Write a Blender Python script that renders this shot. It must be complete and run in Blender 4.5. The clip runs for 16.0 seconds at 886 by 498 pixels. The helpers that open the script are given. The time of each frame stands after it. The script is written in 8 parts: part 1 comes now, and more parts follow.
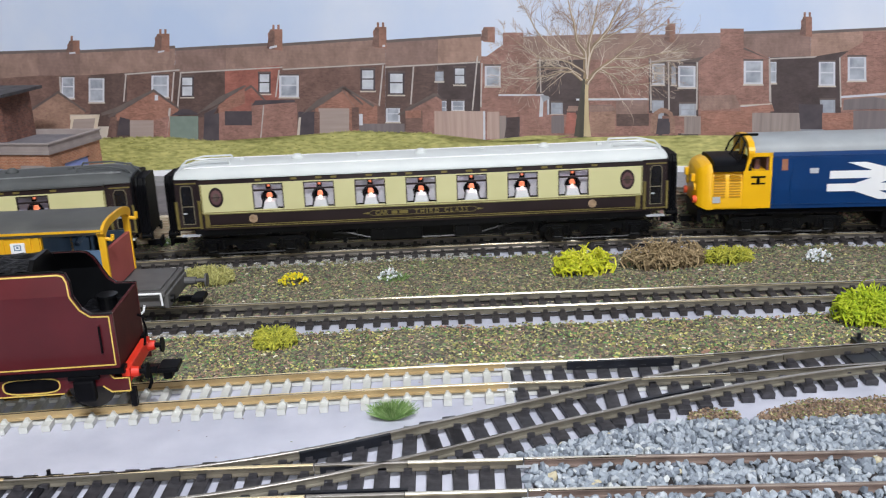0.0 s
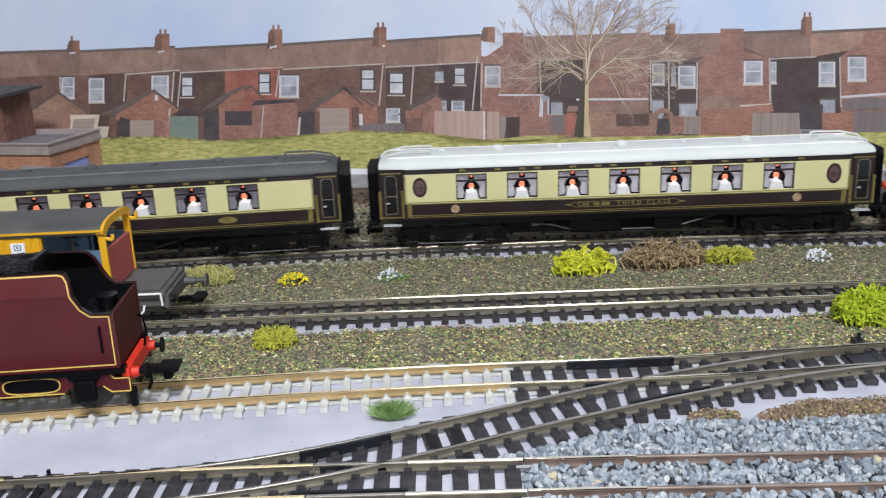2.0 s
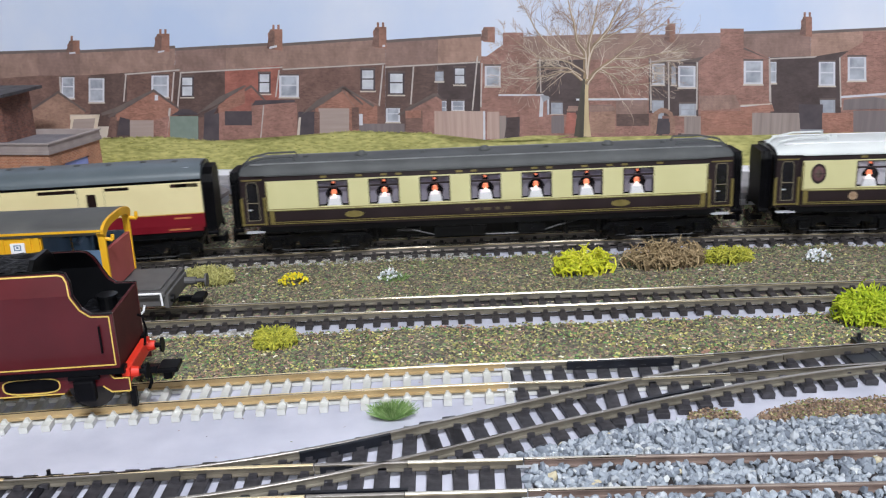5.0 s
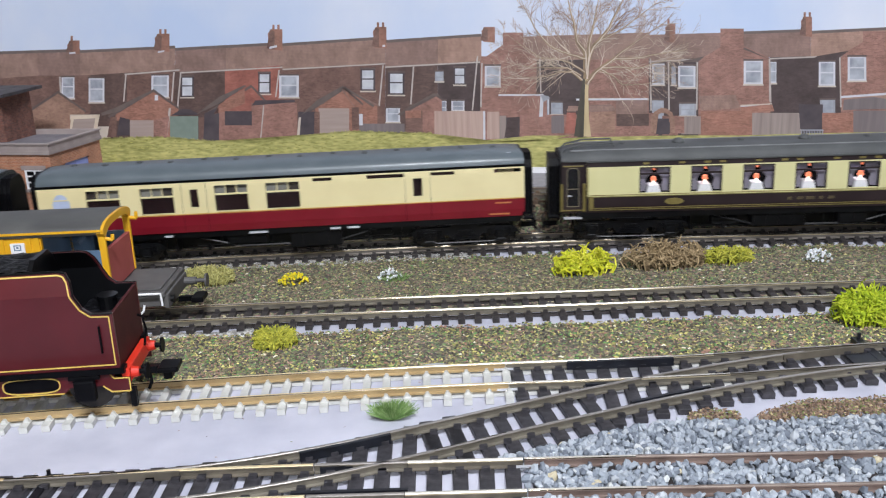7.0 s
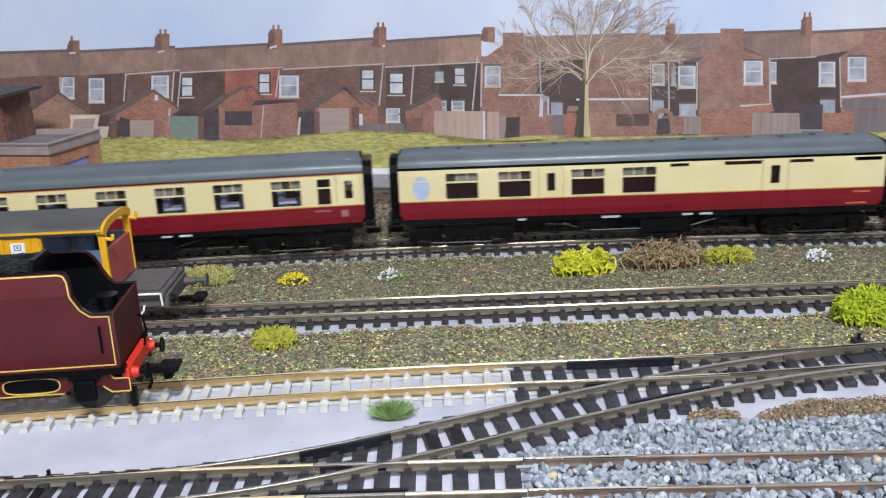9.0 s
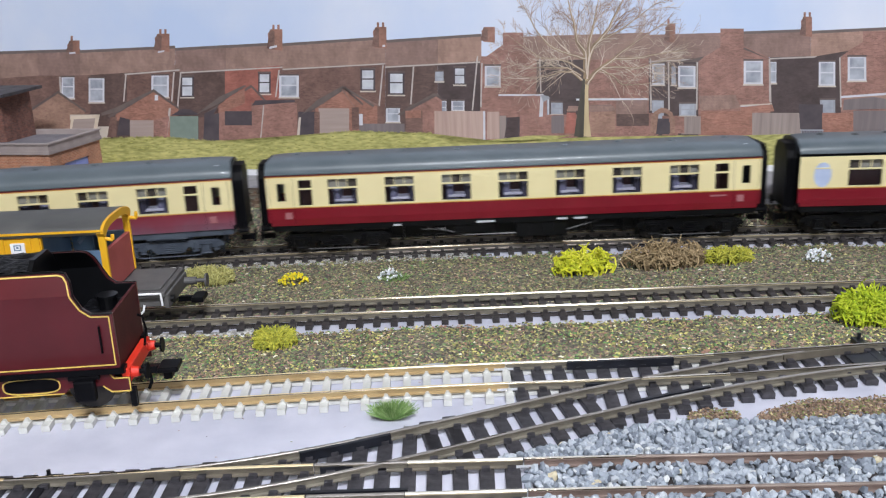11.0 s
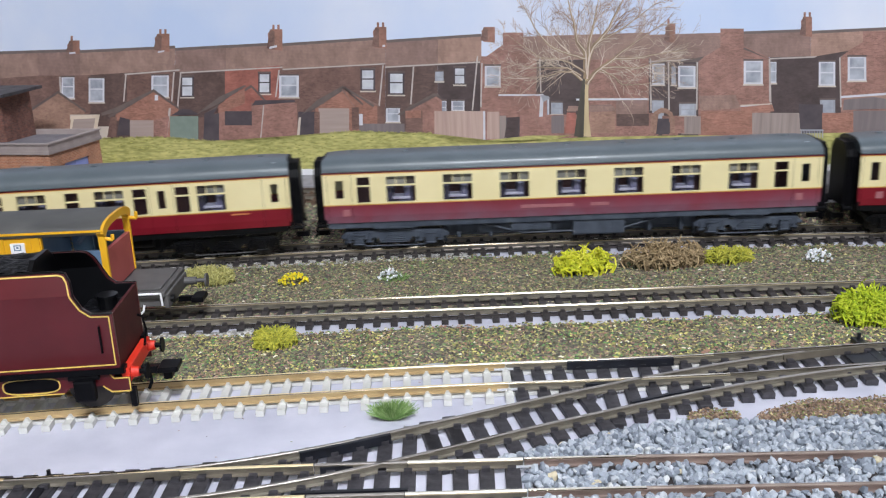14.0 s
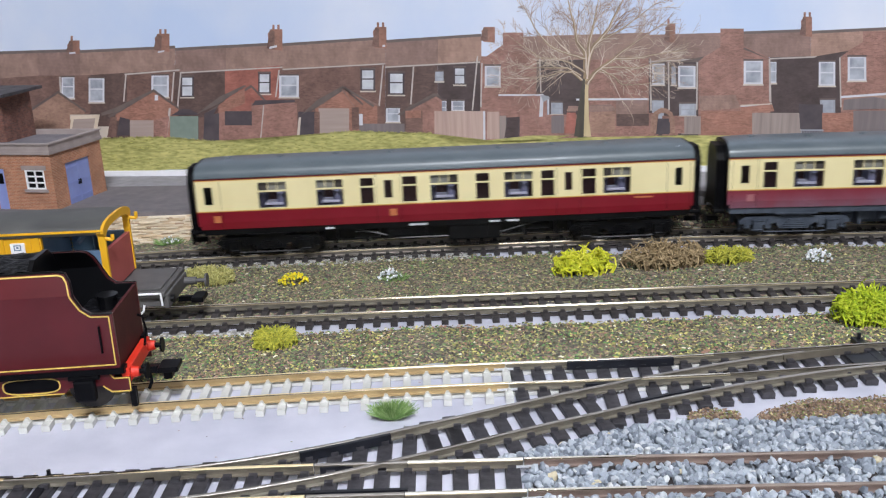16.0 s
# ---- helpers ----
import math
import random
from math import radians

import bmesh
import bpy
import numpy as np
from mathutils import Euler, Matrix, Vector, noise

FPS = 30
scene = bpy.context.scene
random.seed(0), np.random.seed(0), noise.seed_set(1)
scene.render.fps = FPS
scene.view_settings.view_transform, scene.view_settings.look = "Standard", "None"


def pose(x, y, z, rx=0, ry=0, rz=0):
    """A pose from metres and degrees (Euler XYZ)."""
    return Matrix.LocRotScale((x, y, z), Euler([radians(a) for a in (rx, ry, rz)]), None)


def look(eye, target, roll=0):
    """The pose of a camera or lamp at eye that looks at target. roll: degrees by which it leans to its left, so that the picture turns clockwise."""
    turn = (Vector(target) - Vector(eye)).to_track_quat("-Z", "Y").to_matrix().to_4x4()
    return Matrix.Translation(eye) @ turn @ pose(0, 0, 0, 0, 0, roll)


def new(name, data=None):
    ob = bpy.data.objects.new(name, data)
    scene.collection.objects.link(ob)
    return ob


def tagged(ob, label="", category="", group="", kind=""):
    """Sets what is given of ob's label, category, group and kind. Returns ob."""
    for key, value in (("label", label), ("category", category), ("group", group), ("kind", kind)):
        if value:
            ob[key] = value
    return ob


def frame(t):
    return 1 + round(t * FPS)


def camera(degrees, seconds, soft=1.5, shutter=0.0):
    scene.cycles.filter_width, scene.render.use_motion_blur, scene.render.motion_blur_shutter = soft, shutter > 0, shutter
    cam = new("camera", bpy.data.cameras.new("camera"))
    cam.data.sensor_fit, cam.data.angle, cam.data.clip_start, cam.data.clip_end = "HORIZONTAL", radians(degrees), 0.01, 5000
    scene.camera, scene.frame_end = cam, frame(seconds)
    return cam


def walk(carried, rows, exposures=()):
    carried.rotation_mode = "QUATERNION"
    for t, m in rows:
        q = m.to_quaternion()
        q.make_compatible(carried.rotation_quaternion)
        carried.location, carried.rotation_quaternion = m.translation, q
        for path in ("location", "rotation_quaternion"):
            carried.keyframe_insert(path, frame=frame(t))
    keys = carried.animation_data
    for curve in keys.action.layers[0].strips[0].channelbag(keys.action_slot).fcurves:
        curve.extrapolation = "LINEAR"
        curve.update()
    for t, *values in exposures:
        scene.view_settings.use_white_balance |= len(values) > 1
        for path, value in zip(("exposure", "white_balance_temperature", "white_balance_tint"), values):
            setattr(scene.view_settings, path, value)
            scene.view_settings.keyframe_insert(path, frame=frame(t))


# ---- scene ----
M = 0.001  # all plans below are in millimetres

# ---- camera: held still above the front of the layout ----
cam = camera(52.0, 16.0, soft=1.2, shutter=0.5)
TILT = radians(16.82)
EYE = look((0, 0, 0.138), (0, math.cos(TILT), 0.138 - math.sin(TILT)), -2.39)
walk(cam, [(0, EYE), (16, EYE)], exposures=[(0, 0.06, 6540, 10.4), (2, 0.05, 6520, 10.4), (4, 0.08, 6470, 11), (7, 0.14, 6430, 12.4), (16, 0.145, 6430, 12.4)])

# ---- light: a ceiling lamp panel in a closed room ----
world = bpy.data.worlds.new("world")
scene.world = world
world.use_nodes = True
world.node_tree.nodes["Background"].inputs[0].default_value = (0.85, 0.9, 1.0, 1)
world.node_tree.nodes["Background"].inputs[1].default_value = 0.05


def lamp(name, size, energy, m, colour):
    d = bpy.data.lights.new(name, "AREA")
    d.shape, d.size, d.size_y, d.energy, d.color = "RECTANGLE", size[0], size[1], energy, colour
    o = new(name, d)
    o.matrix_world = m
    return o


lamp("ceiling_lamp_light", (0.45, 0.45), 63.0, look((0.14, -0.70, 1.44), (0.05, 0.40, 0.0)), (0.92, 0.96, 1.0))
torch = bpy.data.lights.new("phone_torch_light", "SPOT")  # the filming phone's own lamp
torch.energy, torch.spot_size, torch.spot_blend, torch.shadow_soft_size, torch.color = 1.3, radians(120), 0.6, 0.006, (0.95, 0.98, 1.0)
new("phone_torch_light", torch).matrix_world = look((0.025, -0.005, 0.15), (0.03, 0.5, 0.03))


# ---- materials ----
def srgb(r, g, b):
    return tuple(((v / 255 + 0.055) / 1.055) ** 2.4 if v > 10 else v / 255 / 12.92 for v in (r, g, b)) + (1,)


def material(name, rgb, rgb2=None, rough=0.6, metal=0.0, scale=300.0, detail=6.0, bump=0.0, bump_scale=None,
             spread=(0.35, 0.65), coat=0.0, big=0.25, stretch=(1, 1, 1), spec=0.5):
    """Two-scale noise between two colours, with a fine bump. Scales are per metre."""
    m = bpy.data.materials.new(name)
    m.use_nodes = True
    nt = m.node_tree
    n, l = nt.nodes, nt.links
    b = n["Principled BSDF"]
    b.inputs["Roughness"].default_value, b.inputs["Metallic"].default_value = rough, metal
    b.inputs["Coat Weight"].default_value = coat
    b.inputs["Specular IOR Level"].default_value = spec
    co = n.new("ShaderNodeTexCoord")
    mp = n.new("ShaderNodeMapping")
    mp.inputs["Scale"].default_value = stretch
    l.new(co.outputs["Object"], mp.inputs["Vector"])
    no = n.new("ShaderNodeTexNoise")
    no.inputs["Scale"].default_value, no.inputs["Detail"].default_value = scale, detail
    l.new(mp.outputs[0], no.inputs["Vector"])
    no2 = n.new("ShaderNodeTexNoise")
    no2.inputs["Scale"].default_value, no2.inputs["Detail"].default_value = scale * 0.13, 3
    l.new(mp.outputs[0], no2.inputs["Vector"])
    mx = n.new("ShaderNodeMix")
    mx.inputs[0].default_value = big
    l.new(no.outputs["Fac"], mx.inputs[2])
    l.new(no2.outputs["Fac"], mx.inputs[3])
    ramp = n.new("ShaderNodeValToRGB")
    ramp.color_ramp.elements[0].position, ramp.color_ramp.elements[1].position = spread
    ramp.color_ramp.elements[0].color = srgb(*rgb)
    ramp.color_ramp.elements[1].color = srgb(*(rgb2 or rgb))
    l.new(mx.outputs[0], ramp.inputs[0])
    l.new(ramp.outputs[0], b.inputs["Base Color"])
    rr = n.new("ShaderNodeMapRange")
    rr.inputs[3].default_value, rr.inputs[4].default_value = max(0.05, rough - 0.08), min(1, rough + 0.1)
    l.new(no2.outputs["Fac"], rr.inputs[0])
    l.new(rr.outputs[0], b.inputs["Roughness"])
    if bump:
        bp = n.new("ShaderNodeBump")
        bp.inputs["Strength"].default_value, bp.inputs["Distance"].default_value = bump, 0.0006
        no3 = n.new("ShaderNodeTexNoise")
        no3.inputs["Scale"].default_value, no3.inputs["Detail"].default_value = bump_scale or scale * 1.5, 5
        l.new(mp.outputs[0], no3.inputs["Vector"])
        l.new(no3.outputs["Fac"], bp.inputs["Height"])
        l.new(bp.outputs[0], b.inputs["Normal"])
    return m


def speckle(name, colours, scale=700.0, rough=0.95, island=False):
    """Granules of many colours: each cell, each island of the mesh or each object takes one of them."""
    m = bpy.data.materials.new(name)
    m.use_nodes = True
    n, l = m.node_tree.nodes, m.node_tree.links
    b = n["Principled BSDF"]
    b.inputs["Roughness"].default_value = rough
    ramp = n.new("ShaderNodeValToRGB")
    ramp.color_ramp.interpolation = "CONSTANT"
    while len(ramp.color_ramp.elements) < len(colours):
        ramp.color_ramp.elements.new(0.5)
    for i, c in enumerate(colours):
        e = ramp.color_ramp.elements[i]
        e.position, e.color = c[3], srgb(*c[:3])
    if island == "object":
        l.new(n.new("ShaderNodeObjectInfo").outputs["Random"], ramp.inputs[0])
    elif island:
        l.new(n.new("ShaderNodeNewGeometry").outputs["Random Per Island"], ramp.inputs[0])
    else:
        co = n.new("ShaderNodeTexCoord")
        v = n.new("ShaderNodeTexVoronoi")
        v.inputs["Scale"].default_value = scale
        l.new(co.outputs["Object"], v.inputs["Vector"])
        sep = n.new("ShaderNodeSeparateColor")
        l.new(v.outputs["Color"], sep.inputs[0])
        l.new(sep.outputs[0], ramp.inputs[0])
        bp = n.new("ShaderNodeBump")
        bp.inputs["Strength"].default_value, bp.inputs["Distance"].default_value = 0.8, 0.0008
        l.new(v.outputs["Distance"], bp.inputs["Height"])
        bp.invert = True
        l.new(bp.outputs[0], b.inputs["Normal"])
    l.new(ramp.outputs[0], b.inputs["Base Color"])
    return m


def brick_material(name, rgb, rgb2, mortar, w=3.0, h=1.0, rough=0.85, joint=0.14, bump=0.4, mottle=0.16, blotch=420.0, streak=(0.6, 1, 1.1)):
    m = bpy.data.materials.new(name)
    m.use_nodes = True
    n, l = m.node_tree.nodes, m.node_tree.links
    b = n["Principled BSDF"]
    b.inputs["Roughness"].default_value = rough
    co = n.new("ShaderNodeTexCoord")
    sp = n.new("ShaderNodeSeparateXYZ")
    l.new(co.outputs["Object"], sp.inputs[0])
    ad = n.new("ShaderNodeMath")
    l.new(sp.outputs[0], ad.inputs[0])
    l.new(sp.outputs[1], ad.inputs[1])
    mp = n.new("ShaderNodeCombineXYZ")
    l.new(ad.outputs[0], mp.inputs[0])
    l.new(sp.outputs[2], mp.inputs[1])
    t = n.new("ShaderNodeTexBrick")
    t.inputs["Scale"].default_value = 1.0
    t.inputs["Brick Width"].default_value, t.inputs["Row Height"].default_value = w * M, h * M
    t.inputs["Mortar Size"].default_value = joint * h * M
    t.inputs["Color1"].default_value, t.inputs["Color2"].default_value = srgb(*rgb), srgb(*rgb2)
    t.inputs["Mortar"].default_value = srgb(*mortar)
    l.new(mp.outputs[0], t.inputs["Vector"])
    no = n.new("ShaderNodeTexNoise")
    no.inputs["Scale"].default_value, no.inputs["Detail"].default_value = 70, 10
    no.inputs["Roughness"].default_value = 0.68
    l.new(co.outputs["Object"], no.inputs["Vector"])
    mr = n.new("ShaderNodeMapRange")
    mr.inputs[1].default_value, mr.inputs[2].default_value = 0.3, 0.7
    mr.inputs[3].default_value, mr.inputs[4].default_value = 0.68, 1.28
    l.new(no.outputs["Fac"], mr.inputs[0])
    # smaller weathering blotches over the large ones
    fine = n.new("ShaderNodeTexNoise")
    fine.inputs["Scale"].default_value, fine.inputs["Detail"].default_value = blotch, 6
    fine.inputs["Roughness"].default_value = 0.75
    squash = n.new("ShaderNodeMapping")
    squash.inputs["Scale"].default_value = streak
    l.new(co.outputs["Object"], squash.inputs["Vector"])
    l.new(squash.outputs[0], fine.inputs["Vector"])
    fr = n.new("ShaderNodeMapRange")
    fr.inputs[1].default_value, fr.inputs[2].default_value = 0.34, 0.66
    fr.inputs[3].default_value, fr.inputs[4].default_value = 1 - mottle, 1 + mottle
    l.new(fine.outputs["Fac"], fr.inputs[0])
    both = n.new("ShaderNodeMath")
    both.operation = "MULTIPLY"
    l.new(mr.outputs[0], both.inputs[0])
    l.new(fr.outputs[0], both.inputs[1])
    mul = n.new("ShaderNodeVectorMath")
    mul.operation = "SCALE"
    l.new(t.outputs["Color"], mul.inputs[0])
    l.new(both.outputs[0], mul.inputs["Scale"])
    l.new(mul.outputs[0], b.inputs["Base Color"])
    if bump:
        bp = n.new("ShaderNodeBump")
        bp.inputs["Strength"].default_value, bp.inputs["Distance"].default_value = bump, 0.0003
        bp.invert = True
        l.new(t.outputs["Fac"], bp.inputs["Height"])
        l.new(bp.outputs[0], b.inputs["Normal"])
    return m


def glow(name, rgb, strength):
    m = bpy.data.materials.new(name)
    m.use_nodes = True
    b = m.node_tree.nodes["Principled BSDF"]
    b.inputs["Base Color"].default_value = srgb(*rgb)
    b.inputs["Emission Color"].default_value = srgb(*rgb)
    b.inputs["Emission Strength"].default_value = strength
    return m


def glass(name, rgb=(16, 17, 22), rough=0.03, alpha=0.2):
    """A thin pane: mostly clear, with a real gloss on it."""
    m = bpy.data.materials.new(name)
    m.use_nodes = True
    b = m.node_tree.nodes["Principled BSDF"]
    b.inputs["Base Color"].default_value = srgb(*rgb)
    b.inputs["Roughness"].default_value = rough
    b.inputs["Alpha"].default_value = alpha
    b.inputs["Specular IOR Level"].default_value = 0.8
    return m


def cloth(name, rgb):
    """Thin woven stuff that lets the lamplight behind it through."""
    m = bpy.data.materials.new(name)
    m.use_nodes = True
    n, l = m.node_tree.nodes, m.node_tree.links
    n.remove(n["Principled BSDF"])
    d, t, mx = n.new("ShaderNodeBsdfDiffuse"), n.new("ShaderNodeBsdfTranslucent"), n.new("ShaderNodeMixShader")
    d.inputs[0].default_value = t.inputs[0].default_value = srgb(*rgb)
    l.new(d.outputs[0], mx.inputs[1])
    l.new(t.outputs[0], mx.inputs[2])
    l.new(mx.outputs[0], n["Material Output"].inputs[0])
    return m


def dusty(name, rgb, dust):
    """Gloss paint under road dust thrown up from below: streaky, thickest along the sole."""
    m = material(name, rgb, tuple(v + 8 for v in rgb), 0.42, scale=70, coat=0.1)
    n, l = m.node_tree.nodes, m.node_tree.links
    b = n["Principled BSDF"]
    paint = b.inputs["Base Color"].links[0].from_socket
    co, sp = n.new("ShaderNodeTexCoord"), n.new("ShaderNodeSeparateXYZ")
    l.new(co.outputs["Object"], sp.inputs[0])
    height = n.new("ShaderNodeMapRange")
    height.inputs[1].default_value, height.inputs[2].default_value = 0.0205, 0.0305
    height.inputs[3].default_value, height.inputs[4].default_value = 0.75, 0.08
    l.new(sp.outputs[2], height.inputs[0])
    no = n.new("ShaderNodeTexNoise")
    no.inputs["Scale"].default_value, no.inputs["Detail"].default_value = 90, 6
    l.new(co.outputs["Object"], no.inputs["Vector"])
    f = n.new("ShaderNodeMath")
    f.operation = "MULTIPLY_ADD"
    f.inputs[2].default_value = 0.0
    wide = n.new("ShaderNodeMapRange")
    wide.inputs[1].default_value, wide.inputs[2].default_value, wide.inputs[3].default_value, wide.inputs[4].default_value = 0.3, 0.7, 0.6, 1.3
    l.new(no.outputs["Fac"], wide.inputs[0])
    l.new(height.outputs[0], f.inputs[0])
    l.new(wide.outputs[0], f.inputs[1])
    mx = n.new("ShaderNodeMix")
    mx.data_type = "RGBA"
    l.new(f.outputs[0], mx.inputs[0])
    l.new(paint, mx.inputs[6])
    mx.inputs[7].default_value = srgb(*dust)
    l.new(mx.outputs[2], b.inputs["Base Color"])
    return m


# layout
BOARD = material("white_board", (172, 174, 190), (206, 206, 219), 0.5, scale=60, bump=0.1, bump_scale=500, big=0.6)
RAIL = material("nickel_rail", (206, 200, 188), (236, 231, 220), 0.25, 0.45, scale=90)
RAIL_BRASS = material("brassy_rail", (220, 198, 154), (238, 220, 182), 0.28, 0.4, scale=90)
RAIL_WORN = material("rusty_rail", (132, 118, 110), (162, 148, 138), 0.36, 0.5, scale=120)
SLEEPER = material("dark_plastic_sleeper", (38, 35, 36), (62, 57, 57), 0.55, scale=400, bump=0.15)
RAIL_SIDE = material("rail_web", (160, 145, 118), (196, 182, 154), 0.35, 0.4, scale=120)
SHINE = material("polished_rail_edge", (80, 73, 62), (128, 120, 106), 0.14, 1.0, scale=110, big=0.5)
RAIL_SIDE_BRASS = material("brassy_rail_web", (166, 142, 102), (190, 166, 124), 0.5, 0.3, scale=120)
RAIL_SIDE_RUST = material("rusty_rail_web", (96, 80, 74), (124, 106, 98), 0.6, 0.1, scale=120)
SLEEPER_BROWN = material("brown_plastic_sleeper", (84, 66, 54), (112, 92, 76), 0.6, scale=300, bump=0.15)
SLEEPER_PALE = material("cream_plastic_sleeper", (182, 182, 178), (204, 204, 200), 0.55, scale=300)
BLADE = material("black_plastic", (14, 15, 20), (30, 32, 40), 0.35, scale=300, spec=0.4)
# web darker than the head sides, for the shade under the rail head
WEB_DARK = material("rail_web", (90, 85, 76), (126, 120, 108), 0.5, 0.2, scale=150)
# lighter, shinier web that stands for lamp glare on the main rails
WEB_BRIGHT = material("glare_rail_web", (112, 106, 102), (168, 162, 156), 0.34, 0.85, scale=60, big=0.6)
RAIL_TARNISH = material("tarnished_rail", (128, 122, 118), (184, 178, 172), 0.25, 0.5, scale=70, big=0.6)
RAIL_SIDE_TARNISH = material("tarnished_rail_web", (84, 79, 71), (118, 110, 97), 0.45, 0.2, scale=120)
TIMBER = material("black_turnout_timber", (34, 33, 37), (66, 64, 69), 0.5, scale=400, bump=0.15)
SCATTER = speckle("ground_scatter", [(96, 89, 79, 0), (119, 112, 95, 0.28), (78, 73, 72, 0.45), (125, 132, 99, 0.6), (155, 125, 115, 0.76), (103, 123, 90, 0.85), (180, 171, 136, 0.94)], 900)
GRAIN = speckle("scatter_grains", [(98, 91, 73, 0), (130, 121, 93, 0.26), (78, 73, 62, 0.44), (138, 141, 96, 0.58), (150, 126, 106, 0.74), (104, 138, 86, 0.81), (194, 184, 126, 0.88), (172, 152, 130, 0.94), (218, 214, 198, 0.985)], island=True)
GRAIN_FRONT = speckle("scatter_grains_mixed", [(92, 87, 70, 0), (130, 124, 90, 0.18), (162, 157, 100, 0.34), (108, 146, 88, 0.52), (156, 122, 106, 0.65), (210, 201, 128, 0.75), (70, 66, 60, 0.85), (184, 156, 136, 0.93), (230, 226, 206, 0.98)], island=True)
GRAIN_BROWN = speckle("brown_scatter_grains", [(124, 102, 88, 0), (144, 120, 100, 0.26), (98, 82, 70, 0.5), (160, 136, 116, 0.7), (122, 130, 80, 0.8), (188, 172, 130, 0.93)], island=True)
GRIT = speckle("grey_track_grit", [(164, 163, 160, 0), (136, 134, 131, 0.3), (188, 187, 183, 0.55), (112, 109, 106, 0.82), (146, 137, 124, 0.92)], 900)
GRIT_GRAIN = speckle("grey_grit_grains", [(166, 165, 163, 0), (138, 136, 134, 0.3), (194, 193, 190, 0.55), (110, 108, 106, 0.82), (146, 137, 124, 0.92)], island=True)
CHIP = speckle("granite_chips", [(144, 152, 162, 0), (159, 166, 175, 0.25), (128, 136, 147, 0.5), (173, 178, 185, 0.74), (103, 110, 121, 0.86), (190, 193, 194, 0.965), (186, 176, 150, 0.992)], rough=0.8, island=True)
CHIP_STONE = speckle("granite_stones", [(144, 152, 162, 0), (159, 166, 175, 0.25), (128, 136, 147, 0.5), (173, 178, 185, 0.74), (103, 110, 121, 0.86), (190, 193, 194, 0.965), (186, 176, 150, 0.992)], rough=0.8, island="object")
ROAD = material("grey_road_card", (134, 132, 138), (152, 150, 156), 0.85, scale=160, bump=0.2)
DECK = material("dark_yard_card", (102, 98, 102), (120, 114, 116), 0.85, scale=140, bump=0.2)
STRIP = material("white_card_strip", (226, 226, 230), (238, 238, 242), 0.7, scale=90)
PLASTER = material("grey_plaster_cloth", (160, 160, 162), (190, 190, 192), 0.9, scale=300, bump=0.4)
STONE_WALL = speckle("cream_stone_face", [(226, 208, 182, 0), (208, 184, 154, 0.3), (234, 220, 198, 0.55), (176, 150, 124, 0.88), (214, 196, 170, 0.93)], island=True)
ROCK = speckle("broken_bank_stone", [(120, 100, 82, 0), (88, 73, 61, 0.25), (166, 148, 124, 0.55), (58, 49, 44, 0.72), (136, 118, 98, 0.86)], island=True)
ROOM_WALL = material("room_paint", (196, 192, 188), (208, 205, 200), 0.8, scale=10)
CEIL = material("ceiling_paint", (225, 224, 222), (232, 231, 229), 0.9, scale=10)
CARPET = material("carpet", (110, 104, 100), (126, 120, 114), 0.95, scale=60)
# rolling stock
CREAM = material("cream_coach_paint", (221, 208, 160), (228, 216, 169), 0.36, scale=60, coat=0.2)
CRIMSON = material("crimson_coach_paint", (116, 20, 34), (126, 26, 40), 0.34, scale=60, coat=0.25)
UNDER = material("oily_underframe_black", (5, 5, 7), (12, 13, 16), 0.34, scale=160, bump=0.2, spec=0.35)
LINE_GOLD = material("orange_gold_lining", (186, 136, 66), (206, 158, 84), 0.45, scale=300)
GOLD_DIM = material("faded_gold_letters", (72, 62, 44), (94, 82, 58), 0.5, scale=300)
LENS_SHEEN = material("oval_glass_sheen", (70, 56, 52), (110, 98, 92), 0.1, scale=160)
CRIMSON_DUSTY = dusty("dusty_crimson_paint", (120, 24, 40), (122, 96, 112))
PULL_CREAM = material("pullman_cream_paint", (207, 202, 151), (214, 209, 160), 0.36, scale=60, coat=0.15)
UMBER = material("umber_paint", (40, 32, 34), (52, 42, 44), 0.3, scale=60, coat=0.15, spec=0.3)
GOLD = material("gold_lining", (120, 108, 60), (146, 132, 80), 0.4, 0.3, scale=300)
CREST = material("pale_crest", (128, 100, 76), (190, 164, 136), 0.4, scale=420)
ROOF_WHITE = material("white_roof_paint", (206, 210, 210), (216, 219, 218), 0.5, scale=60)
ROOF_GREY = material("dark_grey_roof_paint", (70, 72, 73), (86, 88, 89), 0.66, scale=60)
ROOF_BLUE = material("blue_grey_roof_paint", (81, 91, 97), (93, 102, 108), 0.42, scale=60, coat=0.12)
BLACK = material("black_frame_plastic", (7, 7, 9), (14, 14, 18), 0.45, scale=200, spec=0.1)
FRAME_DUSTY = material("weathered_frame", (46, 53, 66), (72, 80, 92), 0.7, scale=140)
WHEEL = material("wheel_metal", (40, 38, 38), (70, 66, 62), 0.4, 0.7, scale=200)
PANE = glass("coach_window_glass")
FROST = material("frosted_window", (168, 182, 212), (186, 198, 224), 0.3, scale=200)
DOOR_GLASS = material("dark_door_glazing", (22, 22, 25), (34, 33, 36), 0.12, scale=200)
FRAME_PALE = material("worn_pale_frame", (112, 104, 84), (140, 130, 106), 0.45, scale=300)
INSIDE = material("brown_interior", (88, 58, 62), (108, 76, 78), 0.6, scale=100)
SEAT = material("blue_seat_plastic", (40, 37, 52), (60, 58, 80), 0.6, scale=100)
SEAT_DARK = material("dark_armchair_plastic", (8, 7, 9), (16, 14, 17), 0.6, scale=100, spec=0.1)
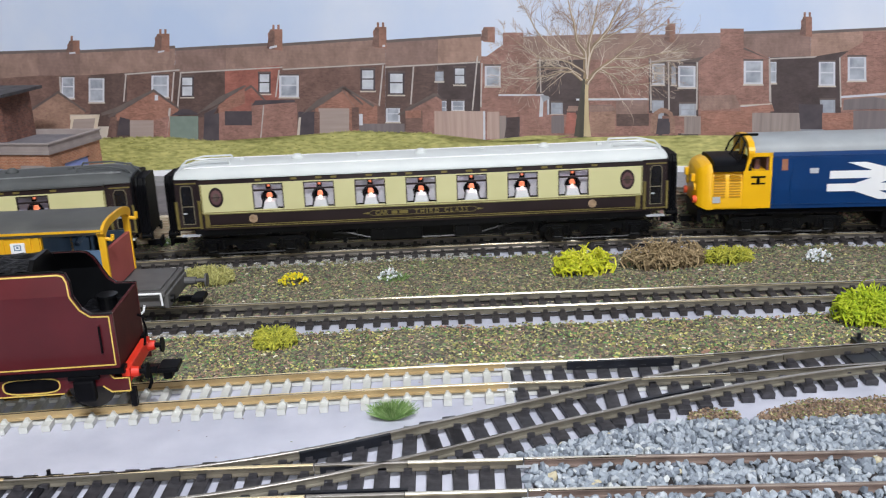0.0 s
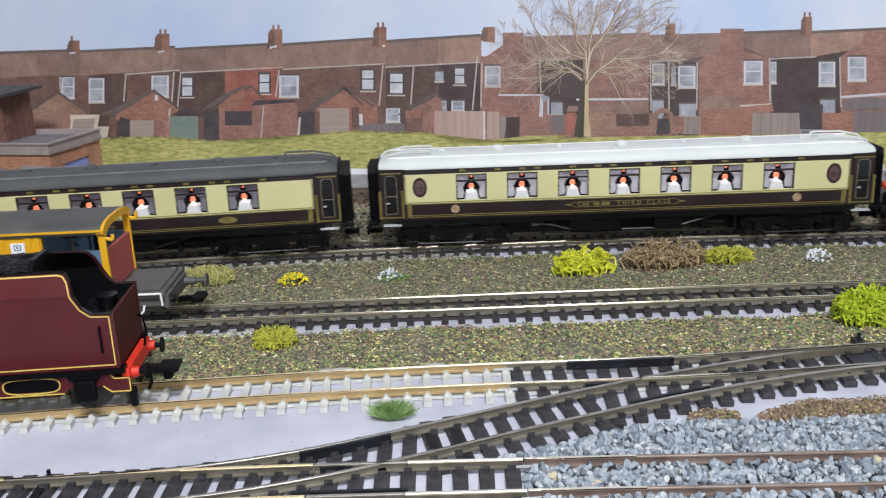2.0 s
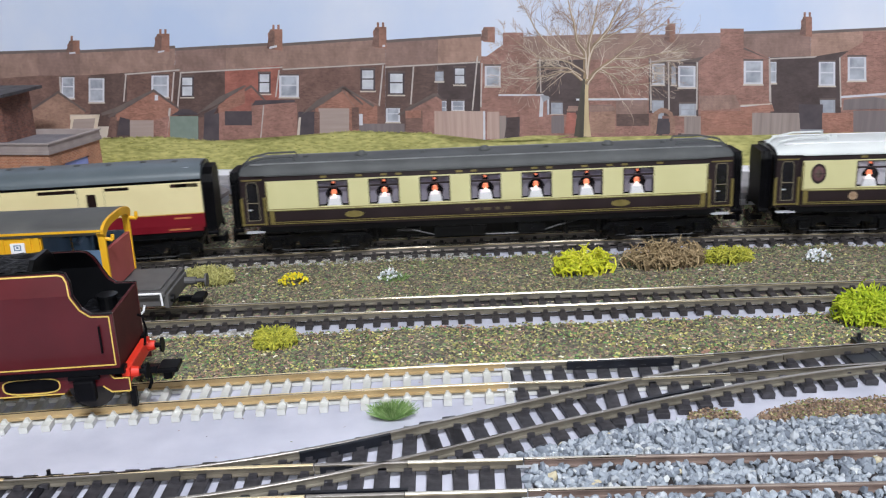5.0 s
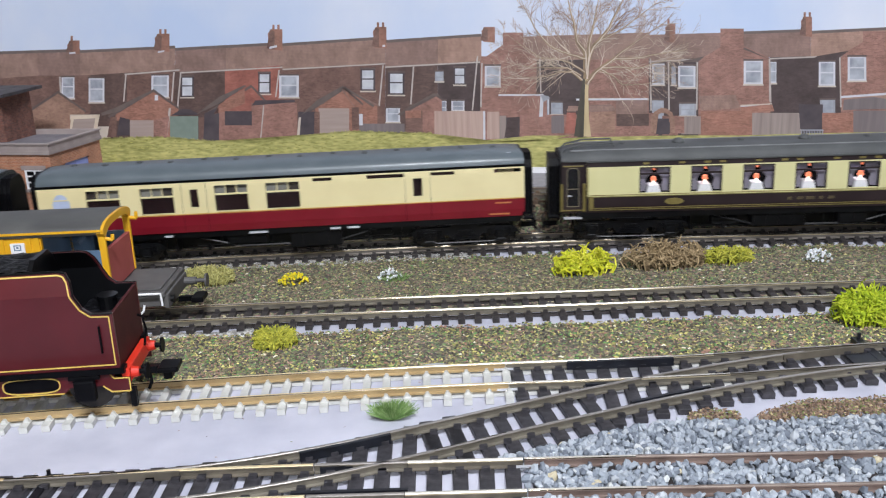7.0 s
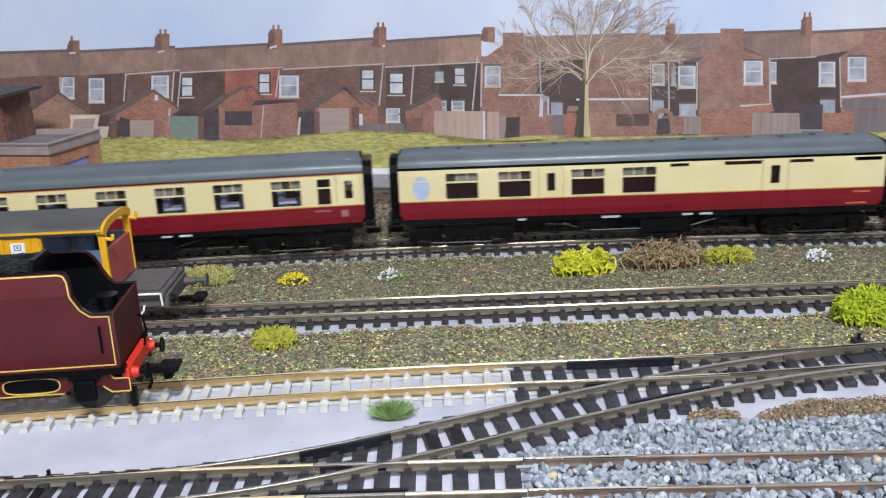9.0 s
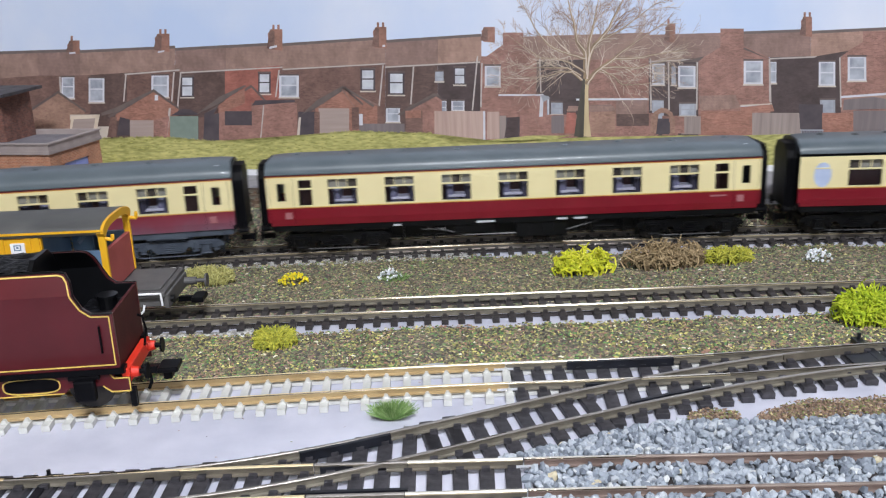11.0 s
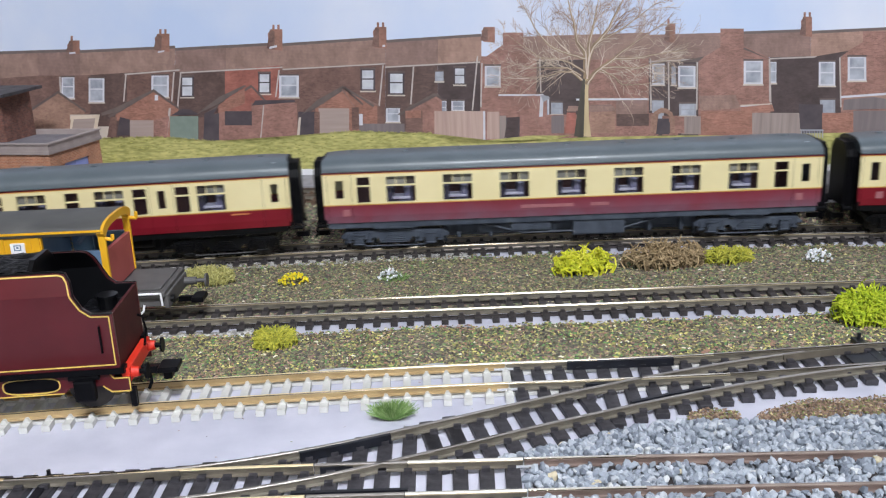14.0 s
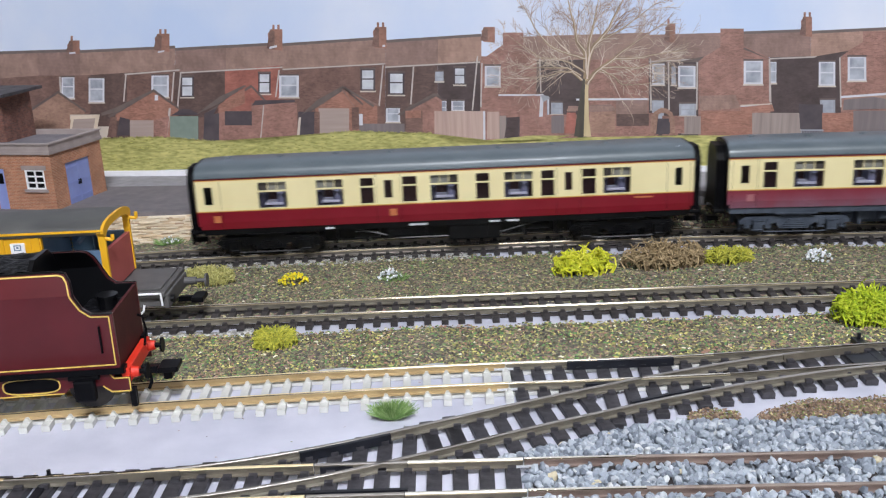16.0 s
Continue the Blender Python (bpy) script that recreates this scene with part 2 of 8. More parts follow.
CLOTH = material("white_tablecloth", (240, 240, 244), (246, 246, 250), 0.7, scale=100)
CURTAIN = cloth("pale_curtain", (240, 238, 244))
CURTAIN_DIM = cloth("dim_lilac_curtain", (178, 173, 186))
TABLE = material("lilac_table_plastic", (150, 150, 172), (182, 182, 200), 0.5, scale=200)
RAIN_STRIP = material("pale_rain_strip", (112, 113, 115), (136, 137, 139), 0.5, scale=120)
VENT_DARK = material("dark_vent_light", (52, 48, 46), (86, 80, 76), 0.25, scale=200)
SEAT_REFLECTION = material("seat_paled_for_reflection", (84, 84, 110), (116, 116, 144), 0.5, scale=100)
VENT_GLASS = material("grey_vent_light", (116, 116, 112), (150, 148, 140), 0.3, scale=200)
LAMP_RED = glow("lit_orange_lampshade", (250, 138, 98), 0.95)
LAMP_WHITE = glow("lit_lamp_base", (255, 222, 208), 1.6)
FILL_STRIP = glow("coach_fill_glow", (235, 238, 255), 16.0)
INSIGNIA = material("orange_insignia", (178, 104, 62), (192, 120, 76), 0.5, scale=300)
DUST_MARK = material("dusty_insignia", (150, 92, 98), (160, 104, 108), 0.6, scale=300)
SILVER = material("pale_metal", (190, 192, 200), (214, 216, 222), 0.35, 0.2, scale=200)
BLUE = material("rail_blue_paint", (3, 50, 102), (7, 57, 111), 0.35, scale=60, coat=0.15)
# the nose yellow darkened, with the shade of the slats in its colour
LOUVRE = material("shaded_yellow_louvre", (190, 136, 14), (204, 148, 22), 0.5, scale=120)
DULL_ORANGE = material("dull_orange_light", (150, 98, 76), (168, 116, 92), 0.4, scale=200)
YELLOW = material("warning_yellow_paint", (240, 180, 14), (246, 190, 26), 0.38, scale=60, coat=0.2)
LOCO_ROOF = material("loco_grey_roof", (150, 154, 158), (164, 168, 172), 0.5, scale=60)
WHITE = material("white_paint", (236, 236, 240), (244, 244, 246), 0.5, scale=100)
ORANGE = material("orange_red_paint", (236, 84, 40), (240, 96, 50), 0.5, scale=100)
MAROON = material("maroon_tender_paint", (72, 15, 21), (84, 20, 27), 0.3, scale=50, coat=0.2)
MAROON_DULL = material("dull_maroon_paint", (58, 19, 23), (76, 30, 32), 0.6, scale=90, spec=0.2)
BUFFER_RED = material("buffer_beam_red", (206, 44, 26), (216, 56, 34), 0.5, scale=150)
LINE_YELLOW = material("yellow_lining", (206, 176, 84), (216, 188, 98), 0.5, scale=300)
COAL = material("coal_plastic", (8, 8, 11), (62, 64, 72), 0.35, scale=520, bump=0.9, spread=(0.5, 0.86), spec=0.3)
VAN_ROOF = material("van_roof_grey", (74, 74, 74), (88, 88, 86), 0.55, scale=90)
VAN_YELLOW = material("van_yellow", (222, 166, 30), (230, 176, 42), 0.45, scale=80)
VAN_RED = material("van_oxide_red", (172, 82, 80), (186, 96, 92), 0.5, scale=80)
VAN_BLUE = material("van_slate_blue", (84, 108, 136), (98, 122, 150), 0.5, scale=120)
VAN_DECK = material("van_deck_grey", (78, 76, 76), (92, 90, 90), 0.6, scale=140, bump=0.1)
HOUSE_BRICK = brick_material("model_house_brick", (182, 124, 94), (158, 104, 80), (184, 148, 124), 2.4, 0.85, mottle=0.1)
HOUSE_TRIM = material("grey_parapet_card", (146, 134, 132), (162, 150, 147), 0.85, scale=120)
HOUSE_UPPER = brick_material("sooty_model_brick", (124, 80, 68), (98, 68, 62), (110, 84, 76), 2.4, 0.85, mottle=0.42, blotch=260)
HOUSE_ROOF = material("grey_felt_roof", (104, 100, 106), (122, 117, 122), 0.8, scale=150)
UPPER_ROOF = material("dark_felt_roof", (56, 53, 57), (84, 79, 82), 0.85, scale=160, bump=0.3)
DOOR_BLUE = material("lilac_blue_door_paint", (128, 140, 196), (140, 152, 206), 0.55, scale=100)
# plants
LICHEN_Y = speckle("yellow_lichen", [(200, 200, 44, 0), (180, 188, 44, 0.4), (216, 212, 76, 0.75)], island=True)
LICHEN_G = speckle("yellow_green_lichen", [(172, 172, 60, 0), (194, 190, 76, 0.4), (146, 150, 58, 0.75)], island=True)
LICHEN_LIME = speckle("lime_lichen", [(170, 186, 34, 0), (150, 172, 36, 0.4), (192, 202, 60, 0.75)], island=True)
LICHEN_B = speckle("brown_lichen", [(150, 130, 98, 0), (176, 154, 118, 0.4), (124, 106, 78, 0.75)], island=True)
LICHEN_S = speckle("straw_lichen", [(176, 172, 104, 0), (196, 190, 124, 0.4), (150, 148, 92, 0.75)], island=True)
FLOWER_Y = speckle("yellow_flower_tuft", [(236, 212, 40, 0), (214, 196, 40, 0.4), (150, 158, 60, 0.86)], island=True)
FLOWER_W = speckle("white_flower_tuft", [(222, 226, 232, 0), (196, 202, 204, 0.5), (240, 240, 242, 0.7), (110, 120, 100, 0.9)], island=True)
TUFT = speckle("green_static_grass", [(104, 138, 74, 0), (134, 166, 98, 0.4), (166, 188, 130, 0.8)], island=True)
# printed backdrop inks
SKY_P = material("printed_sky", (190, 206, 234), (220, 224, 236), 0.42, scale=7, spread=(0.4, 0.62), big=0.1)
BRICK_BROWN = brick_material("printed_brown_brick", (126, 98, 90), (104, 80, 75), (136, 108, 99), 1.8, 0.66, 0.42, joint=0.1, bump=0)
BRICK_DARK = brick_material("printed_dark_brick", (103, 84, 79), (86, 69, 66), (110, 90, 85), 1.8, 0.66, 0.42, joint=0.1, bump=0)
BRICK_BLACK = brick_material("printed_shaded_brick", (84, 72, 72), (76, 64, 65), (86, 74, 73), 1.6, 0.55, 0.42, bump=0)
BRICK_RED = brick_material("printed_red_brick", (162, 103, 92), (148, 92, 82), (162, 108, 97), 1.6, 0.55, 0.42, bump=0)
BRICK_PURPLE = brick_material("printed_purple_brick", (158, 118, 107), (132, 97, 89), (166, 130, 119), 1.8, 0.66, 0.42, joint=0.1, bump=0)
BRICK_ORANGE = brick_material("printed_orange_brick", (163, 117, 102), (139, 98, 86), (166, 126, 110), 1.8, 0.66, 0.42, joint=0.1, bump=0)
BRICK_PINK = brick_material("printed_pink_brick", (162, 128, 111), (140, 108, 95), (166, 136, 120), 1.8, 0.66, 0.42, joint=0.1, bump=0)
BRICK_CHIM = brick_material("printed_chimney_brick", (157, 116, 101), (142, 102, 89), (156, 118, 105), 1.6, 0.55, 0.42, bump=0)
SLATE_A = brick_material("printed_tiles_brown", (160, 132, 120), (151, 123, 113), (145, 119, 110), 1.4, 0.9, 0.42, bump=0, mottle=0.12, blotch=300, streak=(1.2, 1, 0.35))
SLATE_B = brick_material("printed_tiles_dull", (150, 123, 114), (140, 114, 106), (134, 110, 103), 1.4, 0.9, 0.42, bump=0, mottle=0.12, blotch=300, streak=(1.2, 1, 0.35))
SLATE_C = brick_material("printed_tiles_tan", (172, 140, 126), (162, 131, 118), (156, 127, 114), 1.4, 0.9, 0.42, bump=0, mottle=0.12, blotch=300, streak=(1.2, 1, 0.35))
RIDGE_P = material("printed_ridge_shade", (100, 90, 88), (116, 104, 100), 0.42, scale=200)
ROOFEDGE_P = material("printed_roof_edge", (96, 84, 82), (110, 97, 94), 0.42, scale=200)
GUTTER_P = material("printed_gutter", (172, 163, 158), (194, 186, 180), 0.42, scale=200)
WHITE_P = material("printed_white_frame", (196, 196, 203), (212, 212, 219), 0.42, scale=200)
GREY_P = material("printed_grey_frame", (150, 152, 161), (164, 166, 173), 0.42, scale=200)
PANE_P = material("printed_pane", (142, 146, 157), (182, 186, 196), 0.42, scale=120, spread=(0.4, 0.6))
BLACK_P = material("printed_dark_gate", (70, 64, 70), (90, 82, 86), 0.42, scale=150)
STONE_P = material("printed_stone", (193, 181, 169), (207, 195, 183), 0.42, scale=150)
SHUTTER_P = material("printed_shutter", (162, 145, 138), (173, 156, 149), 0.42, scale=500, stretch=(0.05, 1, 1))
GREEN_P = material("printed_green_door", (121, 135, 126), (131, 145, 135), 0.42, scale=200)
FENCE_PINK = material("printed_pink_fence", (174, 148, 138), (192, 167, 156), 0.42, scale=500, stretch=(1, 1, 0.05))
FENCE_GREY = material("printed_grey_fence", (138, 125, 121), (162, 148, 142), 0.42, scale=500, stretch=(1, 1, 0.05))
FENCE_DARK = material("printed_dark_fence", (116, 107, 109), (131, 121, 121), 0.42, scale=500, stretch=(1, 1, 0.05))
GRASS_P = material("printed_grass_bank", (130, 131, 72), (206, 199, 128), 0.5, scale=420, detail=10, spread=(0.34, 0.66), big=0.3, stretch=(0.4, 1, 1.5))
BARK_P = material("printed_bark", (64, 62, 57), (90, 84, 74), 0.42, scale=120, stretch=(2, 1, 0.3))
BARK_LIT_P = material("printed_lit_bark", (184, 164, 128), (208, 190, 150), 0.42, scale=120, stretch=(2, 1, 0.3))
TWIG_P = material("printed_twigs", (138, 112, 102), (182, 156, 142), 0.42, scale=60)
BOUGH_P = material("printed_boughs", (118, 100, 82), (172, 148, 118), 0.42, scale=90)
TWIG_LIT_P = material("printed_sunlit_twigs", (188, 168, 148), (226, 212, 198), 0.42, scale=90)
CREAM_P = material("printed_cream_frame", (208, 192, 172), (222, 206, 188), 0.42, scale=200)
PANE_BRIGHT_P = material("printed_bright_pane", (186, 188, 196), (212, 214, 220), 0.42, scale=120, spread=(0.4, 0.6))
GRASS_DARK_P = material("printed_grass_shade", (128, 130, 64), (154, 152, 82), 0.5, scale=300)
GRASS_LIGHT_P = material("printed_grass_light", (176, 172, 96), (198, 192, 116), 0.5, scale=300)


# ---- mesh helpers (millimetres) ----
def finish(name, bm, mat, smooth=False):
    me = bpy.data.meshes.new(name)
    bm.transform(Matrix.Diagonal((M, M, M, 1)))
    bmesh.ops.recalc_face_normals(bm, faces=bm.faces)
    bm.to_mesh(me)
    bm.free()
    for m in mat if isinstance(mat, (list, tuple)) else [mat]:
        me.materials.append(m)
    if smooth:
        me.shade_smooth()
        me.set_sharp_from_angle(angle=radians(38))
    return me


def thing(name, label, category, x=0, y=0, z=0, rz=0, group="", kind=""):
    o = new(name)
    o.matrix_world = pose(x * M, y * M, z * M, 0, 0, rz)
    o.empty_display_size = 0.01
    return tagged(o, label, category, group, kind)


def part(name, bm, mat, parent, label="", smooth=False, at=None):
    o = new(name, finish(name, bm, mat, smooth))
    o.parent = parent
    if at is not None:
        o.matrix_basis = pose(at[0] * M, at[1] * M, at[2] * M, *at[3:])
    return tagged(o, label)


def solo(name, bm, mat, label, category, kind="", group="", smooth=False):
    o = new(name, finish(name, bm, mat, smooth))
    return tagged(o, label, category, group, kind)


def share(name, mesh, parent, x, y, z, rz=0.0):
    o = new(name, mesh)
    o.parent = parent
    o.matrix_basis = pose(x * M, y * M, z * M, 0, 0, rz)
    return o


def box(bm, x0, x1, y0, y1, z0, z1, bevel=0.0, mat=0):
    r = bmesh.ops.create_cube(bm, size=1)
    vs = r["verts"]
    for v in vs:
        v.co = Vector(((x0 + x1) / 2 + v.co.x * (x1 - x0), (y0 + y1) / 2 + v.co.y * (y1 - y0), (z0 + z1) / 2 + v.co.z * (z1 - z0)))
    faces = {f for v in vs for f in v.link_faces}
    for f in faces:
        f.material_index = mat
    if bevel:
        bmesh.ops.bevel(bm, geom=list({e for f in faces for e in f.edges}), offset=bevel, segments=2, profile=0.5, affect="EDGES")
    return bm


def bm_box(*a, **k):
    return box(bmesh.new(), *a, **k)


def prism(bm, pts, axis, a, b):
    """Extrude a polygon of two coordinates along x, y or z from a to b."""
    def place(p, d):
        return {"x": (d, p[0], p[1]), "y": (p[0], d, p[1]), "z": (p[0], p[1], d)}[axis]
    lo = [bm.verts.new(place(p, a)) for p in pts]
    hi = [bm.verts.new(place(p, b)) for p in pts]
    n = len(pts)
    bm.faces.new(lo[::-1])
    bm.faces.new(hi)
    for i in range(n):
        bm.faces.new((lo[i], lo[(i + 1) % n], hi[(i + 1) % n], hi[i]))
    return bm


def rod(bm, p, q, r, n=6, r2=None):
    p, q = Vector(p), Vector(q)
    d = (q - p).normalized()
    a = d.orthogonal().normalized()
    b = d.cross(a)
    rings = []
    for c, rad in ((p, r), (q, r if r2 is None else r2)):
        rings.append([bm.verts.new(c + rad * (math.cos(2 * math.pi * i / n) * a + math.sin(2 * math.pi * i / n) * b)) for i in range(n)])
    for i in range(n):
        bm.faces.new((rings[0][i], rings[0][(i + 1) % n], rings[1][(i + 1) % n], rings[1][i]))
    bm.faces.new(rings[0][::-1])
    bm.faces.new(rings[1])
    return bm


def path_rod(bm, pts, r, n=6):
    for p, q in zip(pts, pts[1:]):
        rod(bm, p, q, r, n)
    return bm


def spline(pts):
    """A smooth curve y(x) through a few plan points, straight beyond its ends."""
    xs, ys = np.array(pts, float).T
    sl = np.gradient(ys, xs)

    def f(x):
        if x <= xs[0]:
            return ys[0] + sl[0] * (x - xs[0])
        if x >= xs[-1]:
            return ys[-1] + sl[-1] * (x - xs[-1])
        i = int(np.searchsorted(xs, x)) - 1
        h = xs[i + 1] - xs[i]
        t = (x - xs[i]) / h
        return (ys[i] * (1 + 2 * t) * (1 - t) ** 2 + h * sl[i] * t * (1 - t) ** 2
                + ys[i + 1] * t * t * (3 - 2 * t) + h * sl[i + 1] * t * t * (t - 1))
    return f


def soup(name, verts, faces, mat, label, category, kind="stuff"):
    me = bpy.data.meshes.new(name)
    me.from_pydata((np.asarray(verts) * M).tolist(), [], faces)
    me.materials.append(mat)
    me.update()
    return tagged(new(name, me), label, category, "", kind)


# ---- track plan ----
def rear_line(x):
    """The main line at the back: a very gentle bend that straightens off both ends."""
    u = max(-270.0, min(270.0, x))
    y = 454.35 + 0.0066 * u - 1.93e-4 * u * u
    e = x - u
    slope = 0.0066 - 2 * 1.93e-4 * u
    return y + slope * (1 if e > 0 else -1) * 160 * (1 - math.exp(-abs(e) / 160)) if e else y


mid_line = spline([(-700, 352), (-300, 358.5), (-100, 362.4), (0, 362.3), (190, 358.7), (400, 350), (700, 336)])
cream_line = spline([(-700, 205), (-300, 263), (-140, 282.2), (-60, 287.4), (20, 289.3), (60, 288.8), (90, 289.2), (125, 291.2), (160, 293.2), (300, 300), (700, 318)])
cross_line = spline([(-130, 222.7), (-100, 223.4), (-73, 226), (-40, 233.6), (-8, 245), (20, 256), (50, 266.8), (80, 276.6), (110, 284.6), (140, 290.5), (165, 293.5)])
front_line = spline([(-700, 205), (-300, 218), (-130, 222.7), (-73, 224.1), (0, 223), (120, 218.6), (300, 212), (700, 196)])


# ---- the room ----
def room():
    solo("floor", bm_box(-2600, 2600, -1900, 1500, -930, -900), CARPET, "grey carpet of the room", "floor", "structure")
    solo("ceiling", bm_box(-2600, 2600, -1900, 1500, 1500, 1530), CEIL, "plain white painted ceiling", "ceiling", "structure")
    for n, a in (("wall_north", (-2600, 2600, 1500, 1550)), ("wall_south", (-2600, 2600, -1950, -1900)),
                 ("wall_east", (2600, 2650, -1950, 1550)), ("wall_west", (-2650, -2600, -1950, 1550))):
        solo(n, bm_box(*a, -930, 1530), ROOM_WALL, "plain painted room wall", "wall", "structure")
    bm = bm_box(-180, 460, -960, -440, 1450, 1499, bevel=4)
    lamp_thing = thing("ceiling_lamp", "white flat ceiling lamp panel", "lamp")
    part("casing", bm, WHITE, lamp_thing)
    b = thing("baseboard", "white painted layout baseboard on legs", "table", kind="structure")
    part("top", bm_box(-1750, 2050, 120, 720, -18, 0), BOARD, b, "white painted board")
    for x in (-1700, 150, 1980):
        for y in (150, 670):
            part("leg", bm_box(x, x + 45, y, y + 45, -900, -18), BOARD, b)


room()


# ---- tracks ----
def sweep(bm, line, off, profile, x0, x1, step=6.0, flat=False):
    """Carry a cross-section along a plan line at a sideways offset."""
    n = max(2, int((x1 - x0) / step) + 1)
    rings = []
    for i in range(n):
        x = x0 + (x1 - x0) * i / (n - 1)
        y = line(x)
        sl = (line(x + 1) - line(x - 1)) / 2
        k = math.hypot(1, sl)
        nx, ny = -sl / k, 1 / k
        rings.append([bm.verts.new((x + nx * (off + p), y + ny * (off + p), z)) for p, z in profile])
    m = len(profile)
    for a, b in zip(rings, rings[1:]):
        for j in range(m):
            f = bm.faces.new((a[j], a[(j + 1) % m], b[(j + 1) % m], b[j]))
            f.material_index = 0 if m < 10 or 5 < j < 8 else 3 if j == 8 else 1 if j in (5, 9) else 2
    bm.faces.new(rings[0])
    bm.faces.new(rings[-1][::-1])
    return bm


RAIL_FORM = [(-1.1, 2.3), (1.1, 2.3), (1.1, 2.7), (0.35, 3.0), (0.35, 4.1), (0.6, 4.3), (0.6, 4.75), (0.42, 5.0), (-0.42, 5.0),
             (-0.6, 4.75), (-0.6, 4.3), (-0.35, 4.1), (-0.35, 3.0), (-1.1, 2.7)]


WEB = {"nickel_rail": RAIL_SIDE, "brassy_rail": RAIL_SIDE_BRASS, "rusty_rail": RAIL_SIDE_RUST, "tarnished_rail": RAIL_SIDE_TARNISH}


def sleeper_bm(half=15.0, w=3.3, pinch=0.72):
    """One moulded sleeper with its rail chairs, which narrow towards their tops."""
    bm = box(bmesh.new(), -w / 2, w / 2, -half, half, 0.2, 2.25)
    for s in (-1, 1):
        for d in (-1.75, 1.75):
            box(bm, -1.1, 1.1, s * 8.25 + d - 0.75, s * 8.25 + d + 0.75, 2.2, 3.5)
    bmesh.ops.scale(bm, vec=(pinch, 1, 1), verts=[v for v in bm.verts if v.co.z > 3.4])
    return bm


def track(name, label, line, x0, x1, near0, near1, pitch, sleeper_mat, rail_mat, half=15.0, w=3.3, skip=None, rail_spans=None):
    t = thing(name, label, "railway track", kind="structure")
    for s in (-1, 1):
        for a, b, m in rail_spans or [(x0, x1, rail_mat)]:
            part("rail", sweep(bmesh.new(), line, s * 8.25, RAIL_FORM, a, b), [m, WEB[m.name], RAIL_SIDE_BRASS if m is RAIL_BRASS else WEB_BRIGHT if name == "main_track" else WEB_DARK, SHINE], t, "bright metal rail")
    pinch = 0.35 if sleeper_mat is SLEEPER_PALE else 0.72
    mesh = finish("sleeper", sleeper_bm(half, w, pinch), sleeper_mat)
    far = bmesh.new()
    n = int((x1 - x0) / pitch)
    web = bmesh.new()
    for s in (-1, 1):
        sweep(web, line, s * 8.25, [(-0.9, 0.3), (0.9, 0.3), (0.9, 1.4), (-0.9, 1.4)], x0, x1, 8)
    part("sleeper_web", web, sleeper_mat, t)
    for i in range(n):
        x = x0 + (i + 0.5) * pitch
        if skip and skip(x):
            continue
        y, rz = line(x), math.degrees(math.atan((line(x + 1) - line(x - 1)) / 2))
        if near0 < x < near1:
            share("sleeper", mesh, t, x + random.uniform(-0.15, 0.15), y, 0, rz + random.uniform(-0.8, 0.8))
        else:
            k = len(far.verts)
            box(far, -w / 2, w / 2, -half, half, 0.2, 2.25)
            far.verts.ensure_lookup_table()
            m = Matrix.Translation((x, y, 0)) @ Matrix.Rotation(radians(rz), 4, "Z")
            for v in list(far.verts)[k:]:
                v.co = m @ v.co
    if far.verts:
        tagged(part("sleeper_run", far, sleeper_mat, t), kind="stuff")
    else:
        far.free()
    return t


track("main_track", "model railway main line on dark sleepers", rear_line, -1740, 2040, -270, 250, 7.0, SLEEPER, RAIL, half=14.2, w=2.9)
track("middle_track", "model siding on dark sleepers with white gaps", mid_line, -690, 690, -230, 215, 7.0, SLEEPER, RAIL, half=14.2, w=2.9)


track("front_loop_track", "model track on pale cream sleepers, then dark ones", cream_line, -690, 690, -200, 205, 7.0, SLEEPER_PALE, RAIL_BRASS,
      half=14.6, w=2.7, skip=lambda x: x > 22,
      rail_spans=[(-690, 20.3, RAIL_BRASS), (20.6, 95, RAIL), (95, 690, RAIL_TARNISH)])


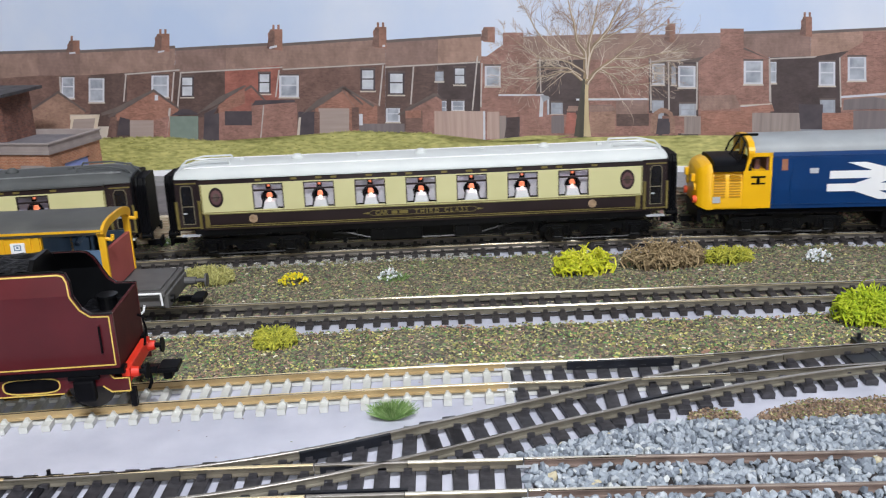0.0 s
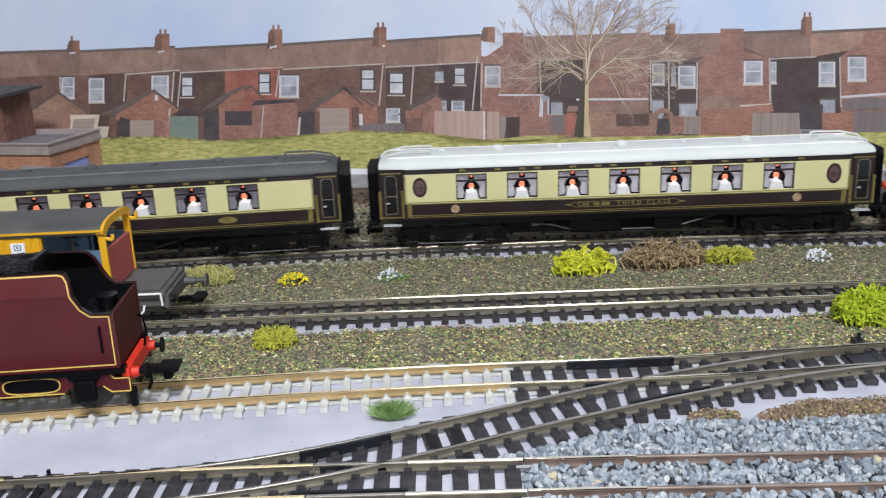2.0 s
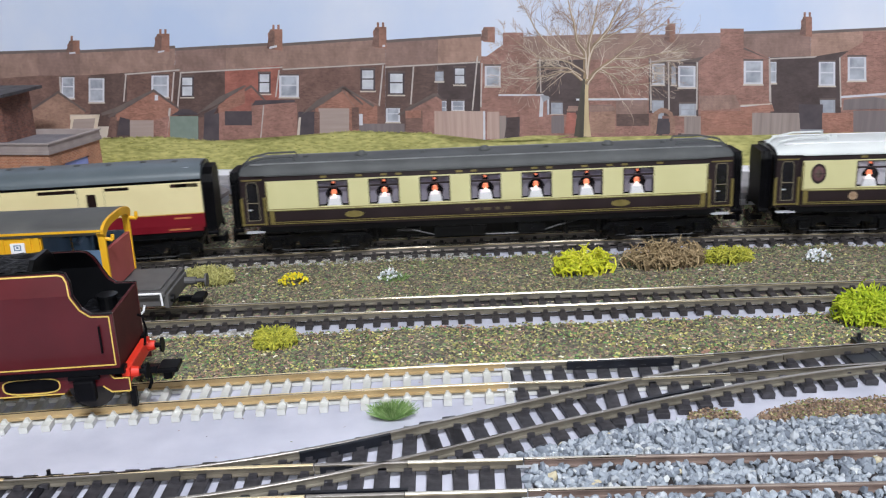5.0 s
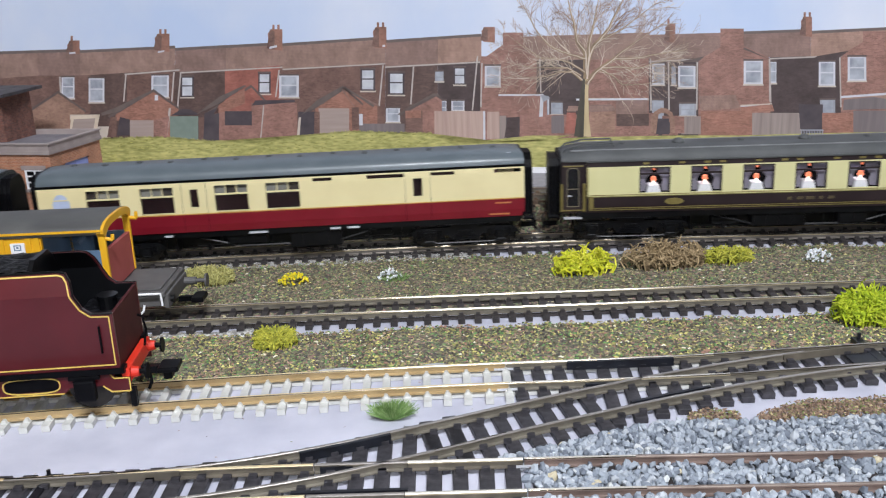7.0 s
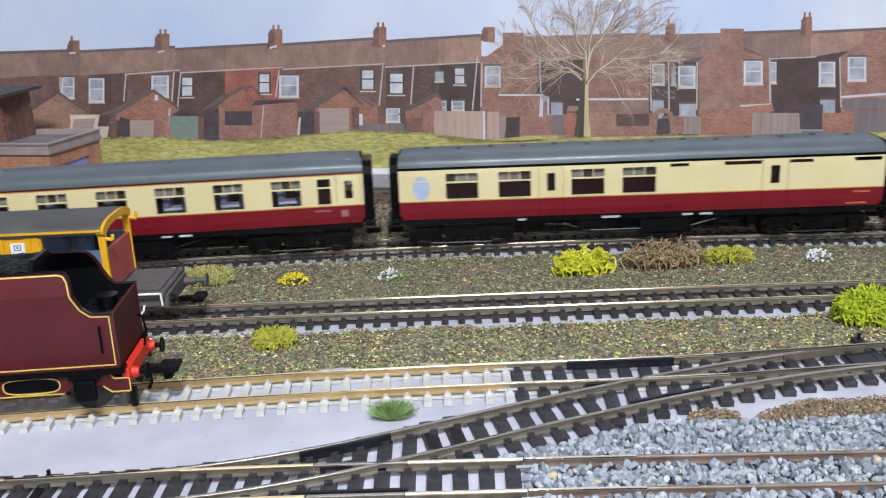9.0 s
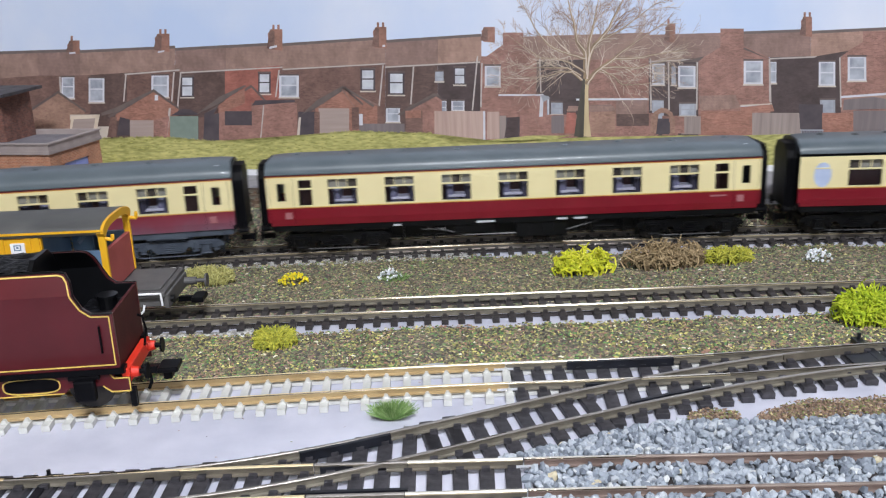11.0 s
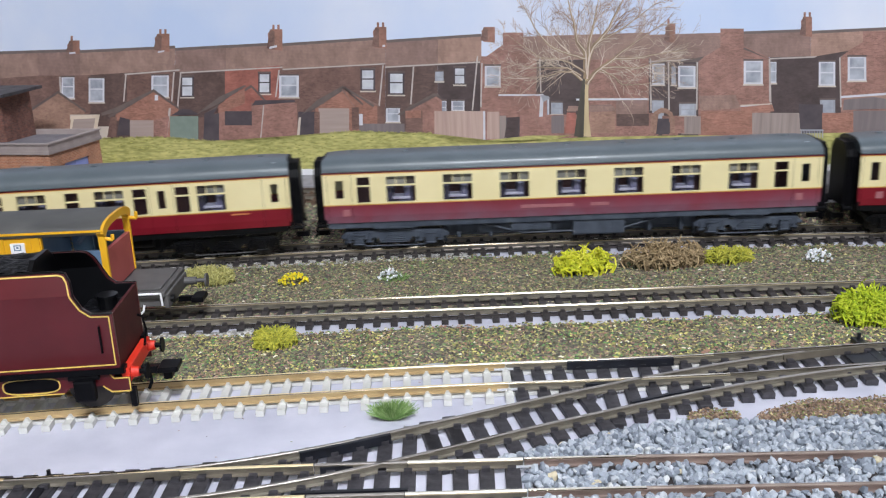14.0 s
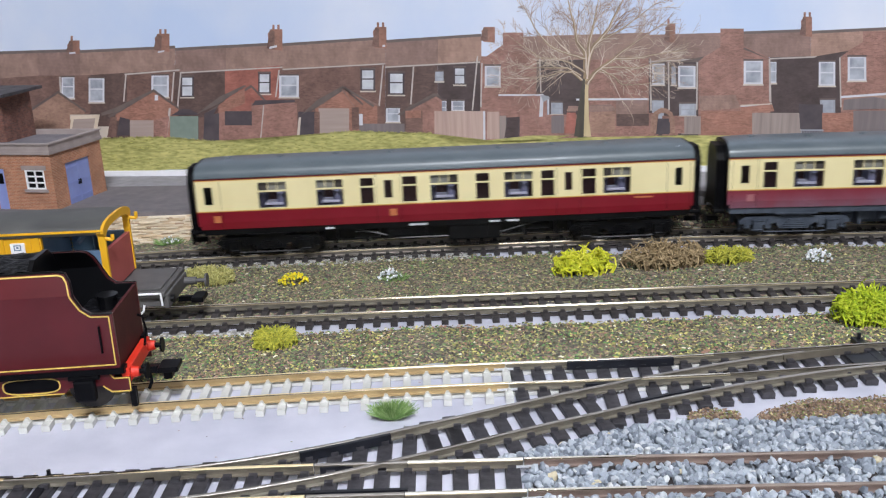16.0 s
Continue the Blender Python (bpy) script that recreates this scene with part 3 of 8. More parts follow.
def points():
    """The crossover of two turnouts from the front track to the loop, with long shared timbers, frogs, blades and check rails."""
    t = thing("crossover_points", "crossover of two model turnouts with black timbers", "railway points", kind="structure")
    for s in (-1, 1):
        part("rail", sweep(bmesh.new(), cross_line, s * 8.25, RAIL_FORM, -128 if s > 0 else -88, 160 if s < 0 else 128), [RAIL_TARNISH, RAIL_SIDE_TARNISH, WEB_DARK, RAIL_TARNISH], t, "tarnished metal rail")
    mesh_of = {}

    def timber(x, y0, y1, rz):
        key = round((y1 - y0) / 2)
        if key not in mesh_of:
            bm = box(bmesh.new(), -2.15, 2.15, -key, key, 0.2, 2.25, bevel=0.2)
            mesh_of[key] = finish("timber", bm, TIMBER)
        share("timber", mesh_of[key], t, x, (y0 + y1) / 2, 0, rz)
    for i in range(70):
        x = -205 + i * 7.4
        c, f, l = cross_line(x), front_line(x), cream_line(x)
        slope = math.degrees(math.atan((cross_line(x + 2) - cross_line(x - 2)) / 4))
        if x < -128:
            timber(x, f - 15, f + 15, 0)
        elif abs(c - f) < 21:
            timber(x, f - 15, c + 14.5, 0)
        elif c < f + 30 and x < 8:
            timber(x, f - 15, f + 11, -1)
            timber(x, c - 13, c + 15, slope * 0.5)
        elif x < 22:
            timber(x, f - 15, f + 14, -2)
        if x > -8 and -128 < x < 165:
            if abs(l - c) < 21:
                timber(x, c - 14.0, l + 14.5, -3)
            elif c > f + 20:
                timber(x, c - 15, c + 13, slope * 0.5)
        if x > 20 and (x >= 165 or abs(l - c) >= 21):
            timber(x, l - 14.6, l + 14.6, 1)
    # moulded chairs that grip the rails
    chairs = bmesh.new()
    for i in range(70):
        x = -205 + i * 7.4
        for line, lo, hi in ((front_line, -205, 20), (cross_line, -88, 128), (cream_line, 23, 205)):
            for r in (-8.25, 8.25):
                if lo < x < hi:
                    for d in (-1.8, 1.8):
                        box(chairs, x - 1.2, x + 1.2, line(x) + r + d - 0.75, line(x) + r + d + 0.75, 2.2, 3.5)
    tagged(part("rail_chairs", chairs, TIMBER, t), kind="stuff")
    # shiny strips laid where highlights sit on the rail tops
    for line, off, a, b in ((cream_line, 8.25, 80, 92), (cream_line, -8.25, 90, 104), (cross_line, 8.25, -120, -60), (cross_line, -8.25, -8, 14)):
        part("polished_patch", sweep(bmesh.new(), line, off, [(-0.62, 4.72), (0.3, 5.02), (0.3, 5.06), (-0.66, 4.74)], a, b), SHINE, t, "bright strip standing in for a rail highlight")
    # blades, wing rails and check rails
    blade = [(-0.35, 2.4), (0.35, 2.4), (0.35, 4.9), (-0.35, 4.9)]
    for line, off, a, b in ((cross_line, 6.4, -43, -16), (front_line, -6.6, -44, -12), (cream_line, 6.4, 42, 80), (cross_line, -6.4, 56, 84)):
        part("check_rail", sweep(bmesh.new(), line, off, [(-0.75, 2.3), (0.75, 2.3), (0.6, 5.2), (-0.6, 5.2)], a, b), BLADE, t, "black plastic check rail")
    for line, off, a, b in ((front_line, 7.4, -100, -78), (cross_line, -7.4, -122, -88), (cream_line, -7.5, 128, 156), (cross_line, 7.5, 120, 150)):
        part("blade", sweep(bmesh.new(), line, off, blade, a, b), RAIL_SIDE_TARNISH, t, "worn point blade")
    for x, y, rz in ((-32, 232.5, 12), (52, 279.5, 8)):
        bm = prism(bmesh.new(), [(-6, -0.5), (6, -2.0), (6, 2.0), (-6, 0.5)], "z", 2.3, 4.4)
        part("frog", bm, BLADE, t, "black plastic frog", at=(x, y, 0, 0, 0, rz))
    part("tie_bar", bm_box(-118.6, -116, 207, 236.5, 1.2, 3.0, bevel=0.3), BLADE, t)
    part("peg", rod(bmesh.new(), (-117.3, 235.5, 2), (-117.3, 235.5, 4.8), 0.6), BLADE, t)
    part("stretcher_plate", bm_box(141, 151, 286.5, 297, 2.3, 3.1, bevel=0.2), BLADE, t, "black moulded cover plate")
    part("tie_bar", bm_box(150, 153.5, 270, 312, 1.2, 3.2, bevel=0.3), BLADE, t)
    part("peg", rod(bmesh.new(), (152, 309.5, 2), (152, 309.5, 5.6), 0.7), BLADE, t)


points()
ft = thing("front_track", "model track at the board's front, half buried in chippings", "railway track", kind="structure")
for s in (-1, 1):
    part("rail", sweep(bmesh.new(), front_line, s * 8.25, RAIL_FORM, -690, -40), [RAIL_BRASS, RAIL_SIDE_TARNISH, RAIL_SIDE_TARNISH, RAIL_BRASS], ft, "brass-coloured rail")
    part("rail", sweep(bmesh.new(), front_line, s * 8.25, RAIL_FORM, -39.6, -13), [RAIL_TARNISH, RAIL_SIDE_TARNISH, WEB_DARK, RAIL_TARNISH], ft, "metal rail")
    # the next two lengths are lighter to stand in for a highlight
    part("rail", sweep(bmesh.new(), front_line, s * 8.25, RAIL_FORM, -12.8, 20), [RAIL, RAIL_SIDE, RAIL_SIDE_TARNISH, RAIL], ft, "bright metal rail")
    part("rail", sweep(bmesh.new(), front_line, s * 8.25, RAIL_FORM, 20.4, 52), [RAIL, RAIL_SIDE_RUST, RAIL_SIDE_RUST, SHINE], ft, "rail brightened for the highlight past the joint", smooth=True)
    part("rail", sweep(bmesh.new(), front_line, s * 8.25, RAIL_FORM, 52, 690), [RAIL_WORN, RAIL_SIDE_RUST, RAIL_SIDE_RUST, RAIL_WORN], ft, "rust-brown metal rail", smooth=True)
mesh = finish("sleeper", sleeper_bm(), SLEEPER)
for i in range(24):
    share("sleeper", mesh, ft, 24 + i * 7, front_line(24 + i * 7), -0.3, -2)
for x, line in ((20.3, cream_line), (20.3, front_line)):
    for s in (-1, 1):
        part("rail_joiner", bm_box(x - 4, x + 4, line(x) + s * 8.25 - 1.15, line(x) + s * 8.25 - 0.7, 2.4, 3.1), SILVER, ft, "pale metal rail joiner")


# ---- ground cover ----
def edge_noise(x, k, amp):
    return amp * noise.noise(Vector((x * 0.035, k * 7.7, 0.3))) + 0.45 * amp * noise.noise(Vector((x * 0.16, k * 3.1, 1.7)))


def strip(name, label, lo, hi, x0, x1, mat, z=0.5, step=3.0):
    """A layer of scatter between two wandering edges, domed a little."""
    bm = bmesh.new()
    rows = []
    n = int((x1 - x0) / step)
    for i in range(n + 1):
        x = x0 + (x1 - x0) * i / n
        a, b = lo(x), hi(x)
        row = []
        for j in range(9):
            t = j / 8
            y = a + (b - a) * t
            h = z * min(1, 6 * min(t, 1 - t)) + 0.5 * noise.noise(Vector((x * 0.05, y * 0.05, 2)))
            row.append(bm.verts.new((x, y, max(0.04, h) if 0 < j < 8 else 0.02)))
        rows.append(row)
    for p, q in zip(rows, rows[1:]):
        for j in range(8):
            bm.faces.new((p[j], q[j], q[j + 1], p[j + 1]))
    return solo(name, bm, mat, label, "ground cover", "structure", smooth=True)


def back_lo(x):
    return mid_line(x) + 13.5 + edge_noise(x, 1, 3)


def back_hi(x):
    return rear_line(x) - 14.8 + edge_noise(x, 2, 8)


def fore_lo(x):
    return cream_line(x) + 12.5 + edge_noise(x, 3, 2.2) + (3 if 25 < x < 150 else 0)


def fore_hi(x):
    return mid_line(x) - 17.5 + edge_noise(x, 4, 4)


def rear_lo(x):
    return rear_line(x) + 13


def rear_hi(x):
    return 490.0


strip("scatter_strip_back", "dark earth scatter between two tracks", back_lo, back_hi, -420, 420, SCATTER, 1.0)
strip("scatter_strip_front", "mottled green and brown earth scatter", fore_lo, fore_hi, -420, 420, SCATTER, 0.9)
strip("scatter_strip_rear", "brown scatter behind the main track", rear_lo, rear_hi, -420, 420, SCATTER, 0.8)
strip("scatter_in_main_track", "grey grit between the main rails", lambda x: rear_line(x) - 7.5, lambda x: rear_line(x) + 14, -420, 420, GRIT, 0.9)
strip("grit_beside_main_track", "grey-brown grit along the main track", lambda x: rear_line(x) - 17, lambda x: rear_line(x) - 7 + edge_noise(x, 4, 2), -300, 14, GRIT, 0.9)
strip("grit_beside_middle_track", "grey-brown grit along the middle track", lambda x: mid_line(x) - 16, lambda x: mid_line(x) - 9 + edge_noise(x, 5, 4), -150, -62, GRIT, 0.8)
strip("scatter_in_middle_track", "earth scatter between the middle rails", lambda x: mid_line(x) + 3 + edge_noise(x, 9, 5), lambda x: mid_line(x) + 14, -420, 420, SCATTER, 0.8)


def grains(name, label, n, inside, x0, x1, y0, y1, size, mat, z0=0.6, flat=0.7, seed=1, spread=1.0):
    """Loose grains: skewed little wedges thrown over an area."""
    rng = np.random.default_rng(seed)
    vs, fs = [], []
    base = np.array([(-1, -0.6, -0.4), (1, -0.7, -0.4), (0.2, 1, -0.4), (0, 0, 0.9)])
    tri = [(0, 2, 1), (0, 1, 3), (1, 2, 3), (2, 0, 3)]
    xs, ys = rng.uniform(x0, x1, n), rng.uniform(y0, y1, n)
    for x, y in zip(xs, ys):
        if not inside(x, y):
            continue
        s = size * rng.uniform(0.5, 1.3)
        a = rng.uniform(0, 6.28)
        c, d = math.cos(a), math.sin(a)
        p = base * (s * rng.uniform(0.4, 0.9), s * rng.uniform(0.9, 2.0), s * flat)
        p = np.column_stack((p[:, 0] * c - p[:, 1] * d + x, p[:, 0] * d + p[:, 1] * c + y, p[:, 2] + z0 + rng.uniform(-0.2, 0.5) * spread))
        k = len(vs)
        vs.extend(p)
        fs.extend([tuple(k + i for i in t) for t in tri])
    return soup(name, vs, fs, mat, label, "ground cover")


grains("scatter_grains", "loose dark earth and green scatter grains", 26000, lambda x, y: back_lo(x) < y < back_hi(x), -260, 235, 370, 446, 0.6, GRAIN, 0.95, seed=2)
grains("scatter_grains", "loose mixed green, yellow and brown scatter grains", 22000, lambda x, y: fore_lo(x) < y < fore_hi(x), -220, 210, 296, 350, 0.62, GRAIN_FRONT, 0.85, seed=3)
grains("scatter_grains", "loose brown scatter grains behind the track", 6000, lambda x, y: y > rear_lo(x) - 6, -290, 260, 440, 490, 0.6, GRAIN, 0.8, seed=4)
grains("grit_grains", "loose grey grit in the main track", 15000, lambda x, y: -15 + edge_noise(x, 2, 2) < y - rear_line(x) < 15 and (x < 14 or y > rear_line(x) - 7.5), -290, 260, 422, 472, 0.5, GRIT_GRAIN, 0.9, seed=14)
grains("scatter_grains", "stray scatter grains on the white board", 170, lambda x, y: True, -140, 160, 205, 345, 0.3, GRAIN_BROWN, 0.15, seed=6, spread=0.1)


def in_heaps(x, y):
    """A small round heap and a long one beside it."""
    wob = edge_noise(x, 5, 3)
    if ((x - 83) / 8.5) ** 2 + ((y - 257 - wob * 0.5) / 5.0) ** 2 < 1:
        return True
    return x > 96 and 253.5 - wob < y < 256.5 + min(10.0, (x - 96) * 0.55) + wob


grains("brown_scatter_heap", "brown and green heap of scatter beside grey chippings", 26000, in_heaps, 72, 230, 246, 276, 0.5, GRAIN_BROWN, 0.9, seed=7, spread=3)


def chips():
    """Crushed stone round the front track: irregular lumps heaped up to the rails."""
    rng = np.random.default_rng(11)
    bed = thing("granite_ballast", "pale blue-grey crushed stone chippings round rails", "ballast", kind="structure")
    vs, fs = [], []
    ico = bmesh.new()
    bmesh.ops.create_icosphere(ico, subdivisions=1, radius=1)
    bv = np.array([v.co for v in ico.verts])
    bf = [tuple(v.index for v in f.verts) for f in ico.faces]
    ico.free()

    def lump():
        p = bv + rng.normal(0, 0.13, bv.shape)
        p *= (rng.uniform(0.8, 1.4), rng.uniform(0.7, 1.1), rng.uniform(0.5, 0.9))
        return p @ np.array(Euler(rng.uniform(-3, 3, 3)).to_matrix()).T
    shapes = []
    for _ in range(14):
        me = bpy.data.meshes.new("stone")
        me.from_pydata((lump() * 1.25 * M).tolist(), [], bf)
        me.materials.append(CHIP_STONE)
        shapes.append(me)
    singles = 0
    for layer in range(2):
        for _ in range(7600):
            x, y = rng.uniform(10, 240), rng.uniform(165, 256)
            top = min(cross_line(x) - 16, 254.5 + edge_noise(x, 8, 3))
            if y > top or (y < front_line(x) + 12 and x < 19 + rng.uniform(0, 5)):
                continue
            if abs(abs(y - front_line(x)) - 8.25) < 1.3:
                continue
            h = min(3.0 if abs(y - front_line(x)) < 13 else 2.3, 0.5 + (top - y) * 0.5)
            z = h * (0.4 + 0.6 * layer) + rng.uniform(-0.3, 0.6)
            if layer and singles < 300 and 16 < x < 78 and y > 206:
                share("stone", shapes[singles % 14], bed, x, y, z, rng.uniform(0, 360))
                singles += 1
                continue
            p = lump() * (rng.uniform(0.8, 1.6) * (0.75 if rng.uniform() < 0.4 else 1)) + (x, y, z)
            k = len(vs)
            vs.extend(p)
            fs.extend([tuple(k + i for i in f) for f in bf])
    me = bpy.data.meshes.new("chippings")
    me.from_pydata((np.asarray(vs) * M).tolist(), [], fs)
    me.materials.append(CHIP)
    o = new("chippings", me)
    o.parent = bed
    tagged(o, kind="stuff")


chips()
strip("chippings_bed", "bed of grey chippings", lambda x: 150, lambda x: min(cross_line(x) - 19, 251), 24, 300, CHIP, 1.2)


# ---- raised yard behind the main line ----
def ledge_line(x):
    """A rusty siding on a ledge below the road."""
    return 509.5 - 0.175 * (x - 18)


yard = thing("yard_deck", "dark grey raised yard with a rough stone front", "platform", kind="structure")
part("deck", prism(bmesh.new(), [(-440, 494), (-136, 492), (-128, 540), (-140, 560), (-440, 640)], "z", 15.5, 17.8), DECK, yard)
bm = bmesh.new()
rng = random.Random(5)
z = 0.0
while z < 15.4:
    h = rng.uniform(0.45, 1.1)
    x = -300.0
    while x < -136.5:
        w = rng.uniform(1.5, 8)
        box(bm, x, min(x + w, -136) - 0.06, 489.2 + rng.uniform(-0.7, 0.6), 495, z + rng.uniform(-0.15, 0.15), min(z + h, 15.6) - 0.05)
        x += w
    z += h
part("stone_face", bm, STONE_WALL, yard, "rough cream stone facing")
part("stone_return", bm_box(-139, -136.6, 493, 535, 0, 15.4), STONE_WALL, yard)
solo("road", prism(bmesh.new(), [(-440, 614), (-440, 601), (-200, 563), (-140, 556), (-120, 548), (-30, 531), (132, 503), (150, 482), (330, 446), (330, 508), (-440, 633)], "z", 14.5, 17.85), ROAD, "pale grey road card along the backdrop", "road", "structure")
bm = bmesh.new()
rows = []
for i in range(120):
    x = -140 + i * 3.4
    top = max(rear_line(x) + 20, ledge_line(x) - 14)
    row = []
    for j in range(7):
        t = j / 6
        row.append(bm.verts.new((x, rear_line(x) + 14 + (top - rear_line(x) - 14) * t, 0.2 + 13.2 * t ** 1.5 + 0.8 * noise.noise(Vector((x * 0.2, t * 3, 0))))))
    rows.append(row)
for p, q in zip(rows, rows[1:]):
    for j in range(6):
        bm.faces.new((p[j], q[j], q[j + 1], p[j + 1]))
solo("embankment", bm, SCATTER, "brown scatter bank below the road", "ground cover", "structure", smooth=True)
ledge = prism(bmesh.new(), [(-127, ledge_line(-127) - 14), (138, ledge_line(138) - 14), (138, ledge_line(138) + 15), (-127, ledge_line(-127) + 15)], "z", 0, 13.4)
solo("siding_ledge", ledge, SCATTER, "earth ledge that carries a siding", "ground cover", "structure")
siding = track("rear_siding", "rusty model siding on brown sleepers below the road", ledge_line, -124, 136, -124, 136, 7.0, SLEEPER_BROWN, RAIL_WORN, half=13.5, w=3.0)
siding.location.z = 13.2 * M


def bank_rocks():
    """Broken stone facing that has slipped down the bank behind the main line."""
    rng = np.random.default_rng(17)
    base = np.array([(-1, -0.8, -0.6), (1, -0.7, -0.6), (0.9, 0.8, -0.6), (-0.8, 0.9, -0.6), (-0.7, -0.6, 0.6), (0.8, -0.5, 0.7), (0.6, 0.6, 0.6), (-0.7, 0.5, 0.7)])
    quads = [(3, 2, 1, 0), (4, 5, 6, 7), (0, 1, 5, 4), (1, 2, 6, 5), (2, 3, 7, 6), (3, 0, 4, 7)]
    vs, fs = [], []
    for _ in range(600):
        x, t = rng.uniform(-137, 250), rng.uniform(0.25, 1.0)
        lo, hi = rear_line(x) + 14, max(rear_line(x) + 20, ledge_line(x) - 15)
        p = (base + rng.normal(0, 0.15, base.shape)) * (rng.uniform(0.6, 1.8), rng.uniform(0.6, 1.1), rng.uniform(0.3, 0.6))
        p = p @ np.array(Euler((rng.uniform(0.2, 0.8), rng.uniform(-0.3, 0.3), rng.uniform(-0.6, 0.6))).to_matrix()).T
        k = len(vs)
        vs.extend(p + (x, lo + (hi - lo) * t, 0.6 + 13.0 * t ** 1.5))
        fs.extend([tuple(k + i for i in q) for q in quads])
    soup("bank_rocks", vs, fs, ROCK, "broken cream and brown stones on the bank", "rocks")


bank_rocks()

# ---- printed backdrop ----
BACK = thing("backdrop", "printed photographic backdrop of brick terraces", "backdrop", 0, 563.3, 0, math.degrees(math.atan(-0.162)), kind="structure")
part("white_edge", bm_box(-420, 330, -2.0, -0.4, 17, 21.3), STRIP, BACK, "white card strip")
part("sheet", bm_box(-420, 330, 0, 4, 10, 190), SKY_P, BACK, "printed pale blue sky")


def flat(name, mat, layer, *pts):
    """One printed shape, a hair's breadth of ink on the sheet."""
    bm = bmesh.new()
    y = -0.02 * layer
    bm.faces.new([bm.verts.new((u, y, w)) for u, w in pts])
    bmesh.ops.triangulate(bm, faces=bm.faces)
    o = part(name, bm, mat, BACK)
    return o


def print_window(a, b, c, d, bar, frame_mat, pane_mat):
    """A printed sash window: frame, and an upper and a lower light."""
    flat("printed_window", frame_mat, 5, a, b, c, d)
    flat("printed_sill", STONE_P, 6, (a[0] - 0.5, a[1] - 0.9), (b[0] + 0.5, b[1] - 0.9), (b[0] + 0.4, b[1]), (a[0] - 0.4, a[1]))
    flat("printed_lintel", ROOFEDGE_P, 5, (d[0] - 0.3, d[1] + 0.05), (c[0] + 0.3, c[1] + 0.05), (c[0] + 0.3, c[1] + 1.1), (d[0] - 0.3, d[1] + 1.1))

    def at(s, t):
        return tuple((a[i] * (1 - s) + b[i] * s) * (1 - t) + (d[i] * (1 - s) + c[i] * s) * t for i in (0, 1))
    for t0, t1 in ((0.07, 1 - bar - 0.03), (1 - bar + 0.03, 0.95)):
        flat("printed_light", pane_mat, 6, at(0.12, t0), at(0.88, t0), at(0.88, t1), at(0.12, t1))


flat("printed_wall", BRICK_BROWN, 1, (-308.2, 40.4), (-234.2, 39.5), (-226.5, 86.4), (-298.5, 88.2))
flat("printed_wall", BRICK_DARK, 1, (-234.2, 39.5), (-208.2, 39.2), (-200.9, 87.2), (-226.3, 87.8))
flat("printed_wall", BRICK_BROWN, 1, (-208.2, 39.2), (-175.4, 38.8), (-168.8, 87.8), (-200.7, 88.6))
flat("printed_wall", BRICK_DARK, 1, (-175.4, 38.8), (-140.4, 38.3), (-134.6, 88.7), (-168.6, 89.6))
flat("printed_wall", BRICK_RED, 1, (-140.4, 38.3), (-103.4, 37.8), (-98.5, 88.9), (-134.5, 89.8))
flat("printed_wall", BRICK_BROWN, 1, (-103.4, 37.8), (-34, 36.9), (-31, 88.5), (-98.4, 90.3))
flat("printed_wall", BRICK_DARK, 1, (-34, 36.9), (-0.4, 36.5), (1.7, 88.3), (-30.9, 89.2))
flat("printed_wall", BRICK_BLACK, 1, (-0.4, 36.5), (26.2, 36.2), (27.7, 88.3), (1.8, 89))
flat("printed_wall", BRICK_PURPLE, 1, (26.2, 36.2), (59.5, 35.8), (60.1, 88.8), (27.7, 89.6))
flat("printed_wall", BRICK_BLACK, 1, (59.5, 35.8), (92.1, 35.3), (91.8, 88.6), (60.1, 89.4))
flat("printed_wall", BRICK_PURPLE, 1, (92.1, 35.3), (128.6, 34.9), (127.3, 87.6), (91.8, 88.6))
flat("printed_wall", BRICK_BLACK, 1, (128.6, 34.9), (159.1, 34.5), (157, 86.8), (127.3, 87.6))
flat("printed_wall", BRICK_BLACK, 1, (198.8, 34), (239.5, 33.5), (235.2, 84.7), (195.6, 85.8))
flat("printed_roof", SLATE_A, 2, (-299.5, 83.4), (-263.4, 85.1), (-260.5, 101), (-295.9, 100.9))
flat("printed_roof", SLATE_B, 2, (-263.4, 85.1), (-234, 84.4), (-231.3, 100.5), (-260.5, 101))
flat("printed_roof", SLATE_A, 2, (-234, 84.4), (-168.3, 86.4), (-166.3, 100.8), (-231.3, 100.5))
flat("printed_roof", SLATE_B, 2, (-168.4, 85), (-134.2, 85.6), (-132.5, 100.9), (-166.4, 100.1))
flat("printed_roof", SLATE_A, 2, (-134.2, 85.6), (-96.8, 87.4), (-95.5, 101.2), (-132.5, 100.9))
flat("printed_roof", SLATE_A, 2, (-97, 85.3), (-31.1, 87.1), (-30.1, 102.4), (-95.6, 100.9))
flat("printed_roof", SLATE_B, 2, (-31.2, 84.7), (1.6, 85.6), (2.3, 101.4), (-30.2, 101))
flat("printed_roof", SLATE_C, 2, (1.6, 85.6), (28.3, 86.9), (28.8, 102.6), (2.3, 101.4))
flat("printed_roof", SLATE_A, 2, (53.3, 86.3), (128, 85.6), (127.6, 100.6), (53.5, 100.5))
flat("printed_roof", SLATE_B, 2, (128, 84.3), (172.9, 85.7), (172.3, 99.2), (127.6, 99.3))
flat("printed_roof", SLATE_B, 2, (179.3, 84.6), (218.4, 84.5), (217.2, 99.7), (178.5, 99.3))
flat("printed_roof", SLATE_C, 2, (218.4, 84.5), (268.5, 84.7), (267, 99.7), (217.4, 98.1))
flat("printed_ridge", RIDGE_P, 3, (-296.2, 99.5), (-231.4, 99.5), (-231.1, 101.3), (-295.8, 101.3))
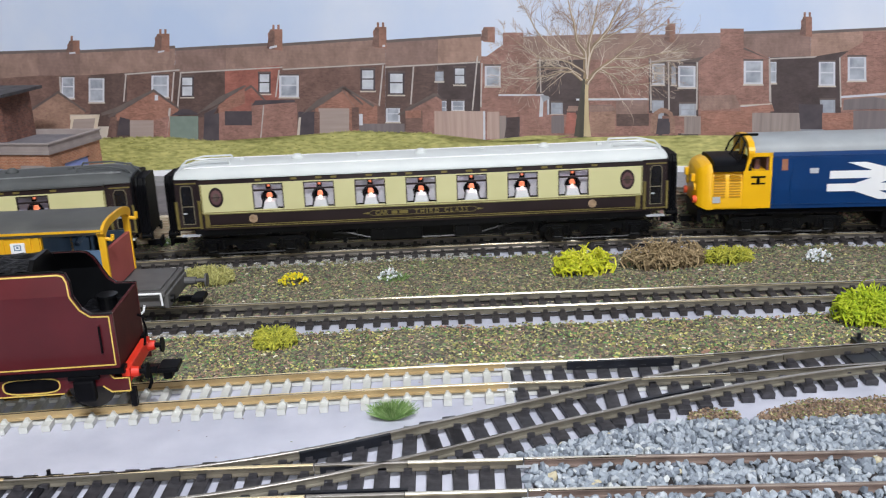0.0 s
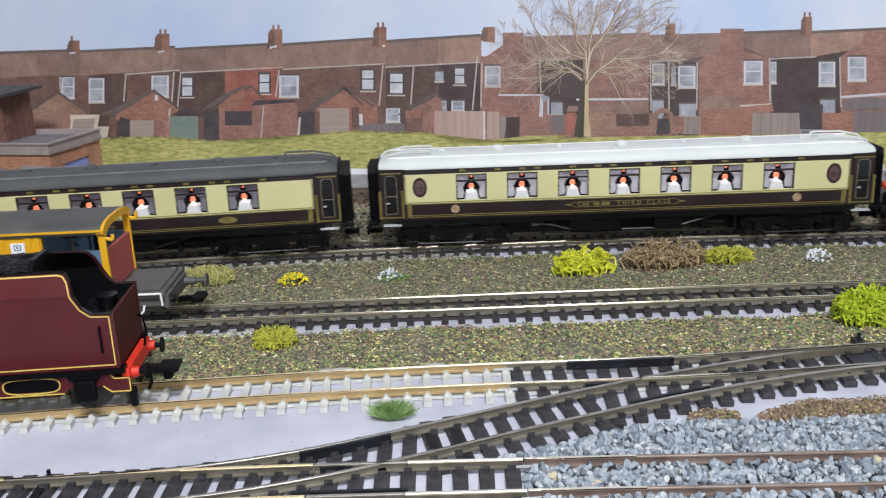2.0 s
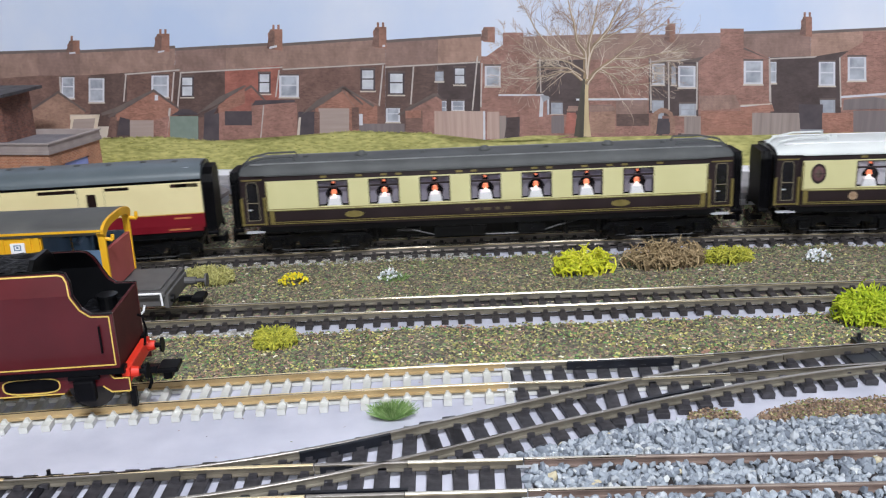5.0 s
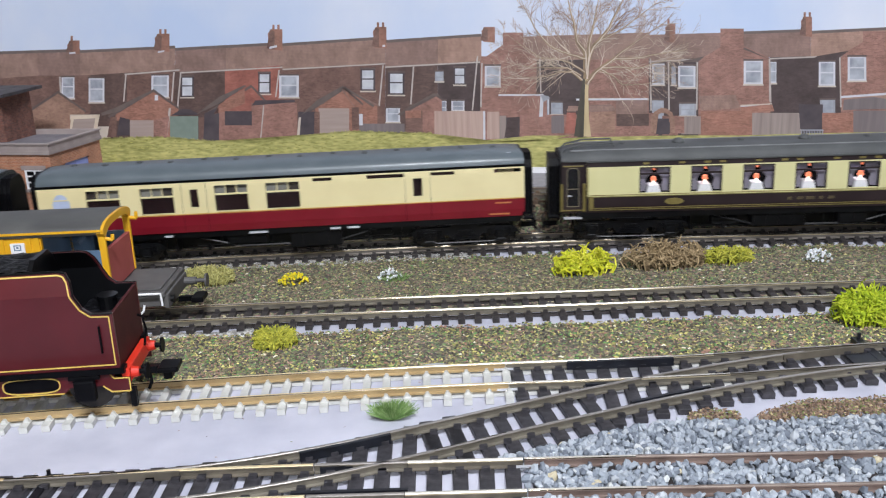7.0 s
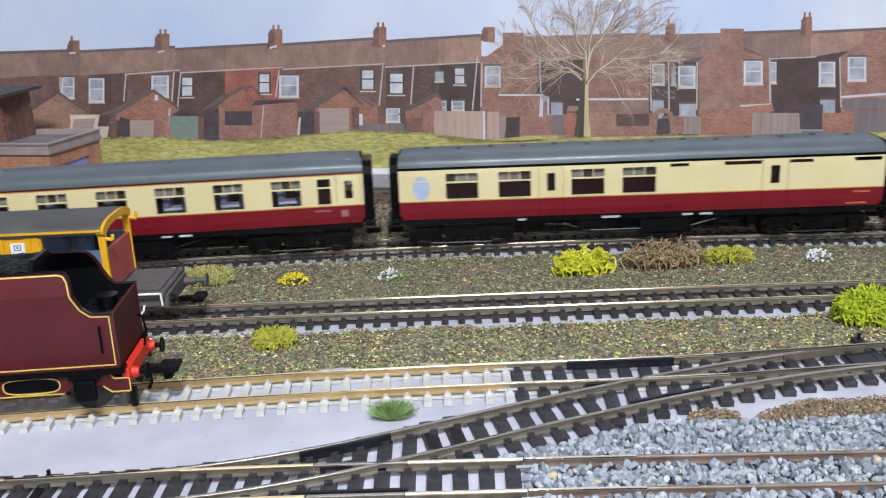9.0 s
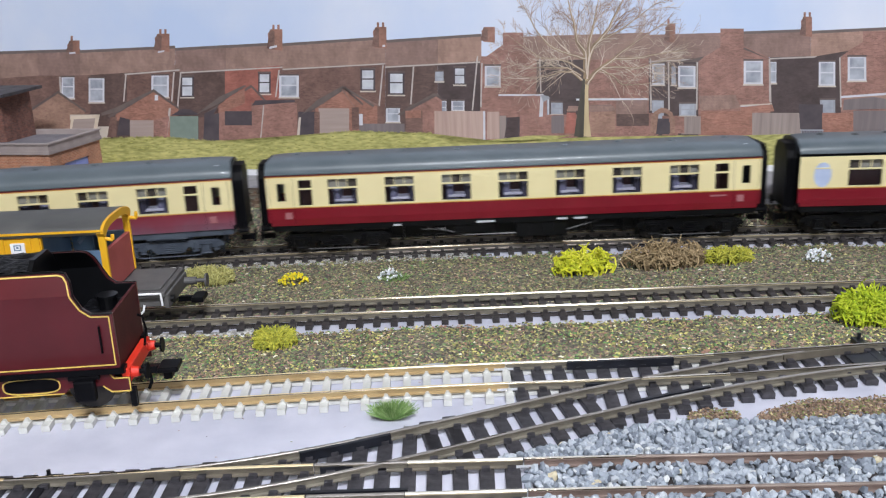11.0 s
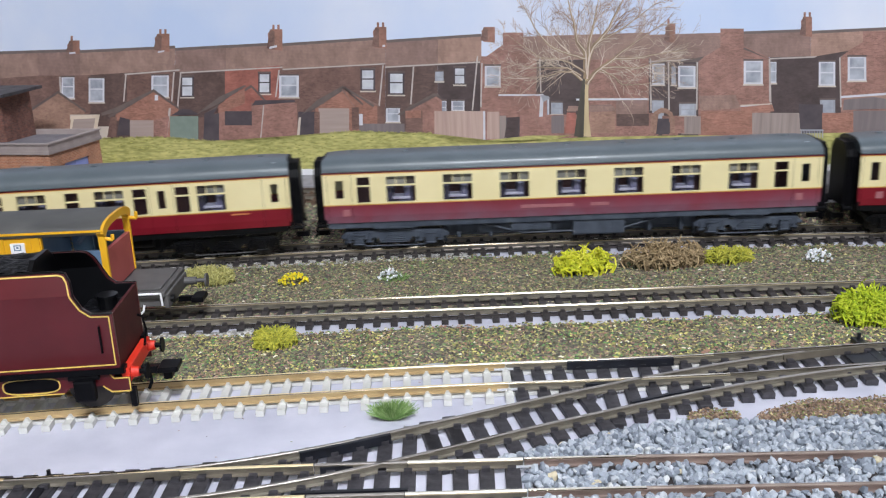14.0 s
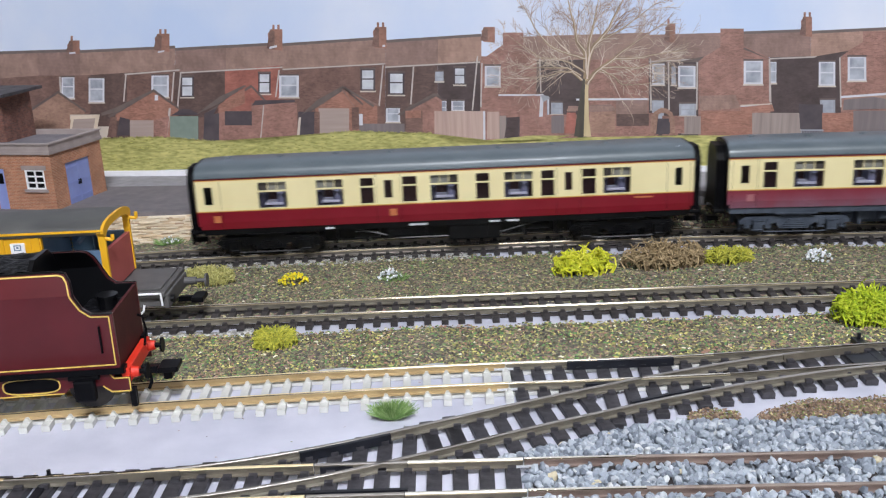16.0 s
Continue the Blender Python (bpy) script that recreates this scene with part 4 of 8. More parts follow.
flat("printed_ridge", RIDGE_P, 3, (-231.6, 98.8), (-166.5, 99.8), (-166.2, 101.5), (-231.3, 100.5))
flat("printed_ridge", RIDGE_P, 3, (-166.7, 98.4), (-95.7, 99.9), (-95.5, 101.6), (-166.4, 100.1))
flat("printed_ridge", RIDGE_P, 3, (-95.7, 99.2), (-30.9, 101.4), (-30.8, 103.1), (-95.6, 100.9))
flat("printed_ridge", RIDGE_P, 3, (-30.3, 99.3), (28.7, 101.3), (28.8, 102.9), (-30.2, 101))
flat("printed_ridge", RIDGE_P, 3, (178.6, 98.1), (212.7, 98.3), (212.6, 99.8), (178.5, 99.6))
flat("printed_ridge", RIDGE_P, 3, (217.7, 97.2), (267.2, 98.1), (267, 99.7), (217.6, 98.8))
flat("printed_gutter", GUTTER_P, 4, (-203.4, 83.9), (-165.3, 85.8), (-165.2, 86.7), (-203.2, 84.8))
flat("printed_gutter", GUTTER_P, 4, (-165.5, 84), (-97, 85.9), (-96.9, 86.7), (-165.4, 84.9))
flat("printed_gutter", GUTTER_P, 4, (-97.1, 84.5), (-31.1, 86.3), (-31.1, 87.1), (-97, 85.3))
flat("printed_gutter", GUTTER_P, 4, (-31.2, 84.2), (27.6, 85.8), (27.6, 86.6), (-31.2, 85.1))
flat("printed_gutter", GUTTER_P, 4, (127.4, 83.5), (155.8, 84.1), (155.8, 84.9), (127.4, 84.3))
flat("printed_gutter", GUTTER_P, 4, (195.7, 83.3), (235.3, 83.9), (235.2, 84.7), (195.7, 84.2))
flat("printed_wing", BRICK_PURPLE, 3, (26.2, 36.2), (60.5, 35.7), (61.7, 87.1), (53.4, 98.2), (42.2, 96.6), (27.7, 87))
flat("printed_wing", BRICK_PURPLE, 3, (157.8, 34.5), (199.4, 34), (195.7, 84.2), (179.5, 92), (171, 92.9), (155.8, 83.9))
flat("printed_wing", BRICK_PURPLE, 3, (238.8, 33.5), (276.8, 33), (270.5, 95), (248.2, 93.1), (234.6, 84.7))
flat("printed_chimney_stack", BRICK_PURPLE, 4, (41.3, 85.9), (53.6, 85.6), (53.8, 102.8), (41.7, 103.2))
flat("printed_chimney_stack", BRICK_PURPLE, 4, (168, 89.1), (181, 88.7), (180.3, 101.2), (167.4, 101.6))
flat("printed_chimney_stack", BRICK_PURPLE, 4, (246.5, 85.3), (271.5, 84.6), (270.3, 96.8), (245.4, 97.6))
flat("printed_chimney", BRICK_CHIM, 5, (-239.4, 99), (-232.1, 98.1), (-230.6, 106.6), (-236.9, 106.8), (-239.7, 104))
flat("printed_chimney_side", BRICK_BROWN, 6, (-241.2, 99.8), (-236.7, 98.9), (-235.6, 105.3), (-237.7, 106.8))
flat("printed_pot", BRICK_CHIM, 5, (-237.1, 105.7), (-235.5, 105.7), (-234.8, 109.5), (-236.4, 109.6))
flat("printed_chimney", BRICK_CHIM, 5, (-179.2, 98.7), (-170.5, 97.8), (-169, 109), (-176.6, 109.2), (-179.3, 106.5))
flat("printed_chimney_side", BRICK_BROWN, 6, (-181, 99.5), (-175.8, 98.6), (-174.5, 107.7), (-177.4, 109.2))
flat("printed_pot", BRICK_CHIM, 5, (-176, 108.1), (-174.5, 108.1), (-173.9, 111.9), (-175.5, 111.9))
flat("printed_pot", BRICK_CHIM, 5, (-172.6, 108), (-171.1, 108), (-170.6, 111.8), (-172.1, 111.8))
flat("printed_chimney", BRICK_CHIM, 5, (-104.3, 97.4), (-96, 96.4), (-94.8, 109.4), (-102, 109.7), (-104.5, 107))
flat("printed_chimney_side", BRICK_BROWN, 6, (-106.1, 98.1), (-101, 97.3), (-100, 108.2), (-102.8, 109.7))
flat("printed_pot", BRICK_CHIM, 5, (-101.4, 108.6), (-99.9, 108.6), (-99.6, 112.3), (-101, 112.3))
flat("printed_pot", BRICK_CHIM, 5, (-98.1, 108.5), (-96.7, 108.5), (-96.3, 112.2), (-97.8, 112.2))
flat("printed_chimney", BRICK_CHIM, 5, (-37.2, 96.8), (-29.8, 95.9), (-29.1, 108.7), (-35.4, 108.9), (-37.7, 106.3))
flat("printed_chimney_side", BRICK_BROWN, 6, (-38.9, 97.6), (-34.4, 96.8), (-33.7, 107.5), (-36.1, 108.9))
flat("printed_pot", BRICK_CHIM, 5, (-35.1, 107.9), (-33.7, 107.9), (-33.5, 111.5), (-34.9, 111.6))
flat("printed_pot", BRICK_CHIM, 5, (-31.9, 107.8), (-30.5, 107.8), (-30.3, 111.4), (-31.7, 111.5))
flat("printed_chimney", BRICK_CHIM, 5, (29.7, 98.3), (36.8, 97.4), (37, 106.6), (30.9, 106.8), (28.8, 104.3))
flat("printed_chimney_side", BRICK_BROWN, 6, (28, 99), (32.4, 98.2), (32.6, 105.5), (30.3, 106.8))
flat("printed_chimney", BRICK_CHIM, 5, (137.4, 95.1), (142.3, 94.3), (141.9, 105.2), (138.1, 105.4), (136.2, 102.9))
flat("printed_chimney_side", BRICK_BROWN, 6, (135.8, 95.8), (139, 95.1), (138.7, 104.1), (137.4, 105.4))
flat("printed_pot", BRICK_CHIM, 5, (137.5, 104.4), (138.7, 104.4), (138.6, 107.9), (137.4, 107.9))
flat("printed_chimney", BRICK_CHIM, 5, (212.9, 96.1), (218.2, 95.3), (217.3, 106.6), (213.1, 106.7), (211.4, 104.3))
flat("printed_chimney_side", BRICK_BROWN, 6, (211.3, 96.7), (214.7, 96), (214.1, 105.4), (212.4, 106.7))
flat("printed_pot", BRICK_CHIM, 5, (212.8, 105.8), (214, 105.7), (213.8, 109.2), (212.6, 109.2))
flat("printed_pot", BRICK_CHIM, 5, (215.6, 105.7), (216.8, 105.7), (216.5, 109.1), (215.3, 109.1))
print_window((-249.6, 70.1), (-240.4, 69.9), (-238.1, 83.4), (-247.2, 83.6), 0.45, WHITE_P, PANE_P)
print_window((-230.9, 67.1), (-219.8, 66.9), (-217.4, 82.2), (-228.4, 82.5), 0.45, WHITE_P, PANE_P)
print_window((-186.8, 69.6), (-174.8, 69.3), (-172.9, 83), (-184.8, 83.2), 0.45, WHITE_P, PANE_P)
print_window((-166.7, 69.1), (-157.9, 69), (-156.2, 81.8), (-165, 82), 0.45, BLACK_P, PANE_BRIGHT_P)
print_window((-114.5, 70.2), (-106.3, 70), (-105, 82.7), (-113.2, 82.9), 0.45, BLACK_P, PANE_BRIGHT_P)
print_window((-100.9, 67.8), (-88, 67.5), (-86.8, 80.9), (-99.6, 81.2), 0.45, WHITE_P, PANE_P)
print_window((-47.9, 70.6), (-38.5, 70.4), (-37.7, 83.5), (-47, 83.7), 0.45, BLACK_P, PANE_BRIGHT_P)
print_window((-30.4, 67.8), (-20.1, 67.5), (-19.3, 81), (-29.6, 81.3), 0.45, BLACK_P, PANE_BRIGHT_P)
print_window((10.9, 73.1), (18.2, 72.9), (18.6, 83.1), (11.3, 83.3), 0.45, BLACK_P, PANE_BRIGHT_P)
print_window((30, 71.6), (39.7, 71.4), (39.9, 83.6), (30.3, 83.8), 0.45, WHITE_P, PANE_P)
print_window((129.7, 70.4), (136.9, 70.3), (136.5, 82.5), (129.4, 82.6), 0.45, WHITE_P, PANE_P)
print_window((144.8, 68.4), (154.8, 68.2), (154.3, 80.7), (144.3, 81), 0.45, WHITE_P, PANE_P)
print_window((182, 69.6), (192.8, 69.3), (192, 82.6), (181.3, 82.9), 0.45, WHITE_P, PANE_P)
print_window((196.6, 69.9), (200.3, 69.8), (199.6, 81.8), (195.8, 81.9), 0.45, WHITE_P, PANE_P)
print_window((223.9, 67.7), (233, 67.5), (231.9, 81), (222.9, 81.2), 0.45, WHITE_P, PANE_P)
print_window((239.5, 70.2), (249.7, 70), (248.4, 83.4), (238.4, 83.6), 0.45, WHITE_P, PANE_P)
print_window((-0.6, 75.4), (4.7, 75.3), (4.9, 81.1), (-0.3, 81.2), 0.6, GREY_P, PANE_P)
print_window((-32.8, 50.9), (-23.8, 50.7), (-23.4, 59.2), (-32.3, 59.4), 0.4, WHITE_P, PANE_P)
print_window((1.8, 55.2), (5.7, 55.2), (6, 63.2), (2.1, 63.3), 0.5, WHITE_P, PANE_P)
print_window((8.9, 57.2), (17, 57.1), (17.2, 63), (9.1, 63.1), 0.55, WHITE_P, PANE_P)
print_window((130.3, 48.6), (137.2, 48.4), (136.8, 60.9), (129.9, 61.1), 0.4, GREY_P, PANE_P)
print_window((146, 51.7), (155.8, 51.5), (155.5, 58.6), (145.7, 58.7), 0.5, GREY_P, PANE_P)
print_window((225.8, 51.9), (234.2, 51.8), (233.6, 59.3), (225.2, 59.5), 0.4, GREY_P, PANE_P)
print_window((140.8, 70.2), (143.4, 70.1), (143, 80.7), (140.5, 80.7), 0.5, GREY_P, PANE_P)
print_window((64.1, 52.8), (68.9, 52.7), (69, 63), (64.2, 63.1), 0.5, WHITE_P, PANE_P)
print_window((70, 54), (77.1, 53.9), (77.1, 60.7), (70, 60.9), 0.5, GREY_P, PANE_P)
flat("printed_pipe", GUTTER_P, 6, (-250.4, 70.9), (-249.3, 70.8), (-247.8, 84), (-248.9, 84))
flat("printed_pipe", GUTTER_P, 6, (-206.8, 67), (-205.8, 67), (-201.6, 84.4), (-202.6, 84.4))
flat("printed_pipe", GUTTER_P, 6, (-173.7, 66.4), (-172.7, 66.4), (-168.7, 85), (-169.7, 85))
flat("printed_pipe", GUTTER_P, 6, (-170.6, 61.2), (-169.5, 61.2), (-164.2, 84.2), (-165.2, 84.2))
flat("printed_pipe", GUTTER_P, 6, (-103.6, 67.9), (-102.7, 67.8), (-98.8, 84.7), (-99.8, 84.7))
flat("printed_pipe", GUTTER_P, 6, (-37.1, 60.9), (-36.1, 60.9), (-32.1, 85.8), (-33, 85.8))
flat("printed_pipe", GUTTER_P, 6, (-16.9, 61.5), (-16, 61.5), (-13, 84.6), (-14, 84.6))
flat("printed_pipe", GUTTER_P, 6, (21.5, 57), (22.4, 57), (26.5, 89.7), (25.6, 89.7))
flat("printed_pipe", GUTTER_P, 6, (26.8, 59), (27.7, 58.9), (29.1, 85.6), (28.2, 85.6))
flat("printed_pipe", GUTTER_P, 6, (63.5, 66.8), (64.4, 66.8), (63.9, 88.7), (63, 88.7))
flat("printed_pipe", GUTTER_P, 6, (129, 55), (129.9, 55), (128.7, 85.6), (127.9, 85.6))
flat("printed_pipe", GUTTER_P, 6, (139.5, 55.2), (140.4, 55.1), (139.2, 83.4), (138.3, 83.4))
flat("printed_pipe", GUTTER_P, 6, (155.6, 54.9), (156.4, 54.9), (155.6, 84.2), (154.7, 84.3))
flat("printed_pipe", GUTTER_P, 6, (197.5, 58.4), (198.3, 58.4), (196.1, 83.8), (195.3, 83.8))
flat("printed_pipe", GUTTER_P, 6, (236.7, 55), (237.5, 55), (234.5, 84.1), (233.7, 84.1))
flat("printed_outhouse", BRICK_PINK, 7, (-276.3, 43.9), (-237.6, 43.3), (-234.6, 61.7), (-251.3, 74.2), (-272.8, 62.7))
flat("printed_eave", ROOFEDGE_P, 8, (-278.9, 60.6), (-277.5, 59.4), (-251.5, 73.1), (-251.2, 74.9))
flat("printed_eave", ROOFEDGE_P, 8, (-251.2, 74.9), (-251.5, 73.1), (-234, 60.5), (-233.4, 61.6))
flat("printed_outhouse", BRICK_ORANGE, 7, (-216.1, 39.3), (-172.2, 38.7), (-169.2, 61.9), (-184.6, 73.9), (-213, 59.8))
flat("printed_eave", ROOFEDGE_P, 8, (-218.9, 57.7), (-217.4, 56.5), (-184.8, 72.8), (-184.5, 74.6))
flat("printed_eave", ROOFEDGE_P, 8, (-184.5, 74.6), (-184.8, 72.8), (-168.6, 60.8), (-168, 61.9))
flat("printed_outhouse", BRICK_RED, 7, (-147.9, 40.3), (-112.7, 39.8), (-110.2, 65.1), (-118.5, 75.3), (-145.5, 60.8))
flat("printed_eave", ROOFEDGE_P, 8, (-151.1, 58.7), (-149.7, 57.6), (-118.6, 74.2), (-118.4, 76))
flat("printed_eave", ROOFEDGE_P, 8, (-118.4, 76), (-118.6, 74.2), (-109.5, 64), (-109, 65.1))
flat("printed_outhouse", BRICK_ORANGE, 7, (-79.6, 39.4), (-49.3, 38.9), (-47.7, 62.5), (-57.9, 72.5), (-77.8, 60.9))
flat("printed_eave", ROOFEDGE_P, 8, (-83.2, 58.9), (-81.8, 57.8), (-58, 71.5), (-57.8, 73.2))
flat("printed_eave", ROOFEDGE_P, 8, (-57.8, 73.2), (-58, 71.5), (-47, 61.4), (-46.6, 62.5))
flat("printed_outhouse", BRICK_ORANGE, 7, (-49.3, 38.9), (-39, 38.8), (-37.6, 61.6), (-60.1, 72.6), (-47.7, 63.2))
flat("printed_eave", SLATE_B, 8, (-52.9, 61.2), (-51.5, 60.1), (-60.1, 71.5), (-60, 73.3))
flat("printed_eave", SLATE_B, 8, (-60, 73.3), (-60.1, 71.5), (-37, 60.5), (-36.5, 61.6))
flat("printed_outhouse", BRICK_PURPLE, 7, (-20.9, 38.6), (2.1, 38.3), (3.2, 64.3), (-0.2, 67.1), (-19.9, 57.7))
flat("printed_eave", ROOFEDGE_P, 8, (-25, 55.7), (-23.6, 54.6), (-0.3, 66.1), (-0.2, 67.8))
flat("printed_eave", ROOFEDGE_P, 8, (-0.2, 67.8), (-0.3, 66.1), (3.9, 63.2), (4.3, 64.3))
flat("printed_porch", STONE_P, 8, (-245.9, 56.3), (-225.1, 55.9), (-224.6, 58.9), (-245.4, 59.2))
flat("printed_outhouse", BRICK_PINK, 8, (-245.1, 46.8), (-229.8, 46.6), (-228.3, 56), (-243.5, 56.2))
flat("printed_outhouse", STONE_P, 8, (-230.6, 36.8), (-220.1, 36.7), (-217.9, 50.9), (-228.3, 51.1))
flat("printed_garage_door", SHUTTER_P, 9, (-206.2, 39.1), (-189.5, 38.9), (-187.3, 54.5), (-203.8, 54.8))
flat("printed_garage_door", GREEN_P, 9, (-178.1, 38.8), (-158.6, 38.5), (-156.3, 56.6), (-175.7, 56.9))
flat("printed_wall", BRICK_DARK, 8, (-216.1, 39.3), (-206.2, 39.1), (-203.9, 54.4), (-213.8, 54.6))
flat("printed_wall", BRICK_BROWN, 8, (-158.2, 38.5), (-154.3, 38.5), (-152.2, 55.8), (-156.1, 55.8))
flat("printed_gate", BLACK_P, 8, (-154.3, 38.5), (-144.3, 38.4), (-141.9, 58.5), (-151.9, 58.7))
flat("printed_outhouse", BRICK_PURPLE, 8, (-144.3, 38.4), (-121.3, 38.1), (-119, 59.5), (-141.7, 60))
flat("printed_gate", BLACK_P, 9, (-139, 50.4), (-120.8, 50.1), (-119.8, 59.2), (-138, 59.5))
flat("printed_outhouse", BRICK_PURPLE, 9, (-122.4, 38.1), (-91.8, 37.7), (-89.4, 64), (-119.6, 64.6))
flat("printed_pipe", GUTTER_P, 10, (-116.5, 39.8), (-115.6, 39.8), (-111.1, 63), (-111.9, 63))
flat("printed_pipe", GUTTER_P, 10, (-180.7, 42.6), (-179.6, 42.5), (-174.2, 62), (-175.8, 62))
flat("printed_garage_door", SHUTTER_P, 10, (-77, 43.7), (-57.1, 43.4), (-55.9, 59.8), (-75.7, 60.2))
flat("printed_gate", BLACK_P, 8, (-91, 37.7), (-80.5, 37.5), (-78.8, 58.1), (-89.2, 58.3))
flat("printed_post", STONE_P, 10, (-91.8, 41.3), (-89.9, 41.3), (-87.6, 54.7), (-89.1, 54.7))
flat("printed_fence", FENCE_DARK, 9, (-50.5, 42.6), (-21.4, 42.2), (-21, 49.6), (-50, 50.1))
flat("printed_outhouse", BRICK_BROWN, 9, (-20.7, 42.2), (-9.9, 42), (-9.2, 57.5), (-19.9, 57.7))
flat("printed_post", WHITE_P, 10, (-50.4, 49), (-47.9, 49), (-47.4, 56.1), (-49.9, 56.2))
flat("printed_fence", FENCE_PINK, 10, (1.4, 37.6), (29.1, 37.2), (29.6, 56.5), (2.2, 57))
flat("printed_fence", FENCE_PINK, 10, (-2.5, 38.3), (1.8, 38.3), (2.5, 57), (-1.7, 57.1))
flat("printed_post", WHITE_P, 11, (28.1, 38.6), (29.5, 38.6), (29.9, 56.5), (28.5, 56.5))
flat("printed_fence", FENCE_PINK, 10, (30.5, 39.3), (38.3, 39.2), (38.6, 56), (31, 56.1))
flat("printed_fence", FENCE_GREY, 10, (38.2, 38.5), (42.4, 38.4), (42.7, 53.5), (38.6, 53.5))
flat("printed_gate", BLACK_P, 9, (42.4, 37.7), (50.8, 37.6), (51, 52.3), (42.7, 52.4))
flat("printed_outhouse", BRICK_PURPLE, 9, (50.1, 39.4), (67.5, 39.2), (67.6, 65), (50.6, 65.4))
flat("printed_gutter", WHITE_P, 10, (38.2, 65.6), (65.6, 65.1), (65.6, 66.1), (38.2, 66.7))
flat("printed_wall", BRICK_PURPLE, 9, (67.5, 38.1), (86, 37.9), (86, 53.4), (67.6, 53.7))
flat("printed_wall", BRICK_PURPLE, 9, (92.1, 37.1), (134.2, 36.5), (133.8, 53.6), (92, 54.3))
flat("printed_lean_to", SLATE_B, 10, (108.8, 53), (127.5, 52.7), (127.3, 61.1), (108.7, 61.5))
flat("printed_gutter", STONE_P, 11, (92, 61.8), (127.9, 61.1), (127.9, 62.4), (92, 63.2))
flat("printed_gate", GREY_P, 10, (109.6, 46.5), (127.7, 46.2), (127.5, 52.3), (109.5, 52.7))
flat("printed_wall", BRICK_PURPLE, 9, (136.5, 39.9), (145.7, 39.8), (145.3, 51.7), (136.1, 51.8))
flat("printed_gate", BLACK_P, 10, (132.5, 40.7), (140.4, 40.6), (140.1, 50.1), (132.2, 50.2))
flat("printed_fence", FENCE_GREY, 10, (147.4, 40.5), (158.9, 40.3), (158.4, 51.1), (147, 51.3))
flat("printed_lean_to", SLATE_A, 9, (158.3, 54.5), (180.2, 55.4), (177.9, 63.4), (156.6, 63.2))
flat("printed_wall", BRICK_ORANGE, 9, (158.9, 38.9), (188.8, 38.5), (188, 53.6), (158.3, 54.1))
flat("printed_gutter", WHITE_P, 10, (180.2, 56.1), (197.4, 55.8), (197.4, 56.7), (180.1, 57.1))
flat("printed_fence", FENCE_GREY, 10, (188.5, 39.2), (216.3, 38.8), (215.4, 52.1), (187.7, 52.6))
flat("printed_gate", BLACK_P, 8, (216.3, 38.8), (228.4, 38.6), (227, 56.8), (215, 57.1))
flat("printed_rail", GREY_P, 10, (215.2, 41.5), (228.8, 41.3), (228.7, 41.9), (215.1, 42.2))
flat("printed_wall", BRICK_ORANGE, 9, (227.9, 40), (245.2, 39.7), (244.2, 51.6), (227, 51.9))
flat("printed_fence", FENCE_DARK, 9, (245.2, 39.7), (273.1, 39.3), (271.8, 52.4), (244.1, 52.9))
flat("printed_gutter", WHITE_P, 11, (236.6, 60.2), (270.8, 62.1), (270.7, 63.4), (236.5, 61.5))
flat("printed_lean_to", SLATE_C, 10, (237.2, 53), (271.6, 54.4), (270.8, 62.4), (240.3, 60.8))
flat("printed_grass", GRASS_P, 13.6, (-313.5, 14.3), (-180.8, 21.8), (-28.4, 20.9), (78.4, 21.1), (179.4, 20.8), (275, 20.3), (273, 40.3), (223.2, 40), (181.7, 39.3), (145.7, 39.8), (92.1, 39.5), (36.8, 37.8), (8.5, 36.8), (-6.2, 43.4), (-27.1, 44), (-56.2, 45.2), (-86.1, 42.7), (-120.4, 39.2), (-147.1, 40.2), (-185.7, 43.4), (-229.6, 42.8), (-307.8, 42.4))
flat("printed_grass", GRASS_P, 13.6, (8.5, 36.4), (64.7, 37.4), (81.9, 40.7), (57.8, 41), (33.3, 38.6))
flat("printed_moss_panel", BRICK_DARK, 12, (109.2, 46), (128.4, 46), (128.2, 53.2), (109.1, 53.2))
flat("printed_low_wall", BRICK_PINK, 11, (93.7, 41.8), (108.7, 41.6), (108.5, 54.8), (93.6, 54.7))
flat("printed_low_wall", BRICK_RED, 11, (78, 42), (84.9, 41.9), (84.9, 54.6), (79.6, 54.7))
flat("printed_shed_roof", SLATE_A, 12, (79.6, 55.4), (85.1, 55.3), (85.1, 58.7), (80.5, 58.8))
flat("printed_shed_roof", SLATE_B, 12, (93.6, 54.9), (107.2, 55.1), (106, 59.3), (93.6, 59.1))
flat("printed_arch", BRICK_PINK, 13, (129.3, 41.3), (132.8, 41.2), (132.8, 50.7), (133.8, 52.5), (131.6, 54.4), (129.4, 51.3))
flat("printed_arch", BRICK_PINK, 13, (133.8, 52.5), (135.5, 53.6), (137.6, 53.4), (138.8, 55.9), (135.4, 56.7), (131.6, 54.4))
flat("printed_arch", BRICK_PINK, 13, (137.6, 53.4), (139.7, 52.2), (140.6, 49.3), (143.4, 49.9), (141.8, 53.6), (138.8, 55.9))
flat("printed_arch", BRICK_PINK, 13, (140.9, 41.1), (143.9, 41.1), (143.4, 49.9), (140.6, 49.3))
flat("printed_gate", BLACK_P, 12, (132.8, 41.2), (141, 41.1), (140.6, 48), (132.7, 48.1))
flat("printed_low_wall", BRICK_PURPLE, 11, (143.9, 41.1), (149.3, 41), (148.9, 51), (143.6, 51.7))
flat("printed_porch_door", WHITE_P, 12, (62.8, 52.5), (65, 52.5), (65.4, 61.3), (63.8, 65.8))
